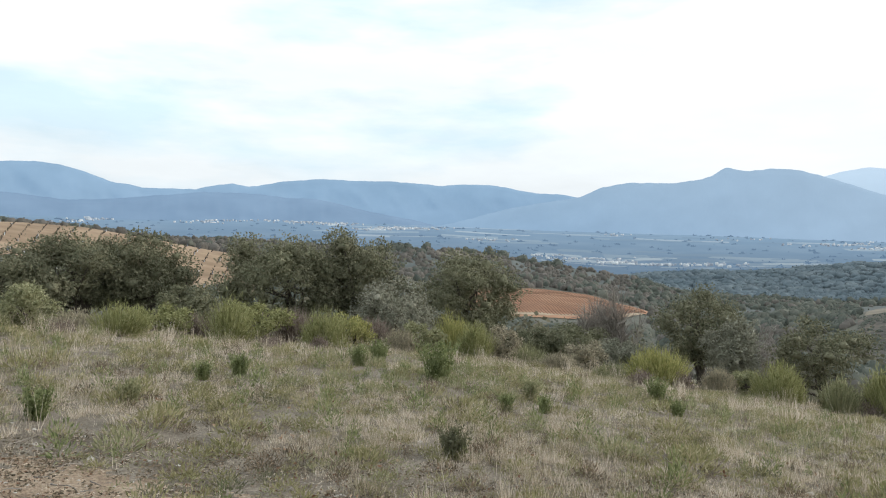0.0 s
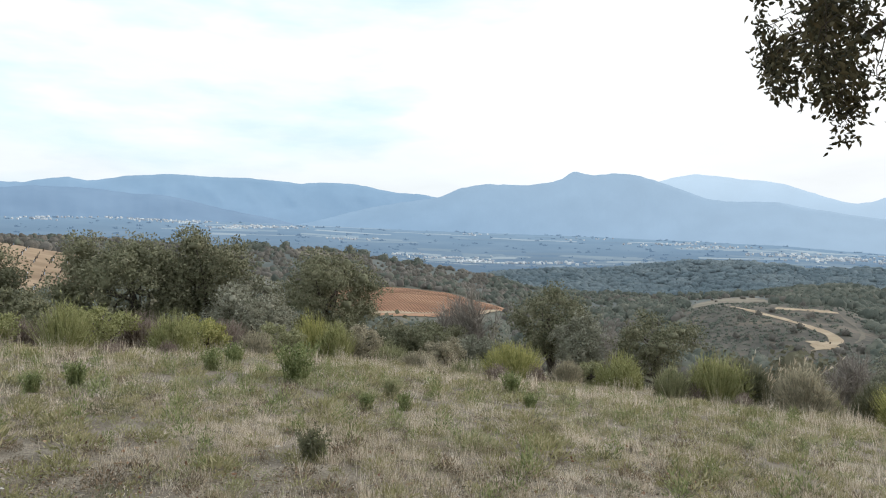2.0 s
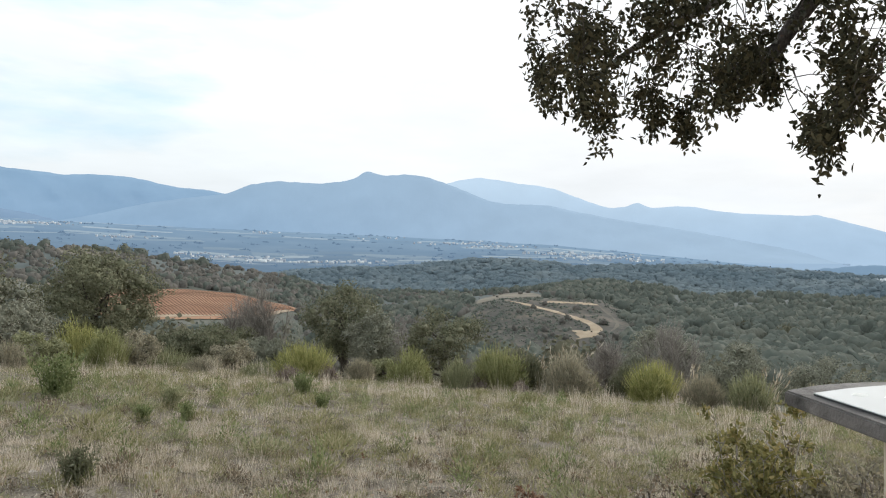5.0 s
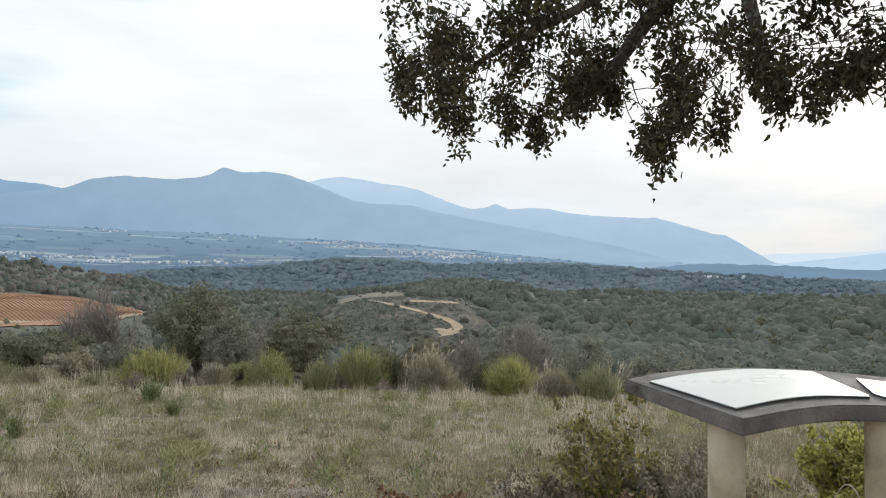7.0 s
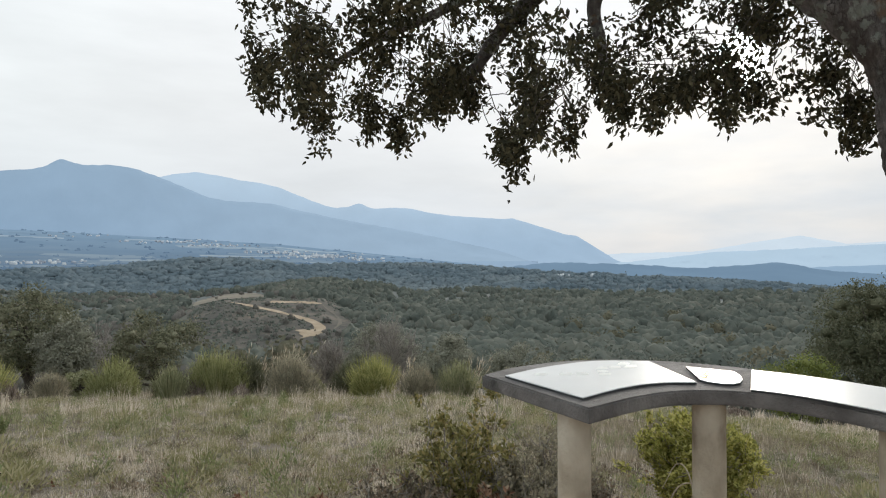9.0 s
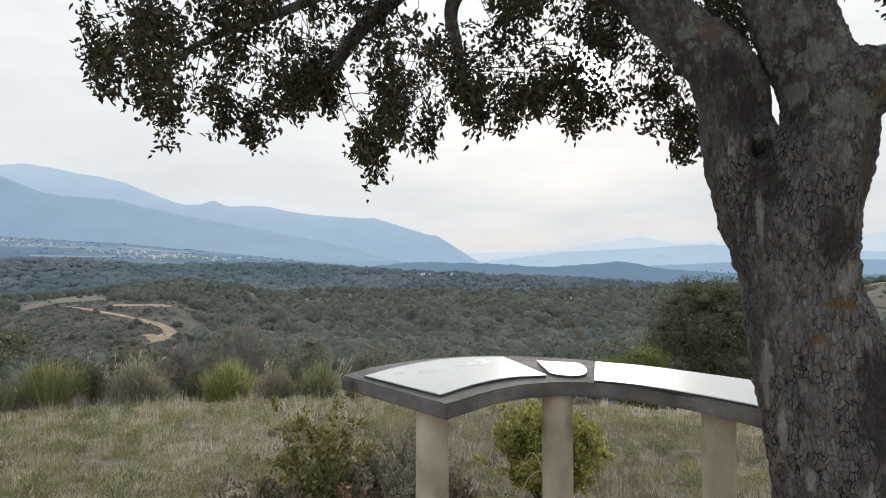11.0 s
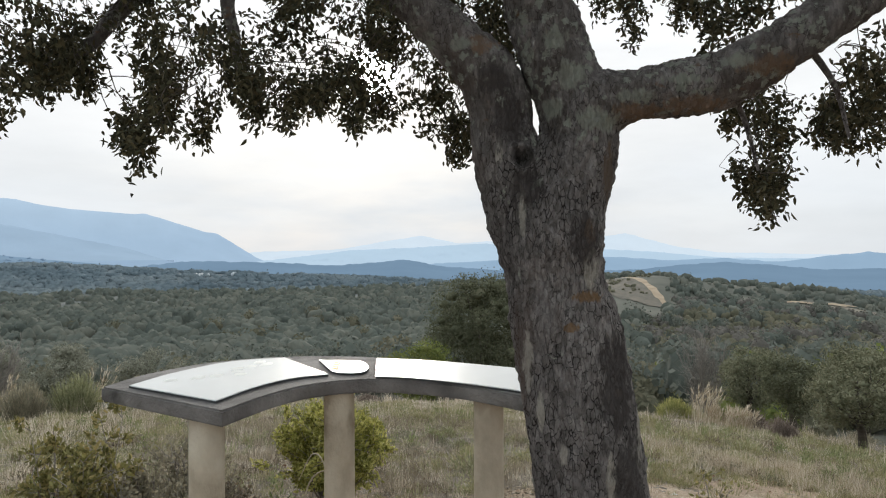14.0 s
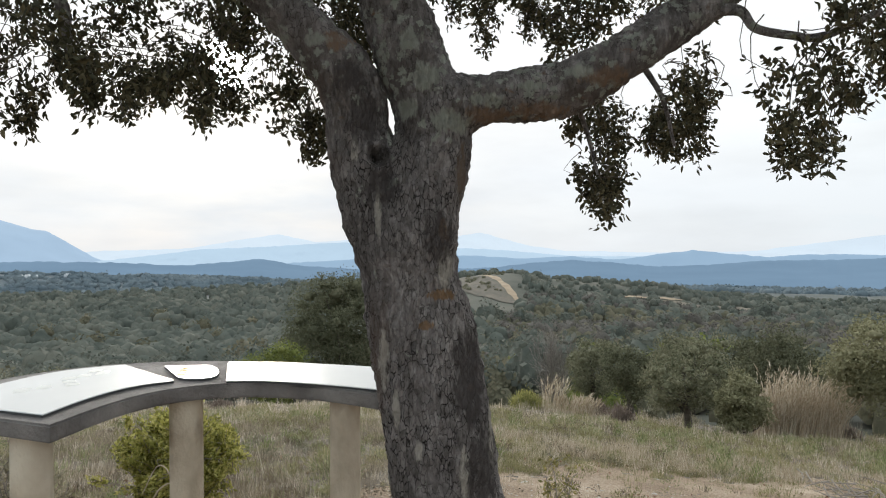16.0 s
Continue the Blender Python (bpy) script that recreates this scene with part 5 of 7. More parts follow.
broom("broom_shrub", 39.5, 21, -8.0, 4.6, BROOM_GREY, "dull green broom bush at the field's edge", 206, n=1100)
broom("broom_shrub", 46.2, 21, -8.2, 4.8, BROOM_YELLOW, "green-topped broom bush at the field's edge", 207, n=1200)
broom("broom_shrub", 43.8, 22, -8.9, 2.4, HOLM_DARK, "dark evergreen shrub among the broom", 208)
broom("broom_shrub", 49.8, 21, -9.2, 3.4, BROOM_GREY, "dull green broom bush at the field's edge", 209)
broom("broom_shrub", 53.2, 21, -8.9, 4.0, BROOM, "green broom bush at the field's edge", 210)
broom("broom_shrub", 57.5, 21, -9.6, 4.0, BROOM_GREY, "dull green broom bush at the field's edge", 211)
broom("broom_shrub", 61.8, 22, -9.9, 4.0, BROOM, "green broom bush at the field's edge", 212)
tree("leafy_bush", 79.2, 30, -7.2, 6.0, BUSH_LEAF, "bright green leafy bush beside the dark oak", 213, trunk_share=0.04, group="")
broom("broom_shrub", 100.3, 23, -11.4, 3.2, BROOM_YELLOW, "low yellow-green bush at the grass edge", 214)
for i, (az, top, w, m) in enumerate([(-35, -3.0, 5, BROOM), (-31.5, -2.6, 5, BROOM), (-28.5, -3.2, 5, BROOM_GREY), (-25.5, -3.6, 4.5, BROOM_LIME), (-22.6, -4.0, 4.5, BROOM_LIME), (-20, -4.0, 4, BROOM_BROWN), (-17.4, -3.6, 4.0, BROOM_LIME),
                                     (-14.8, -3.4, 4.2, BROOM_LIME), (-12.2, -4.0, 4.2, BROOM_BROWN), (-9.8, -4.0, 4.0, BROOM_LIME), (-7.8, -4.6, 3.6, BROOM_YELLOW), (-5.8, -5.2, 3.2, BROOM_BROWN), (-3.6, -5.6, 3.2, BROOM_GREY),
                                     (-1.6, -5.4, 3.4, BROOM), (0.8, -4.8, 3.2, BROOM_YELLOW), (2.8, -4.6, 3.4, BROOM_LIME), (4.8, -6.2, 3.0, BROOM_GREY), (7.0, -6.8, 3.6, BROOM), (9.6, -7.4, 3.2, BROOM_GREY), (12.0, -7.7, 3.2, BROOM_GREY), (14.2, -8.0, 3.0, BROOM), (22.0, -8.4, 2.6, BROOM_GREY), (24.0, -9.2, 2.4, BROOM)]):
    rise_, far_ = top + 0.25 + 0.55 * math.sin(i * 2.4), float(EDGE_R(az)) * (1.10 + 0.05 * (i % 3))
    if i % 3 == 1:
        tree("scrub_bush", az, far_, rise_ + 0.2, w * 1.05, m, "rounded leafy bush along the field's edge", 230 + i, trunk_share=0.03, clumps=26, per=220, leaf=0.06, group="edge bushes")
    else:
        broom("broom_shrub", az, far_, rise_, w * 1.1, m, "scrubby broom along the field's edge", 230 + i, n=900)
for i in range(44):
    g = np.random.default_rng(270 + i)
    az = -36 + i * 3.72 + g.normal() * 0.8
    if 76 < az < 99:
        continue
    er = float(EDGE_R(az))
    broom("scrub_tuft", az, er * g.uniform(0.98, 1.2), float(EDGE_EL(az)) + g.uniform(0.9, 1.9), g.uniform(1.6, 3.0), (BROOM_GREY, BROOM, BROOM_BROWN, BROOM_BROWN)[i % 4], "low straggling scrub at the grass edge", 270 + i, n=300, group="scrub tufts")

# gorse and sprigs in the grass
for i, (az, el, h, m) in enumerate([(-0.4, -10.2, 0.85, SPRIG), (-5.4, -8.8, 0.6, SPRIG), (-7.0, -8.9, 0.5, SPRIG), (-19.3, -9.6, 0.35, SPRIG), (-16.6, -9.4, 0.42, SPRIG), (17.4, -11.2, 0.55, SPRIG),
                                    (5.3, -12.5, 0.30, SPRIG), (8.4, -12.6, 0.32, SPRIG), (19.0, -12.2, 0.32, SPRIG), (1.0, -16.2, 0.36, HOLM_DARK), (7.4, -11.6, 0.4, BROOM), (-24.5, -11.0, 0.35, BROOM), (-30.5, -11.6, 0.4, SPRIG)]):
    r = EYE / math.tan(radians(-el))
    for _ in range(6):
        r = (EYE - gz(*polar(az, r))) / math.tan(radians(-el))
    x, y = polar(az, r)
    g = np.random.default_rng(300 + i)
    e = empty("green_sprig" if h < 0.5 else "gorse_bush", x, y, gz(x, y), "small upright green plant in the dry grass" if h < 0.5 else "upright feathery green bush in the grass", "plant", "plants in the grass")
    n = 90
    a = g.uniform(0, 2 * math.pi, n)
    q = g.uniform(0, 1, n)
    foot = np.stack([np.cos(a) * q * h * 0.25, np.sin(a) * q * h * 0.25, np.full(n, -0.03)], 1)
    lean = np.stack([np.cos(a), np.sin(a), a * 0], 1) * (q * 0.35)[:, None]
    hh = h * g.uniform(0.6, 1.0, n)
    pv, pf = blades(foot, lean, hh, 0.005, g)
    k = np.repeat(np.arange(n), 14)
    t = g.uniform(0.15, 1, len(k))
    pos = foot[k] + np.array([0, 0, 1]) * (hh[k] * 0.95 * t)[:, None] + lean[k] * (hh[k] * t ** 1.6)[:, None]
    lv, lf = leaves(pos, g.normal(size=(len(k), 3)) * 0.6 + np.array([0, 0, 0.8]), h * 0.10, h * 0.014 + 0.003, g=g)
    build("foliage", *join([(pv, pf), (lv, lf)]), m, e)


def leafy_bush(name, az, r, W, H, mat, label, seed, stems=26, per=60, leaf=0.035, bare=0.15):
    """An open shrub: bent woody stems that fork, with small leaves towards the tips."""
    g = np.random.default_rng(seed)
    x, y = polar(az, r)
    e = empty(name, x, y, gz(x, y), label, "shrub", "")
    wood, pos, axis = [], [], []
    for s in range(stems):
        a, q = g.uniform(0, 2 * math.pi), g.uniform(0.1, 1)
        h = H * g.uniform(0.55, 1.0) * (1 - 0.25 * q)
        end = np.array([math.cos(a) * q * W / 2, math.sin(a) * q * W / 2, h])
        p = smooth_path([[end[0] * 0.12, end[1] * 0.12, -0.04], end * [0.45, 0.45, 0.5] + g.normal(size=3) * 0.03, end], 8)
        wood.append(tube_open(p, np.linspace(0.007, 0.002, 8), 5))
        for _ in range(5):
            b = p[int(g.integers(3, 8))]
            tip_ = b + g.normal(size=3) * 0.09 * (W + H) / 2 + [0, 0, 0.06 * H]
            wood.append(tube_open(np.array([b, (b + tip_) / 2 + g.normal(size=3) * 0.01, tip_]), [0.004, 0.003, 0.0015], 4))
            m = int(per / 5)
            t = g.uniform(bare, 1.1, m)[:, None]
            pos.append(b + (tip_ - b) * t + g.normal(size=(m, 3)) * 0.018)
            axis.append(g.normal(size=(m, 3)) * 0.7 + unit(tip_ - b) + [0, 0, 0.2])
    pos, axis = np.concatenate(pos), np.concatenate(axis)
    build("foliage", *join(wood), TWIG, e)
    build("foliage", *leaves(pos, axis, leaf * g.uniform(0.6, 1.3, len(pos)), leaf * 0.3, 0.25, g), mat, e)
    return e


leafy_bush("young_oak_bush", 52.0, 5.0, 0.55, 1.22, SHRUB_LEAF, "open young oak bush with yellow-green leaves", 401, stems=10, per=150, leaf=0.041, bare=0.3)
leafy_bush("young_oak_bush", 55.9, 5.1, 0.32, 1.18, SHRUB_LEAF, "tall thin young oak with a leafy head", 402, stems=5, per=170, leaf=0.041, bare=0.35)
leafy_bush("young_oak_bush", 53.8, 4.75, 0.7, 0.8, SHRUB_LEAF, "low young oak bush with browning leaves", 406, stems=14, per=120, leaf=0.04)
leafy_bush("young_oak_bush", 50.0, 4.7, 0.45, 0.62, SHRUB_LEAF, "sparse young oak bush in dry grass", 403, stems=10, per=110, leaf=0.042)
leafy_bush("young_oak_bush", 56.8, 4.6, 0.5, 0.55, DEAD_LEAF, "low young oak bush with russet leaves", 412, stems=12, per=90, leaf=0.042)
leafy_bush("dry_shrub", 48.0, 4.55, 0.6, 0.6, WEED, "twiggy dark brown shrub in the grass", 409, stems=46, per=60, leaf=0.034)
leafy_bush("dry_shrub", 51.2, 4.45, 0.6, 0.5, WEED, "twiggy dark brown shrub in the grass", 410, stems=40, per=60, leaf=0.034)
leafy_bush("dry_shrub", 58.2, 4.9, 0.65, 0.7, BROOM_GREY, "low dry grey-green shrub in the grass", 407, stems=46, per=80, leaf=0.034)
leafy_bush("dry_shrub", 61.0, 5.3, 0.85, 0.72, BROOM_GREY, "low dry grey-green shrub in the grass", 408, stems=50, per=80, leaf=0.034)
leafy_bush("dry_shrub", 64.2, 5.2, 0.6, 0.5, WEED, "twiggy dark brown shrub in the grass", 411, stems=36, per=50, leaf=0.03)
leafy_bush("box_bush", 72.2, 6.3, 1.1, 0.9, BUSH_GOLD, "dense yellow-green bush behind the table", 404, stems=120, per=290, leaf=0.036)
leafy_bush("dead_bush", 37.5, 4.9, 0.55, 0.28, DEAD_LEAF, "low bush of curled red-brown leaves", 405, stems=34, per=120, leaf=0.045)

# ---- dry grass ----
g = np.random.default_rng(11)


def tufts(name, count, r0, r1, az0, az1, mat, label, height, per, spread, green=None, width=0.0019, lean_out=0.7, thick=-0.75, droop_rand=0.2, bent=False):
    """Tufts of blades strewn over the field, thinner on bare dirt and gathered in drifts."""
    a = g.uniform(az0, az1, count)
    r = np.sqrt(g.uniform(r0 ** 2, r1 ** 2, count))
    x, y = r * np.sin(np.radians(a)), r * np.cos(np.radians(a))
    keep = (r < EDGE_R(a) * 1.2) & ((bareness(x, y) < 0) | (g.uniform(0, 1, count) < 0.10)) & (vnoise(x * 1.1, y * 1.1, 33) > g.uniform(thick, 0.15, count))
    if mat in (STRAW, GREEN_GRASS):
        keep &= (a < 60) | (a > 93) | (r > 15) | (g.uniform(0, 1, count) < 0.45)
    if mat is STRAW:
        keep &= (a < 93) | (r < 7.5) | (g.uniform(0, 1, count) < 0.35)
    if green is not None:
        keep &= vnoise(x * 0.45, y * 0.45, 44) + 0.3 * vnoise(x * 2, y * 2, 46) + 0.28 * np.interp(a, [10, 25, 70, 85], [0, 1, 1, 0.4]) > green
    x, y, r = x[keep], y[keep], r[keep]
    z = ground_z(x, y)
    n = len(x)
    hgt = height * g.uniform(0.5, 1.3, n) * (1 + 0.6 * vnoise(x * 0.5, y * 0.5, 55) + 0.4 * vnoise(x * 1.9, y * 1.9, 57)).clip(0.3)
    wide = spread * g.uniform(0.6, 1.5, n)
    k = np.repeat(np.arange(n), per)
    b = g.uniform(0, 2 * math.pi, len(k))
    q = g.uniform(0, 1, len(k)) ** 0.6
    off = np.stack([np.cos(b) * q, np.sin(b) * q, np.zeros(len(k))], 1)
    foot = np.stack([x, y, z - 0.01], 1)[k] + off * wide[k][:, None]
    lean = off * (g.uniform(0.1, 1.0, len(k)) * lean_out)[:, None] + g.normal(size=(len(k), 3)) * np.array([droop_rand, droop_rand, 0])
    v, f = blades(foot, lean, hgt[k] * g.uniform(0.4, 1.1, len(k)), width + 0.00016 * r[k], g, bent)
    tagged(build(name, v, f, mat), label, "grass", kind="stuff")


tufts("dry_grass", 4200, 3.6, 10.0, -38, 130, STRAW, "tufts of pale dry grass on the hilltop", 0.125, 44, 0.075, lean_out=1.0, width=0.0010, thick=-0.35)
tufts("dry_grass_beyond", 11500, 10.0, 25.0, -40, 132, STRAW, "tufts of pale dry grass on the hilltop", 0.17, 23, 0.13, lean_out=1.0, width=0.0009, thick=-0.4)
tufts("green_grass", 3400, 3.2, 10.0, -38, 130, GREEN_GRASS, "low green grass and herbs between straw", 0.075, 26, 0.075, green=-0.05)
tufts("green_grass_beyond", 7200, 10.0, 25.0, -40, 132, GREEN_GRASS, "low green grass and herbs between straw", 0.14, 16, 0.14, green=-0.05)
tufts("withered_weeds", 800, 3.2, 18.0, -38, 130, WEED, "withered brown weeds in the grass", 0.15, 16, 0.06, lean_out=0.6, thick=-0.3)
tufts("short_grass", 8500, 3.6, 11.0, -38, 130, STRAW, "short fine grass over the soil", 0.055, 14, 0.10, lean_out=1.2, width=0.0009, thick=-1.2)
tufts("short_green_grass", 4500, 3.6, 11.0, -38, 130, GREEN_GRASS, "short fine green grass over the soil", 0.05, 14, 0.10, lean_out=1.2, width=0.0009, thick=-1.0, green=-0.15)
tufts("verge_grass", 2600, 3.1, 5.6, -38, 62, GREEN_GRASS, "short green grass along the dirt's edge", 0.06, 26, 0.07, lean_out=1.0, width=0.0008, thick=-0.3, green=-0.25)
tufts("tall_straw_stalks", 1500, 3.6, 22.0, -38, 130, STRAW, "single tall straw stalks above the grass", 0.34, 4, 0.08, lean_out=0.3, width=0.0012)


tufts("edge_grass", 1500, 14.0, 24.0, -40, 132, STRAW, "tall pale grass along the field's edge", 0.45, 22, 0.12, lean_out=0.5, thick=-0.2)


tufts("brown_grass", 2300, 4.6, 15.0, 58, 94, BROWN_GRASS, "dull brown dry grass behind the table", 0.16, 24, 0.10, lean_out=0.9, width=0.0011, thick=-0.6)
tufts("green_strip", 1000, 7.9, 9.9, 94, 132, GREEN_GRASS, "strip of short green grass", 0.09, 22, 0.09, thick=-1.0)
tufts("brown_grass_beyond", 1700, 8.0, 21.0, 94, 132, BROWN_GRASS, "dull brown dry grass beyond the tree", 0.14, 20, 0.11, lean_out=0.9, width=0.0011, thick=-0.6)
tufts("green_strip_beyond", 700, 12.2, 22.5, 94, 132, GREEN_GRASS, "strip of short green grass", 0.12, 18, 0.12, thick=-1.0)
tufts("pink_grass", 1500, 9.6, 12.4, 94, 132, REED, "band of pinkish dry grass", 0.16, 20, 0.10, thick=-0.7, lean_out=0.6)


def cushions(name, count, r0, r1, mat, label, size, seed, quads=130, thick=0.0, rise=0.75):
    """Low rounded herb cushions among the grass."""
    g = np.random.default_rng(seed)
    a, r = g.uniform(-39, 131, count), np.sqrt(g.uniform(r0 ** 2, r1 ** 2, count))
    x, y = r * np.sin(np.radians(a)), r * np.cos(np.radians(a))
    keep = (r < EDGE_R(a) * 1.1) & (vnoise(x * 0.6, y * 0.6, seed) > thick) & ((bareness(x, y) < 0.1) | (g.uniform(0, 1, count) < 0.2))
    x, y = x[keep], y[keep]
    z = ground_z(x, y)
    n = len(x)
    s = size * g.uniform(0.5, 1.6, n)
    k = np.repeat(np.arange(n), quads)
    d = unit(g.normal(size=(len(k), 3)))
    d[:, 2] = np.abs(d[:, 2])
    pos = np.stack([x, y, z], 1)[k] + d * (s[k] * g.uniform(0.3, 1.0, len(k)))[:, None] * np.array([1 / max(1, rise), 1 / max(1, rise), rise])
    v, f = leaves(pos, d + g.normal(size=d.shape) * 0.5 + [0, 0, 0.3 + 0.4 * rise], s[k] * 0.26, 0.0014 + s[k] * 0.024, g=g)
    tagged(build(name, v, f, mat), label, "herbs", kind="stuff")


cushions("grass_clumps", 1500, 4.6, 20.0, GREEN_GRASS, "separate green grass clumps in the straw", 0.13, 158, quads=150, thick=-0.35, rise=0.75)
cushions("weed_clumps", 450, 4.2, 18.0, WEED, "small brown weed clumps in the straw", 0.085, 159, quads=90, thick=-0.2, rise=0.8)
cushions("green_mounds", 420, 5.5, 20.0, GREEN_GRASS, "soft mounds of green grass in the field", 0.26, 156, quads=190, thick=-0.1, rise=0.55)
cushions("olive_mounds", 300, 5.5, 20.0, BROOM, "soft olive mounds in the field", 0.22, 157, quads=170, thick=-0.1, rise=0.6)
cushions("green_herbs", 1100, 4.0, 20.0, GREEN_GRASS, "low green herb cushions in the grass", 0.14, 151, thick=0.0)
cushions("dark_herbs", 1150, 4.0, 20.0, HOLM_DARK, "dark green herb cushions in the grass", 0.11, 152, thick=0.0)
cushions("brown_herbs", 1300, 4.0, 20.0, WEED, "withered brown herb cushions in the grass", 0.13, 153, thick=0.1)
cushions("upright_herbs", 500, 4.5, 17.0, SPRIG, "upright dark green herbs in the grass", 0.16, 155, thick=-0.2, rise=1.7)
cushions("olive_herbs", 2000, 4.0, 22.0, BROOM, "olive herb cushions in the grass", 0.13, 154, quads=50, thick=-0.1)

# ---- tracks and clearings ----
TRACK_POINTS = []


def ribbon(name, path, width, mat, label, category, n=60, lift=0.35, r0=150.0):
    """A track draped over the land along bearings and rises."""
    p = smooth_path(path, n)
    pts = np.array([polar(a, land_at(a, e, r0)) for a, e in p])
    pts = np.stack([np.convolve(np.pad(pts[:, i], 3, mode="edge"), np.ones(7) / 7, mode="valid") for i in (0, 1)], 1)
    TRACK_POINTS.append(pts)
    d = unit(np.gradient(pts, axis=0))
    nrm = np.stack([-d[:, 1], d[:, 0]], 1) * (width / 2 * (1 + 0.5 * vnoise(np.arange(n) * 0.3, np.zeros(n), 3)) * np.clip(np.sin(np.linspace(0.04, math.pi - 0.04, n)) * 1.6, 0, 1))[:, None]
    xy = np.concatenate([pts - nrm, pts, pts + nrm])
    z = ground_z(xy[:, 0], xy[:, 1]) + lift
    i = np.arange(3 * n).reshape(3, n)
    f = np.stack([i[:-1, :-1], i[:-1, 1:], i[1:, 1:], i[1:, :-1]], -1).reshape(-1, 4)
    return tagged(build(name, np.column_stack([xy, z]), f, mat, smooth=True), label, category, kind="structure")


ribbon("track", [(34.0, -3.75), (35.0, -3.95), (36.0, -4.15), (37.5, -4.45), (38.8, -4.75), (39.9, -5.1), (41.2, -5.65), (41.8, -6.15), (41.3, -6.6), (39.9, -7.0)], 4.2, TRACK, "sandy track winding over the scrubby hill", "track")
ribbon("track", [(41.9, -4.1), (42.4, -4.5), (43.1, -5.1), (43.4, -5.75), (42.8, -6.3)], 1.5, GREY_SLOPE, "eroded pale gully beside the track", "track")
ribbon("track", [(37.2, -3.85), (38.6, -3.85), (40.5, -3.95), (42.0, -4.1)], 7.0, TRACK, "bare sandy strip on the hilltop", "track")
ribbon("track", [(42.5, -2.35), (45, -2.6), (48, -2.95), (51, -3.35)], 3.5, TRACK, "thin sandy track along the wooded slope", "track", r0=420)
ribbon("track", [(40.0, -6.55), (40.9, -6.5), (41.7, -6.45)], 11.0, TRACK, "bare sandy turning place below the track", "track")
ribbon("track", [(2.2, -4.85), (6, -4.78), (10, -4.72), (14, -4.62), (16.9, -4.5)], 6.0, TRACK, "sandy track below the red field", "track", r0=150)
ribbon("track", [(96.2, -2.3), (97.4, -2.45), (98.3, -2.9), (99.1, -3.7), (100.0, -4.7)], 3.2, TRACK, "sandy track down the clearing", "track")
ribbon("track", [(107.9, -4.02), (110.2, -4.06), (113, -4.2)], 5.0, TRACK, "bare sandy strip in the scrub", "track")
ribbon("track", [(110.5, -4.5), (114.5, -4.75), (119.0, -5.0)], 12.0, TAN_GRASS, "dry grass clearing in the scrub", "clearing")
patch("clearing", 94.6, 100.0, lambda a: land_at(a, -3.6 - 0.21 * (a - 94.6)), lambda a: min(352, land_at(a, float(np.interp(a, [94.6, 97.5, 98.3, 99.1, 100], [-2.5, -2.45, -2.9, -3.6, -4.6])))), GREY_SLOPE, "grey-tan cleared slope", "clearing")
patch("hilltop_clearing", -0.6, 5.2, lambda a: 520, lambda a: 606, TAN_GRASS, "tan grassy hilltop among trees", "clearing")
patch("clearing", 31.8, 37.4, lambda a: 380, lambda a: 385 + 120 * math.sin(math.pi * (a - 31.8) / 5.6) ** 0.7, TAN_GRASS, "dull tan clearing behind the track's hill", "clearing")
patch("meadow", -3.4, -0.6, lambda a: 345, lambda a: 375, TAN_GRASS, "pale green meadow below the hilltop", "clearing")

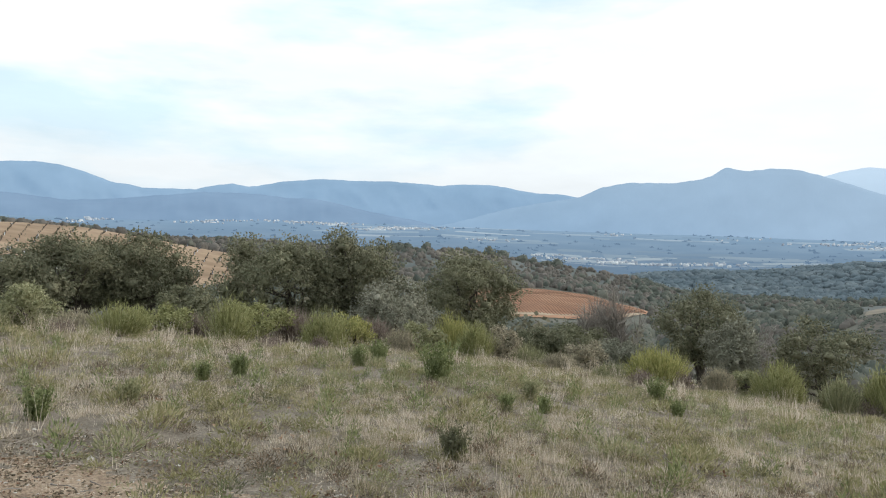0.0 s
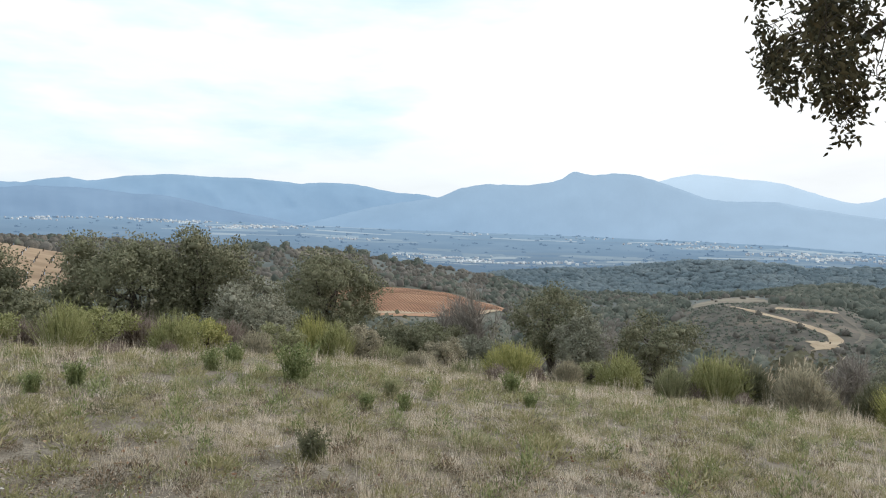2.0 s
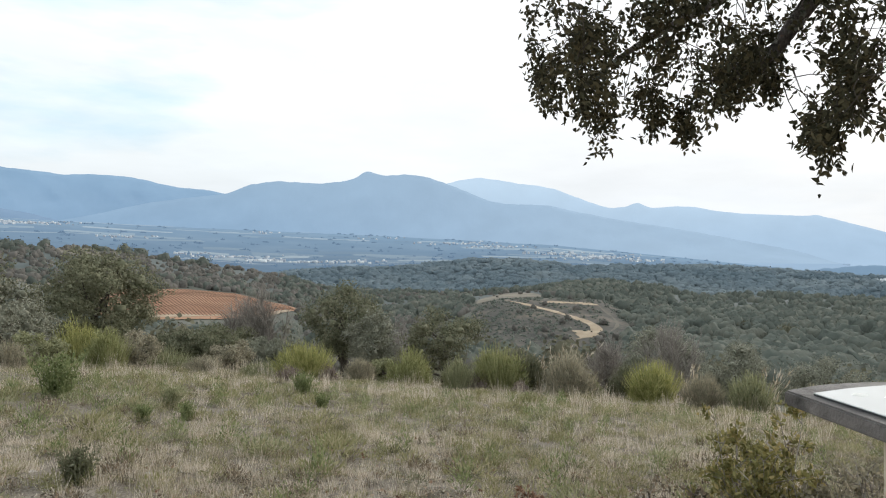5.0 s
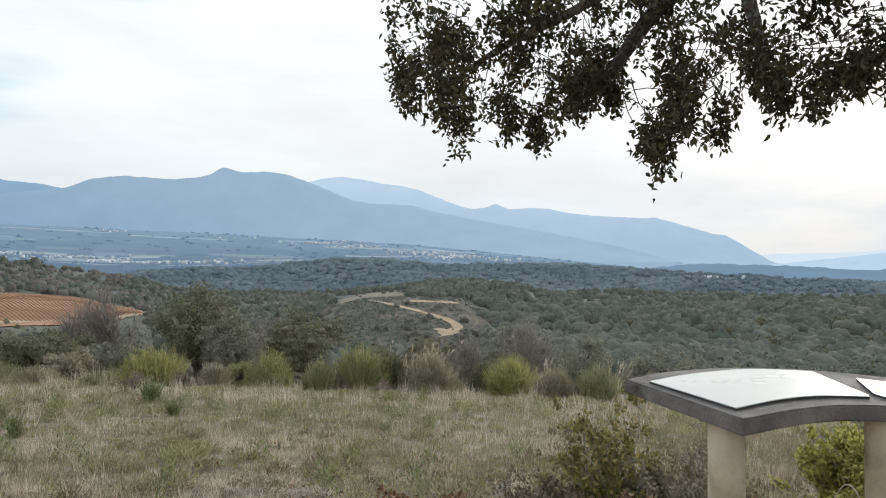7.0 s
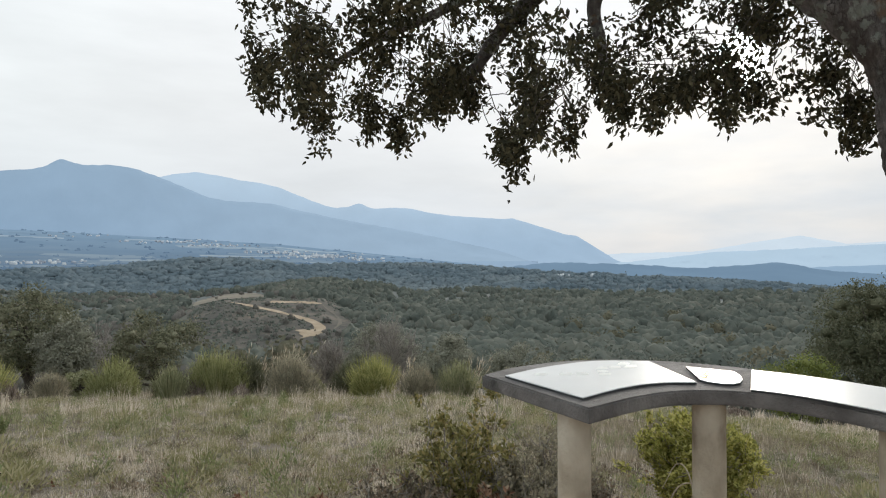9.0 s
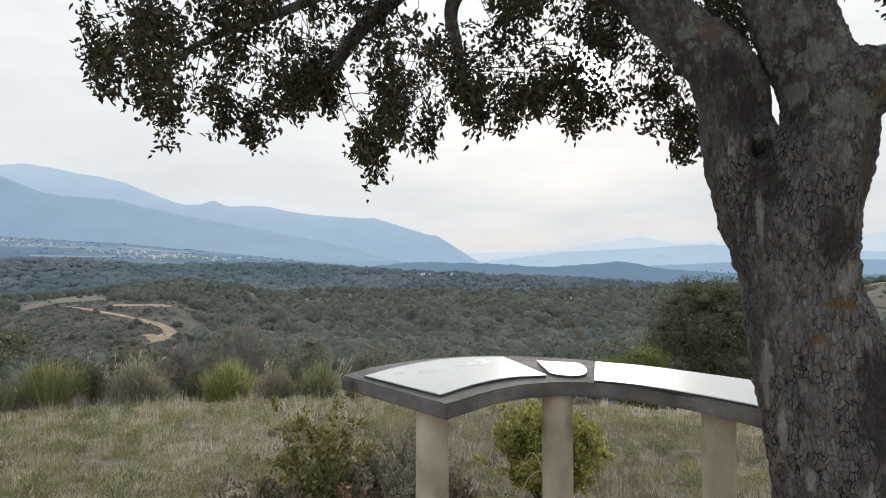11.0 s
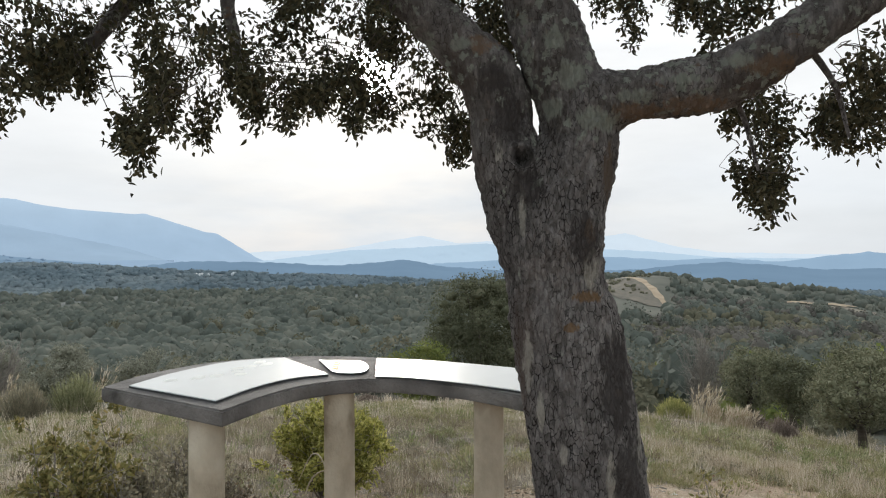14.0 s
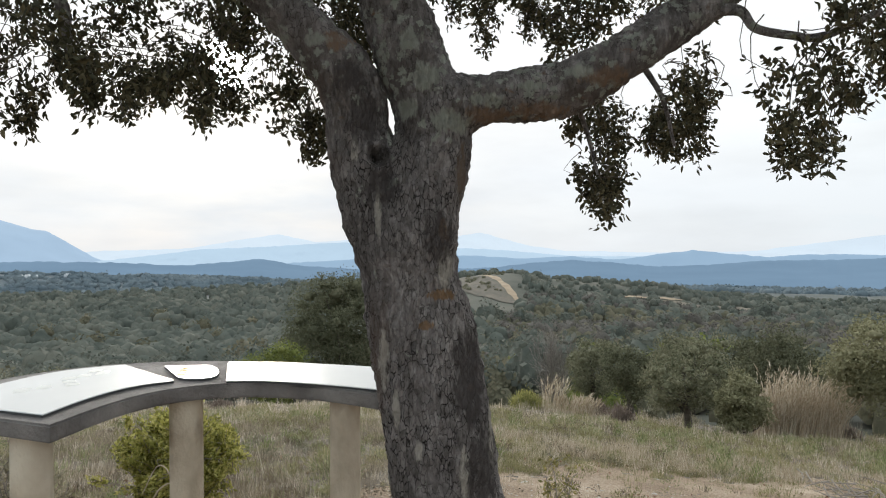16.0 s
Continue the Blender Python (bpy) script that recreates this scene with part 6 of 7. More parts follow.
# ---- woods on the slopes ----
def woods(name, count, az0, az1, r0, r1, size, quads, mat, label, seed, thin=-1.0, avoid=None, leaf=0.13, tall=1.0):
    """Many rounded, lumpy crowns standing on the land."""
    g = np.random.default_rng(seed)
    a = g.uniform(az0, az1, count)
    r = np.sqrt(g.uniform(r0 ** 2, r1 ** 2, count)) if r1 < 300 else np.exp(g.uniform(math.log(r0), math.log(r1), count))
    x, y = r * np.sin(np.radians(a)), r * np.cos(np.radians(a))
    keep = vnoise(x / 28, y / 28, seed) > thin
    if avoid is not None:
        keep &= ~avoid(a, r)
    if r1 < 600:
        for q in TRACK_POINTS:
            keep &= np.min(np.hypot(x[:, None] - q[::3, 0], y[:, None] - q[::3, 1]), axis=1) > size * 0.55 + 3.0
    x, y, r = x[keep], y[keep], r[keep]
    z = ground_z(x, y)
    n = len(x)
    s = size * g.uniform(0.4, 1.45, n) * (1 + 0.25 * vnoise(x / 15, y / 15, 6))
    k = np.repeat(np.arange(n), quads)
    d = unit(g.normal(size=(len(k), 3)))
    d[:, 2] = np.abs(d[:, 2]) * 1.1 - 0.22
    d = unit(d)
    ph = g.uniform(0, 6.28, (n, 3))[k]
    sink = 0.30 if r0 < 100 else 0.16
    lump = 1 + 0.22 * np.sin(d[:, 0] * 4.3 + ph[:, 0]) + 0.18 * np.sin(d[:, 1] * 5.1 + ph[:, 1]) + 0.12 * np.sin(d[:, 2] * 7 + ph[:, 2])
    pos = np.stack([x, y, z + s * sink * tall], 1)[k] + d * (s[k] * 0.46 * g.uniform(0.72, 1.0, len(k)) * lump)[:, None] * np.array([1, 1, tall])
    v, f = leaves(pos, g.normal(size=d.shape), s[k] * leaf, s[k] * leaf * 0.5, g=g, facing=d)
    # a lumpy inner body to each crown
    ring, tiers = (11, 6) if r0 < 200 else (7, 4)
    th, fi = np.meshgrid(np.arange(ring) * 2 * math.pi / ring, np.linspace(-0.35, math.pi / 2, tiers))
    u = np.stack([np.cos(fi) * np.cos(th), np.cos(fi) * np.sin(th), np.sin(fi)], -1).reshape(-1, 3)
    p3 = g.uniform(0, 6.28, (n, 1, 3))
    bulge = (0.44 if r0 > 90 else 0.35) * (1 + 0.2 * np.sin(u[None, :, 0] * 4.3 + p3[..., 0]) + 0.18 * np.sin(u[None, :, 1] * 5.1 + p3[..., 1])) * g.uniform(0.93, 1.05, (n, len(u)))
    dv = np.stack([x, y, z + s * (sink - 0.03) * tall], 1)[:, None] + u[None] * (bulge * s[:, None])[..., None] * np.array([1, 1, tall])
    ii = np.arange(ring * tiers).reshape(tiers, ring)
    jj = np.roll(ii, -1, 1)
    one = np.stack([ii[:-1], jj[:-1], jj[1:], ii[1:]], -1).reshape(-1, 4)
    df = (one[None] + (np.arange(n) * ring * tiers)[:, None, None]).reshape(-1, 4)
    v, f = join([(v, f), (dv.reshape(-1, 3), df)])
    tagged(build(name, v, f, mat, smooth=True), label, "wood", kind="stuff")


WOODS = material("wood_crowns", [(0.09, 0.105, 0.092), (0.148, 0.16, 0.137), (0.215, 0.215, 0.176)], 0.035, 0.95, 0.8, island=0.2, second=0.35, through_light=0.25, spec=0.1, bump_scale=1.3, bump_depth=0.28)
WOODS_LIGHT = material("light_wood_crowns", [(0.10, 0.10, 0.068), (0.165, 0.155, 0.108), (0.245, 0.222, 0.157)], 0.05, 0.95, 0.8, island=0.2, second=0.4, through_light=0.25, spec=0.1, bump_scale=1.3, bump_depth=0.28)
WOODS_GREY = material("bare_wood_crowns", [(0.128, 0.118, 0.105), (0.205, 0.188, 0.168)], 0.06, 0.95, 0.8, island=0.35, through_light=0.2, spec=0.1, bump_scale=1.3, bump_depth=0.28)
# bluer crowns: distance haze painted into the leaf colour
WOODS_FAR = material("hazed_far_crowns", [(0.14, 0.183, 0.212), (0.175, 0.22, 0.247), (0.22, 0.26, 0.278)], 0.012, 0.95, 0.8, island=0.06, through_light=0.25, spec=0.1, bump_scale=1.3, bump_depth=0.28)


def in_fields(a, r):
    return ((a < -15) & (r > 140) & (r < 356)) | ((a > 1) & (a < 17.3) & (r > 165) & (r < 356)) | ((a > 94.4) & (a < 99.8) & (r > 225) & (r < 360))


def near_track(a, r):
    """The scrubby hill with the track, thinly grown."""
    return in_fields(a, r) | ((a > 31.4) & (a < 37.6) & (r > 372) & (r < 520)) | ((a > 31.2) & (a < 44.6) & (r > 185) & (r < 372) & (vnoise(a * 2.1, r / 18, 77) < 0.8))


woods("slope_wood_near", 400, 43, 98, 52, 120, 4.4, 420, WOODS, "cork oak wood on the near slope", 69, -0.8, in_fields, leaf=0.045)
woods("slope_wood", 3000, 43, 98, 105, 430, 4.9, 30, WOODS, "dense low cork oak wood on the slope", 61, -0.8, in_fields, leaf=0.05)
woods("slope_wood_crest", 2800, 36, 98, 300, 660, 5.6, 10, WOODS, "dense low cork oak wood on the slope's crest", 78, -1.0, near_track)
woods("hill_wood", 900, -45, 19, 357, 640, 4.6, 12, WOODS, "dark oaks on the far hillside", 83, -0.1, in_fields)
woods("hill_scrub_grey", 2400, -45, 19, 357, 640, 4.2, 10, WOODS_GREY, "grey-brown scrub on the far hillside", 87, -0.7, in_fields)
woods("slope_wood_west_near", 200, -50, 46, 40, 100, 2.8, 220, WOODS_LIGHT, "oak scrub on the near slope", 60, -0.35, near_track, leaf=0.10)
woods("slope_wood_west", 2400, -50, 46, 95, 430, 3.4, 18, WOODS, "oak scrub on the slope", 62, -0.6, near_track)
woods("slope_wood_south_near", 190, 96, 135, 46, 130, 3.3, 180, WOODS_LIGHT, "oak scrub on the near slope", 70, -0.35, in_fields, leaf=0.10)
woods("slope_wood_south", 1500, 96, 135, 120, 260, 3.0, 20, WOODS_LIGHT, "oak scrub on the slope", 63, -0.7, in_fields, leaf=0.09)
woods("slope_wood_south_far", 2200, 96, 135, 240, 480, 3.6, 8, WOODS, "darker oak scrub along the hill's crest", 71, -0.75, in_fields, leaf=0.09)
woods("bare_wood", 1600, -5, 50, 60, 500, 3.0, 24, WOODS_GREY, "leafless grey scrub in the gully", 64, -0.1, in_fields)
woods("bare_wood_south", 900, 96, 128, 55, 280, 3.3, 40, WOODS_GREY, "leafless grey scrub on the slope", 66, 0.0, in_fields)
woods("gully_wood", 2600, 15.5, 47, 340, 660, 5.0, 10, WOODS, "dusky wood in the gully", 84, -0.25, near_track)
woods("gully_bare_wood", 1500, 15.5, 40, 200, 600, 4.2, 16, WOODS_GREY, "leafless grey wood in the gully", 85, 0.0, near_track)
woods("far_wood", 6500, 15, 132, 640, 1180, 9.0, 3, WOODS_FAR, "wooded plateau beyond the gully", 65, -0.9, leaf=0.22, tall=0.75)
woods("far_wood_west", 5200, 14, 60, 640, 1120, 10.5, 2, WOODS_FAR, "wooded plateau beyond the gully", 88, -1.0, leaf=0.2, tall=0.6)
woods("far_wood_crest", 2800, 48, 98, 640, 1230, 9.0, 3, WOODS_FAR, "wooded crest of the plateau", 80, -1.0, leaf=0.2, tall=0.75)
woods("scattered_oaks", 130, 97, 134, 55, 300, 5.6, 240, WOODS, "larger oaks scattered over the scrub", 74, -1.0, in_fields, leaf=0.085)
woods("scattered_oaks_west", 120, -12, 97, 70, 330, 5.4, 160, WOODS_LIGHT, "larger oaks scattered over the slope", 75, -1.0, near_track, leaf=0.10)
woods("bright_oaks", 26, 98, 120, 38, 110, 4.6, 420, BUSH_LEAF, "brighter green oaks on the near slope", 86, -1.0, in_fields, leaf=0.075)
woods("scattered_bare_trees", 60, 97, 128, 60, 260, 5.0, 240, WOODS_GREY, "leafless grey trees among the scrub", 76, -1.0, in_fields, leaf=0.07)
woods("hill_scrub", 1900, 31.4, 44.6, 225, 372, 1.3, 10, WOODS, "low dark scrub on the track's hill", 67, -0.5)
woods("crest_trees", 46, -6.5, 10, 575, 603, 8.5, 70, WOODS, "row of dark trees on the hilltop", 68, -0.6, lambda a, r: (np.abs(a - 1.5) < 2.2) & (vnoise(a * 3, r * 0, 5) < 0.1))
woods("clearing_scrub", 60, 95.2, 98.5, 285, 358, 1.8, 14, WOODS_LIGHT, "low scrub dotted over the clearing", 79, -0.6)


# ---- fields, tracks and towns in the distance ----
# vine rows: stocks and white stakes
g = np.random.default_rng(19)
stocks, stakes = [], []
for row in range(34):
    base = -47 + row * 0.95
    for r in np.arange(196, 350, 3.6):
        a = base + (r - 196) * 0.011 + g.normal() * 0.025
        if a > -15.7 or g.random() < 0.4:
            continue
        x, y = polar(a, r)
        z = gz(x, y) + 0.2
        h = 0.9 * g.uniform(0.7, 1.15)
        p = np.array([[x, y, z], [x + g.normal() * 0.08, y, z + h * 0.6], [x + g.normal() * 0.3, y + g.normal() * 0.2, z + h]])
        stocks.append(tube_open(p, [0.2, 0.16, 0.1], 4))
        if g.random() < 0.09:
            stakes.append(tube_open(np.array([[x + 0.3, y, z], [x + 0.3, y, z + 1.0]]), [0.09, 0.09], 4))
tagged(build("vine_rows", *join(stocks), OAK_TWIG), "rows of bare winter vine stocks", "vines", kind="stuff")
tagged(build("vine_stakes", *join(stakes), HAZY_WHITE), "white stakes between the vines", "stakes", kind="stuff")
# furrows and young vines on the red field
rows_ = []
for row in range(66):
    pts = []
    for q in np.linspace(0, 1, 24):
        a = -1.5 + row * 0.285 + 3.6 * q
        r = 348 - 122 * q
        if 2.3 < a < 16.8 and r > 226 + max(0, a - 14.6) * 47:
            x, y = polar(a, r)
            pts.append((x, y, gz(x, y) + 0.30))
    if len(pts) > 3:
        rows_.append(tube_open(np.array(pts), 0.2, 4))
tagged(build("furrows", *join(rows_), FURROW), "ploughed ridges of red-brown soil", "furrows", kind="stuff")


def town(name, label, spots, seed, r0=1250, r1=4300):
    """Pale houses with low roofs, strewn over the valley floor; spots: bearing, rise, spread in each, how many."""
    g = np.random.default_rng(seed)
    vs = []
    for az, el, sa, se, n in spots:
        for _ in range(n):
            a, e = az + g.normal() * sa, el + g.normal() * se
            r = land_at(a, e, r0, r1)
            x, y = polar(a, r)
            z = gz(x, y) - 1
            w, d, h, t = g.uniform(3, 7), g.uniform(3, 5), g.uniform(3, 5), g.uniform(0, math.pi)
            if r0 < 1000:
                w, d, h = w * 0.6, d * 0.6, h * 0.6
            elif g.random() < 0.12:
                w *= 2.6
            c, s = math.cos(t), math.sin(t)
            box = [(-w, -d, 0), (w, -d, 0), (w, d, 0), (-w, d, 0), (-w, -d, h), (w, -d, h), (w, d, h), (-w, d, h), (-w, 0, h + 2.5), (w, 0, h + 2.5)]
            vs.append(np.array([(x + (c * p - s * q) * 0.6, y + (s * p + c * q) * 0.6, z + o) for p, q, o in box]))
    v = np.concatenate(vs)
    i = (np.arange(len(vs)) * 10)[:, None]
    f = np.concatenate([i + np.array([q]) for q in ((0, 1, 5, 4), (2, 3, 7, 6), (1, 2, 6, 5), (3, 0, 4, 7), (4, 5, 9, 8), (6, 7, 8, 9), (5, 6, 9, 9), (7, 4, 8, 8))])
    tri = np.concatenate([f[:, [0, 1, 2]], f[: len(vs) * 6, [0, 2, 3]]])
    tagged(build(name, v, tri, TOWN_WALL), label, "town", kind="stuff")


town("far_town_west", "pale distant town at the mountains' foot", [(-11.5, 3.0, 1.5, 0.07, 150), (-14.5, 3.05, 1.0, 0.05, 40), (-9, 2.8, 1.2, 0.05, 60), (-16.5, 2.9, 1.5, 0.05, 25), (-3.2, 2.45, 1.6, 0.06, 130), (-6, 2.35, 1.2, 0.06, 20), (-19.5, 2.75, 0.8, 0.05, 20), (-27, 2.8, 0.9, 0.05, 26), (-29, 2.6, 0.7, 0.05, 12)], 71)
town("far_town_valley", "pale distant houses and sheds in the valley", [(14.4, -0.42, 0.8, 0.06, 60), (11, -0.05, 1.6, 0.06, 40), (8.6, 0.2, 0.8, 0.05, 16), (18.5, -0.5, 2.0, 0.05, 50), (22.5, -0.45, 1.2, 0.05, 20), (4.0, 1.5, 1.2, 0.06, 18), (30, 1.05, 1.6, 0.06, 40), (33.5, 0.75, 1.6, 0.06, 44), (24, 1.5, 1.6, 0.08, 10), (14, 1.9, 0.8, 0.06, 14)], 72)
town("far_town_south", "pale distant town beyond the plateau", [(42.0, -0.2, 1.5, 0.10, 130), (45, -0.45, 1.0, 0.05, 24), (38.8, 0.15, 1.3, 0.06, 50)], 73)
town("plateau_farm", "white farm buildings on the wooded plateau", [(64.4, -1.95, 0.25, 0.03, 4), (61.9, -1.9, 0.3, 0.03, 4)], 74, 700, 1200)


def strips(name, label, count, az0, az1, r0, r1, mat, seed):
    """Long pale fields lying across the valley floor."""
    g = np.random.default_rng(seed)
    vs = []
    for _ in range(count):
        a, r = g.uniform(az0, az1), g.uniform(r0, r1)
        x, y = polar(a, r)
        w, d = g.uniform(40, 170), g.uniform(12, 40)
        t = radians(-a) + g.normal() * 0.15
        c, s = math.cos(t), math.sin(t)
        n = 6
        u, q = np.meshgrid(np.linspace(-w, w, n), np.linspace(-d, d, 4))
        px_, py_ = x + c * u - s * q, y + s * u + c * q
        vs.append(np.stack([px_.ravel(), py_.ravel(), ground_z(px_.ravel(), py_.ravel()) + 1.5], 1))
    i = np.arange(24).reshape(4, 6)
    one = np.stack([i[:-1, :-1], i[:-1, 1:], i[1:, 1:], i[1:, :-1]], -1).reshape(-1, 4)
    f = np.concatenate([one + 24 * q for q in range(count)])
    tagged(build(name, np.concatenate(vs), f, mat, smooth=True), label, "fields", kind="stuff")


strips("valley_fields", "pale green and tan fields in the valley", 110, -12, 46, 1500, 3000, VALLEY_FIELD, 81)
# hedges and copses get their haze from an even blue emission
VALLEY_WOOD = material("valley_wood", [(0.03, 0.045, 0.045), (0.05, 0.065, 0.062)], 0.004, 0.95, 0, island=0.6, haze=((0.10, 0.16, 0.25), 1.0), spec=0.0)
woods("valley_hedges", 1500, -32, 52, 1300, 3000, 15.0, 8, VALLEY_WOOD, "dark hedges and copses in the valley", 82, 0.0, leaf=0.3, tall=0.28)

# ---- plumes, reeds and bare trees ----
def plume_grass(name, az, r, W, H, n, label, seed, plumes=0.5):
    g = np.random.default_rng(seed)
    x, y = polar(az, r)
    e = empty(name, x, y, gz(x, y), label, "grass clump", "reed clumps")
    a, q = g.uniform(0, 2 * math.pi, n), np.sqrt(g.uniform(0, 1, n))
    foot = np.stack([np.cos(a) * q * W / 2, np.sin(a) * q * W / 2, np.full(n, -0.05)], 1)
    foot[:, 2] += ground_z(x + foot[:, 0], y + foot[:, 1]) - gz(x, y)
    hh = H * g.uniform(0.35, 1.0, n) * (1 + 0.22 * vnoise(foot[:, 0] * 3 + seed, foot[:, 1] * 3, seed))
    lean = np.array([0.03, -0.2, 0]) + g.normal(size=(n, 3)) * np.array([0.17, 0.17, 0]) + foot * np.array([0.12, 0.12, 0])
    v1, f1 = blades(foot, lean, hh, 0.003 + 0.00022 * r, g)
    k = np.repeat(np.arange(n), 6)[: int(6 * n * plumes)]
    t = g.uniform(0.75, 1.0, len(k))
    pos = foot[k] + np.array([0, 0, 0.95]) * (hh[k] * t)[:, None] + lean[k] * (hh[k] * t ** 1.6)[:, None]
    v2, f2 = leaves(pos, lean[k] + np.array([0, 0, 0.7]) + g.normal(size=(len(k), 3)) * 0.15, 0.19 * g.uniform(0.5, 1.3, len(k)), 0.007 + 0.0003 * r, g=g)
    build("foliage", *join([(v1, f1), (v2, f2)]), REED, e)


plume_grass("reed_clump", 121.0, 22.5, 2.3, 2.0, 1100, "tall clump of straw-coloured plumed reeds", 501)
plume_grass("reed_clump", 119.2, 22.0, 1.4, 1.4, 420, "clump of straw-coloured plumed reeds", 502)
plume_grass("reed_clump", 102.3, 22.5, 0.7, 1.2, 90, "clump of pale plumed grass", 503)
plume_grass("reed_clump", 104.4, 22.8, 1.3, 0.6, 260, "low clump of pale plumed grass", 504)
for i, (az, h) in enumerate([(35.6, 1.5), (38.9, 1.7), (38.1, 1.3), (39.3, 1.4), (36.9, 1.1), (33.2, 1.0), (54.6, 1.2), (48.6, 1.0)]):
    plume_grass("seed_stalks", az, 22.5, 0.25, h + 0.35, 14, "tall pale seed stalks above the broom", 520 + i, 1.0)


def bare_tree(name, az, r, top_el, width_deg, label, seed, stems=16, mat=TWIG):
    """A leafless tree: forked stems ending in a haze of fine twigs."""
    g = np.random.default_rng(seed)
    x, y = polar(az, r)
    z = gz(x, y)
    H, W = EYE + r * math.tan(radians(top_el)) - z, 2 * r * math.tan(radians(width_deg / 2))
    e = empty(name, x, y, z, label, "tree", "leafless trees")
    fine_p, fine_d = [], []
    for s in range(stems):
        a, q = g.uniform(0, 2 * math.pi), g.uniform(0.1, 1.0)
        end = np.array([math.cos(a) * q * W / 2, math.sin(a) * q * W / 2, H * g.uniform(0.7, 1.0) * (1 - 0.2 * q)])
        p = smooth_path([[end[0] * 0.08, end[1] * 0.08, -0.1], end * [0.4, 0.4, 0.45] + g.normal(size=3) * 0.06 * W, end], 10)
        build("limb", *tube_open(p, np.linspace(0.05, 0.012, 10), 5), mat, e, smooth=True)
        m = 90
        t = g.integers(3, 10, m)
        fine_p.append(p[t] + g.normal(size=(m, 3)) * 0.03)
        fine_d.append(unit(end)[None] + g.normal(size=(m, 3)) * 0.6 + [0, 0, 0.3])
    pos, d = np.concatenate(fine_p), unit(np.concatenate(fine_d))
    L = H * g.uniform(0.08, 0.26, len(pos))
    build("twig", *join([leaves(pos, d, L, 0.012, g=g), leaves(pos + d * L[:, None] * 0.6, d + g.normal(size=d.shape) * 0.5, L * 0.6, 0.009, g=g)]), mat, e)["kind"] = "stuff"


bare_tree("bare_tree", 14.6, 28, -3.0, 4.0, "leafless grey tree beside the oak", 601)
bare_tree("bare_tree", 12.6, 30, -3.6, 3.0, "leafless grey tree beside the oak", 602)
bare_tree("bare_tree", 42.6, 25, -7.2, 4.0, "leafless grey thicket above the broom", 603, 22)
bare_tree("bare_tree", 47.6, 34, -5.6, 5.0, "leafless brown-grey tree above the broom", 604, 20)
bare_tree("bare_tree", 25.3, 40, -5.6, 3.0, "leafless pale tree in the gully", 605)
bare_tree("bare_tree", 102.5, 40, -7.0, 3.6, "leafless grey tree on the slope", 606)
bare_tree("bare_tree", -15.5, 20, -4.6, 2.6, "leafless brown thicket in the scrub", 607, 18)

# ---- litter on the ground ----
def strew(name, count, az0, az1, r0, r1, mat, label, size, seed, only_bare=False, flatness=0.5):
    """Small stones with uneven sides."""
    g = np.random.default_rng(seed)
    a, r = g.uniform(az0, az1, count * 3), np.sqrt(g.uniform(r0 ** 2, r1 ** 2, count * 3))
    x, y = r * np.sin(np.radians(a)), r * np.cos(np.radians(a))
    if only_bare:
        sel = bareness(x, y) > -0.1
        x, y = x[sel], y[sel]
    x, y = x[:count], y[:count]
    z = ground_z(x, y)
    base = np.array([(1, 0, 0), (0.4, 0.9, 0), (-0.7, 0.75, 0), (-1, -0.2, 0), (-0.2, -1, 0), (0.75, -0.6, 0), (0.1, 0.1, 1)], float)
    s = size * g.uniform(0.4, 1.6, len(x))[:, None, None]
    v = base[None] * s * np.array([1, 1, flatness]) * g.uniform(0.7, 1.3, (len(x), 7, 3)) + np.stack([x, y, z - size * 0.1], 1)[:, None]
    f = np.concatenate([(np.arange(len(x)) * 7)[:, None] + np.array([[q, (q + 1) % 6, 6]]) for q in range(6)])
    tagged(build(name, v.reshape(-1, 3), f, mat), label, "stones", kind="stuff")


strew("pebbles", 1500, -40, 130, 3.2, 8.0, STONE, "small pale stones on bare dirt", 0.012, 91, True)
strew("stones", 120, -40, 130, 3.2, 9.0, STONE, "scattered pale stones in the dirt", 0.03, 92, False)
g = np.random.default_rng(93)
n = 2600
a, r = g.uniform(-38, 130, n), np.sqrt(g.uniform(3.2 ** 2, 9.5 ** 2, n))
x, y = r * np.sin(np.radians(a)), r * np.cos(np.radians(a))
sel = vnoise(x * 1.4, y * 1.4, 95) > 0.05
x, y = x[sel], y[sel]
pos = np.stack([x, y, ground_z(x, y) + g.uniform(0.01, 0.05, len(x))], 1)
tagged(build("fallen_leaves", *leaves(pos, g.normal(size=pos.shape) * [1, 1, 0.25], g.uniform(0.03, 0.06, len(x)), 0.014, 0.4, g), DEAD_LEAF), "curled brown fallen leaves in the grass", "leaves", kind="stuff")


def litter(name, count, mat, label, seed, long_, wide_):
    """Crumbled leaves, bark and stalks lying flat on thin ground."""
    g = np.random.default_rng(seed)
    a, r = g.uniform(-39, 130, count), g.uniform(3.1, 7.2, count)
    x, y = r * np.sin(np.radians(a)), r * np.cos(np.radians(a))
    sel = (np.abs(bareness(x, y) + 0.1) < 1.1) & (vnoise(x * 2.2, y * 2.2, seed) + 0.5 * vnoise(x * 7, y * 7, seed + 1) > g.uniform(-0.2, 0.5, count))
    x, y = x[sel], y[sel]
    pos = np.stack([x, y, ground_z(x, y) + g.uniform(0.006, 0.018, len(x))], 1)
    tagged(build(name, *leaves(pos, g.normal(size=pos.shape) * [1, 1, 0.3], long_ * g.uniform(0.5, 1.5, len(x)), wide_, 0.4, g), mat), label, "litter", kind="stuff")


litter("brown_litter", 80000, WEED, "crumbled brown leaves and bark on the soil", 171, 0.028, 0.008)
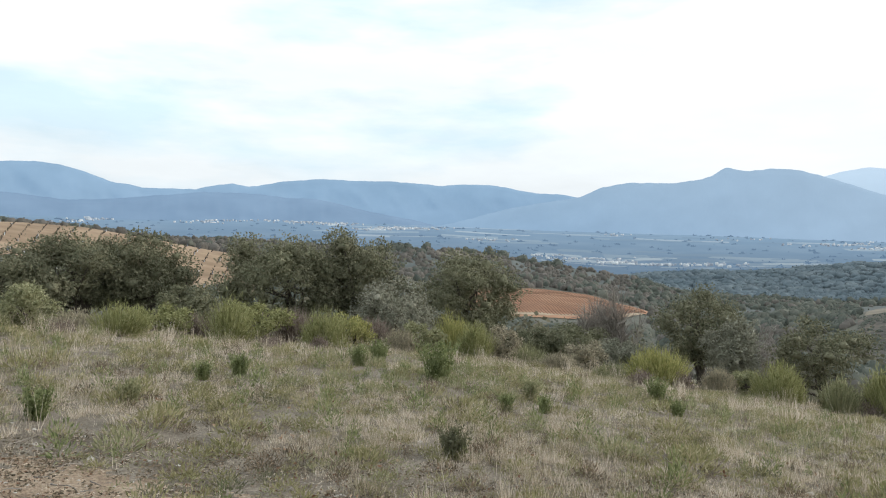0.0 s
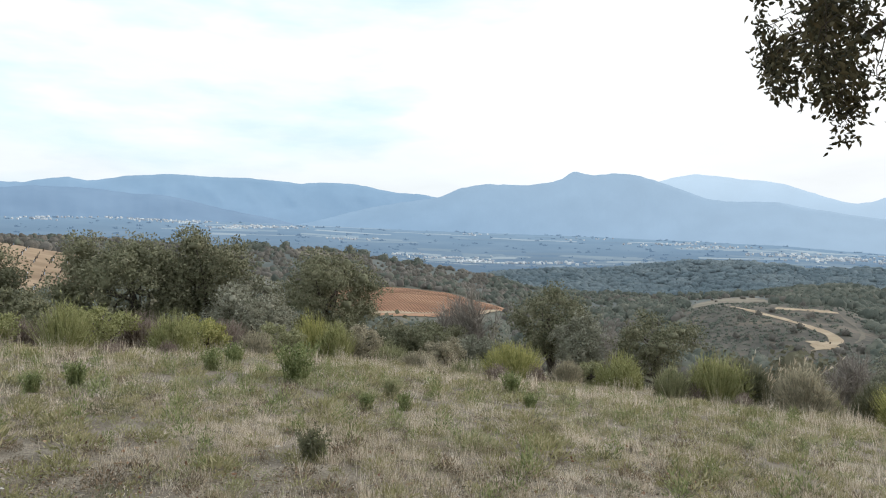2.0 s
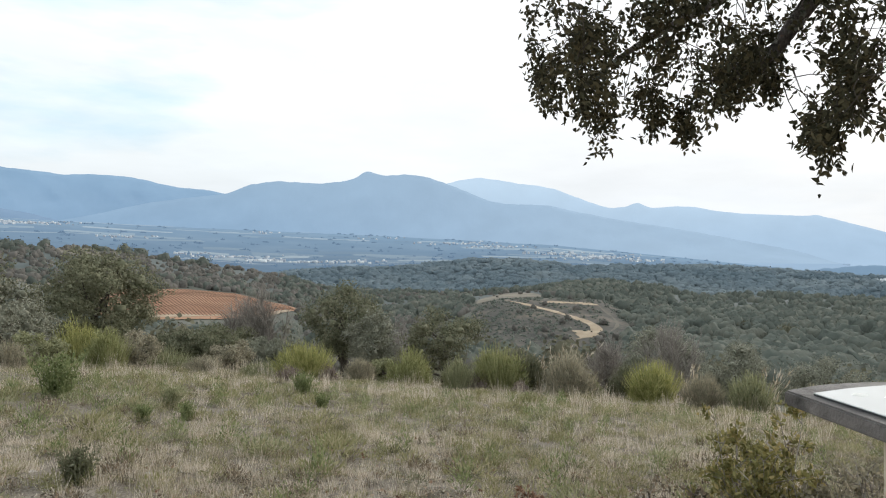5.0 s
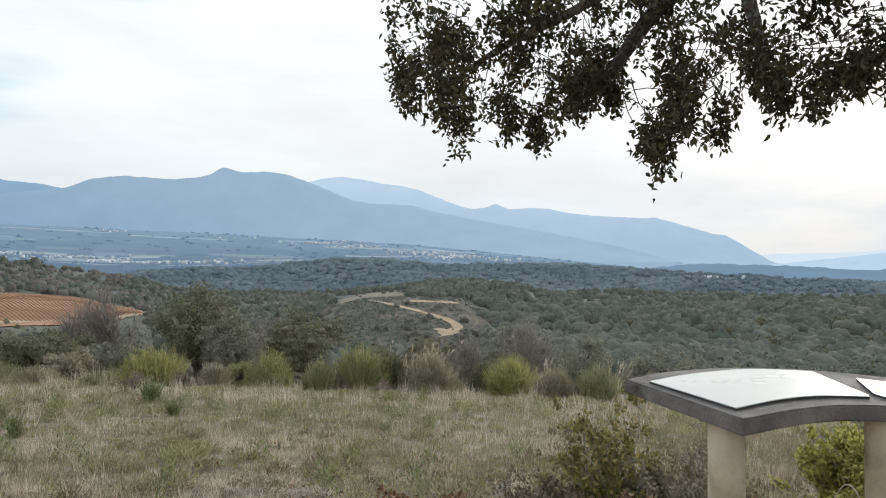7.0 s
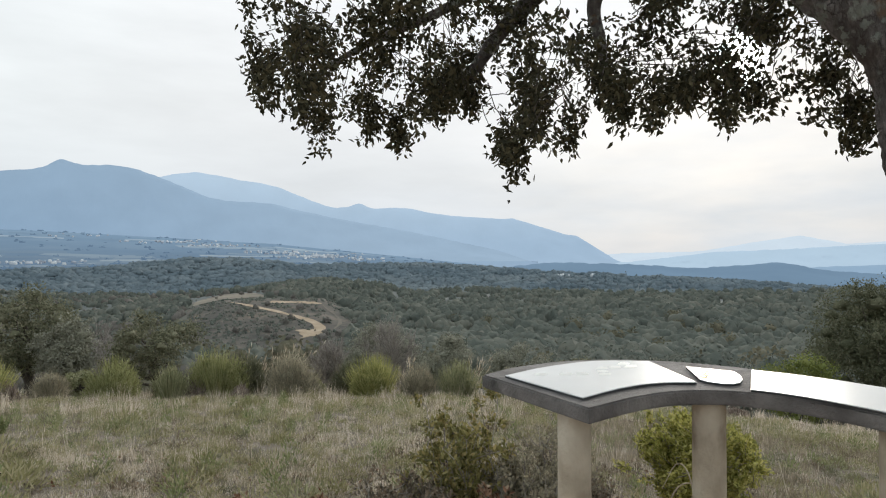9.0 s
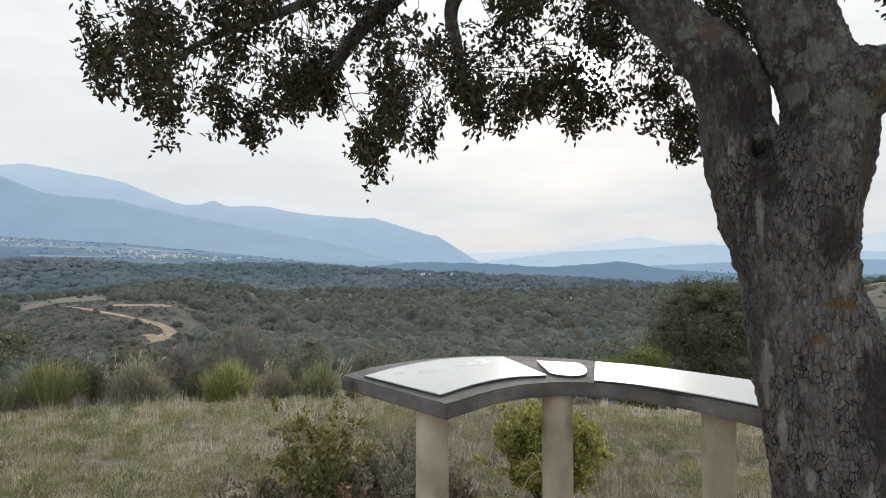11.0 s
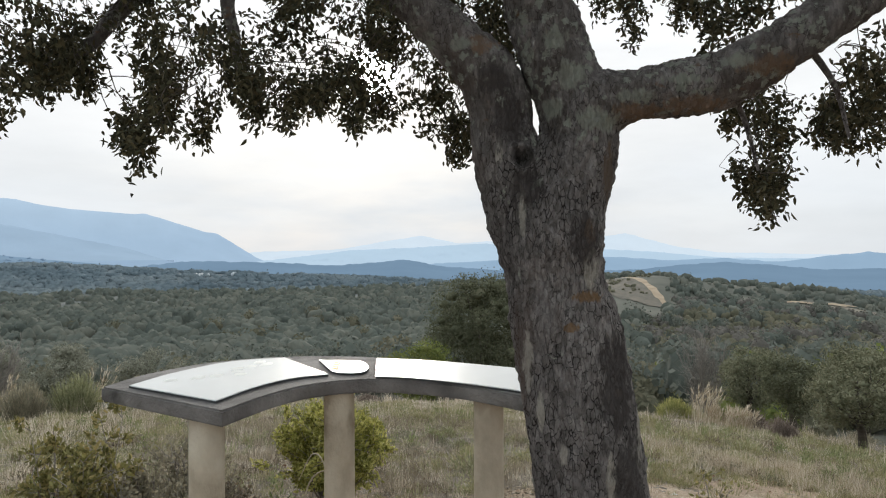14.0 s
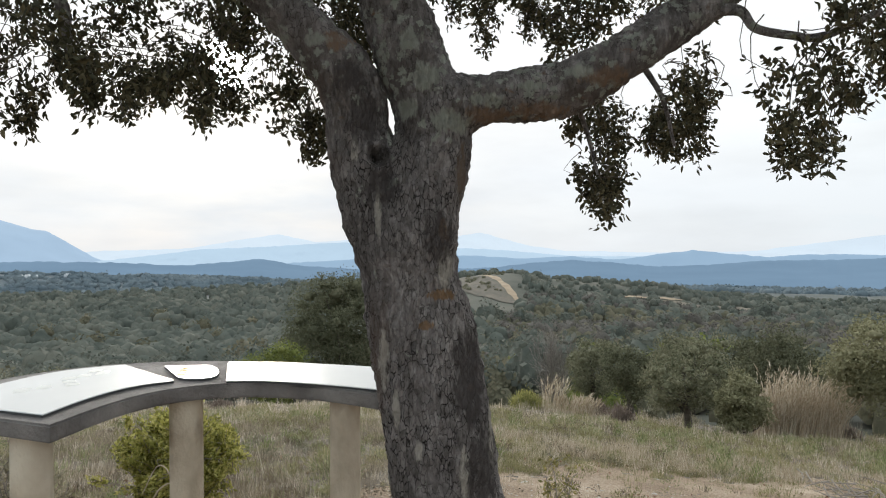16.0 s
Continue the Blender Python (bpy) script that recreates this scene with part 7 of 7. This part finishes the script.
litter("pale_litter", 30000, STRAW, "short broken straw on the soil", 172, 0.035, 0.003)
litter("russet_litter", 14000, DEAD_LEAF, "curled russet leaves on the soil", 173, 0.024, 0.008)
sticks = []
for _ in range(520):
    a, r = g.uniform(-38, 130), g.uniform(3.2, 8)
    x, y = polar(a, r)
    t, L = g.uniform(0, 2 * math.pi), 0.07 + 0.33 * g.uniform() ** 2.5
    p = np.array([[x + math.cos(t) * L * s + g.normal() * 0.02, y + math.sin(t) * L * s + g.normal() * 0.02, 0] for s in (0, 0.3, 0.6, 1.0)])
    p[:, 2] = ground_z(p[:, 0], p[:, 1]) + np.array([0.005, 0.015, 0.02, 0.01]) * g.uniform(0.5, 1.6)
    sticks.append(tube_open(smooth_path(p, 6), np.linspace(0.0055, 0.002, 6) * g.uniform(0.5, 1.2), 4))
tagged(build("dead_sticks", *join(sticks), TWIG), "dead sticks and twigs on the ground", "sticks", kind="stuff")
leafy_bush("oak_sapling", 102.3, 5.4, 0.4, 0.66, SHRUB_LEAF, "small yellow-green oak sapling in dirt", 406, stems=6, per=40)
leafy_bush("oak_sapling", 107.5, 5.9, 0.3, 0.2, SPRIG, "small green seedling in the dirt", 407, stems=6, per=40)
leafy_bush("dead_bush", 41.0, 5.2, 0.5, 0.22, DEAD_LEAF, "low bush of curled red-brown leaves", 408, stems=14)

# a pile of cut brushwood, and two dead stems arching out of the bush behind the table
g = np.random.default_rng(97)
px0, py0 = polar(124.5, 8.4)
pile = empty("brushwood_pile", px0, py0, gz(px0, py0), "low pile of grey cut brushwood", "brushwood")
for _ in range(60):
    t, L = g.uniform(0, math.pi), g.uniform(0.3, 0.7)
    c = np.array([g.normal() * 0.3, g.normal() * 0.16, abs(g.normal()) * 0.07 + 0.02])
    d = np.array([math.cos(t) * 1.0, math.sin(t) * 0.6, g.normal() * 0.12])
    p = np.array([c - d * L / 2, c + g.normal(size=3) * 0.03, c + d * L / 2])
    p[:, 2] = np.maximum(p[:, 2], -0.01)
    build("stick", *tube_open(smooth_path(p, 6), np.linspace(0.009, 0.003, 6), 5), TWIG, pile)
for az, r, reach, h in ((69.5, 5.7, -0.45, 0.42), (72.5, 5.6, 0.3, 0.55)):
    bx, by = polar(az, r)
    stem = empty("dead_weed", bx, by, gz(bx, by), "pale dead weed arching over the grass", "weed")
    p = np.array([[0, 0, -0.03], [0, reach * 0.25, h * 0.8], [0, reach * 0.6, h], [0, reach, h * 0.6]])
    build("stalk", *tube_open(smooth_path(p, 14), np.linspace(0.008, 0.003, 14), 6), REED, stem)
# a bleached stick on the bare ground
sx, sy = polar(-9.0, 5.0)
bleached = empty("dead_stick", sx, sy, gz(sx, sy), "short bleached stick lying on the ground", "stick")
build("stick", *tube_open(smooth_path(np.array([[-0.07, -0.02, 0.015], [-0.01, 0.01, 0.035], [0.05, 0.04, 0.05], [0.085, 0.05, 0.04]]), 9), np.linspace(0.014, 0.007, 9), 6), STONE, bleached, smooth=True)
build("twig", *tube_open(smooth_path(np.array([[-0.01, 0.01, 0.035], [0.0, -0.03, 0.05], [0.03, -0.05, 0.05]]), 5), np.linspace(0.007, 0.004, 5), 5), STONE, bleached, smooth=True)
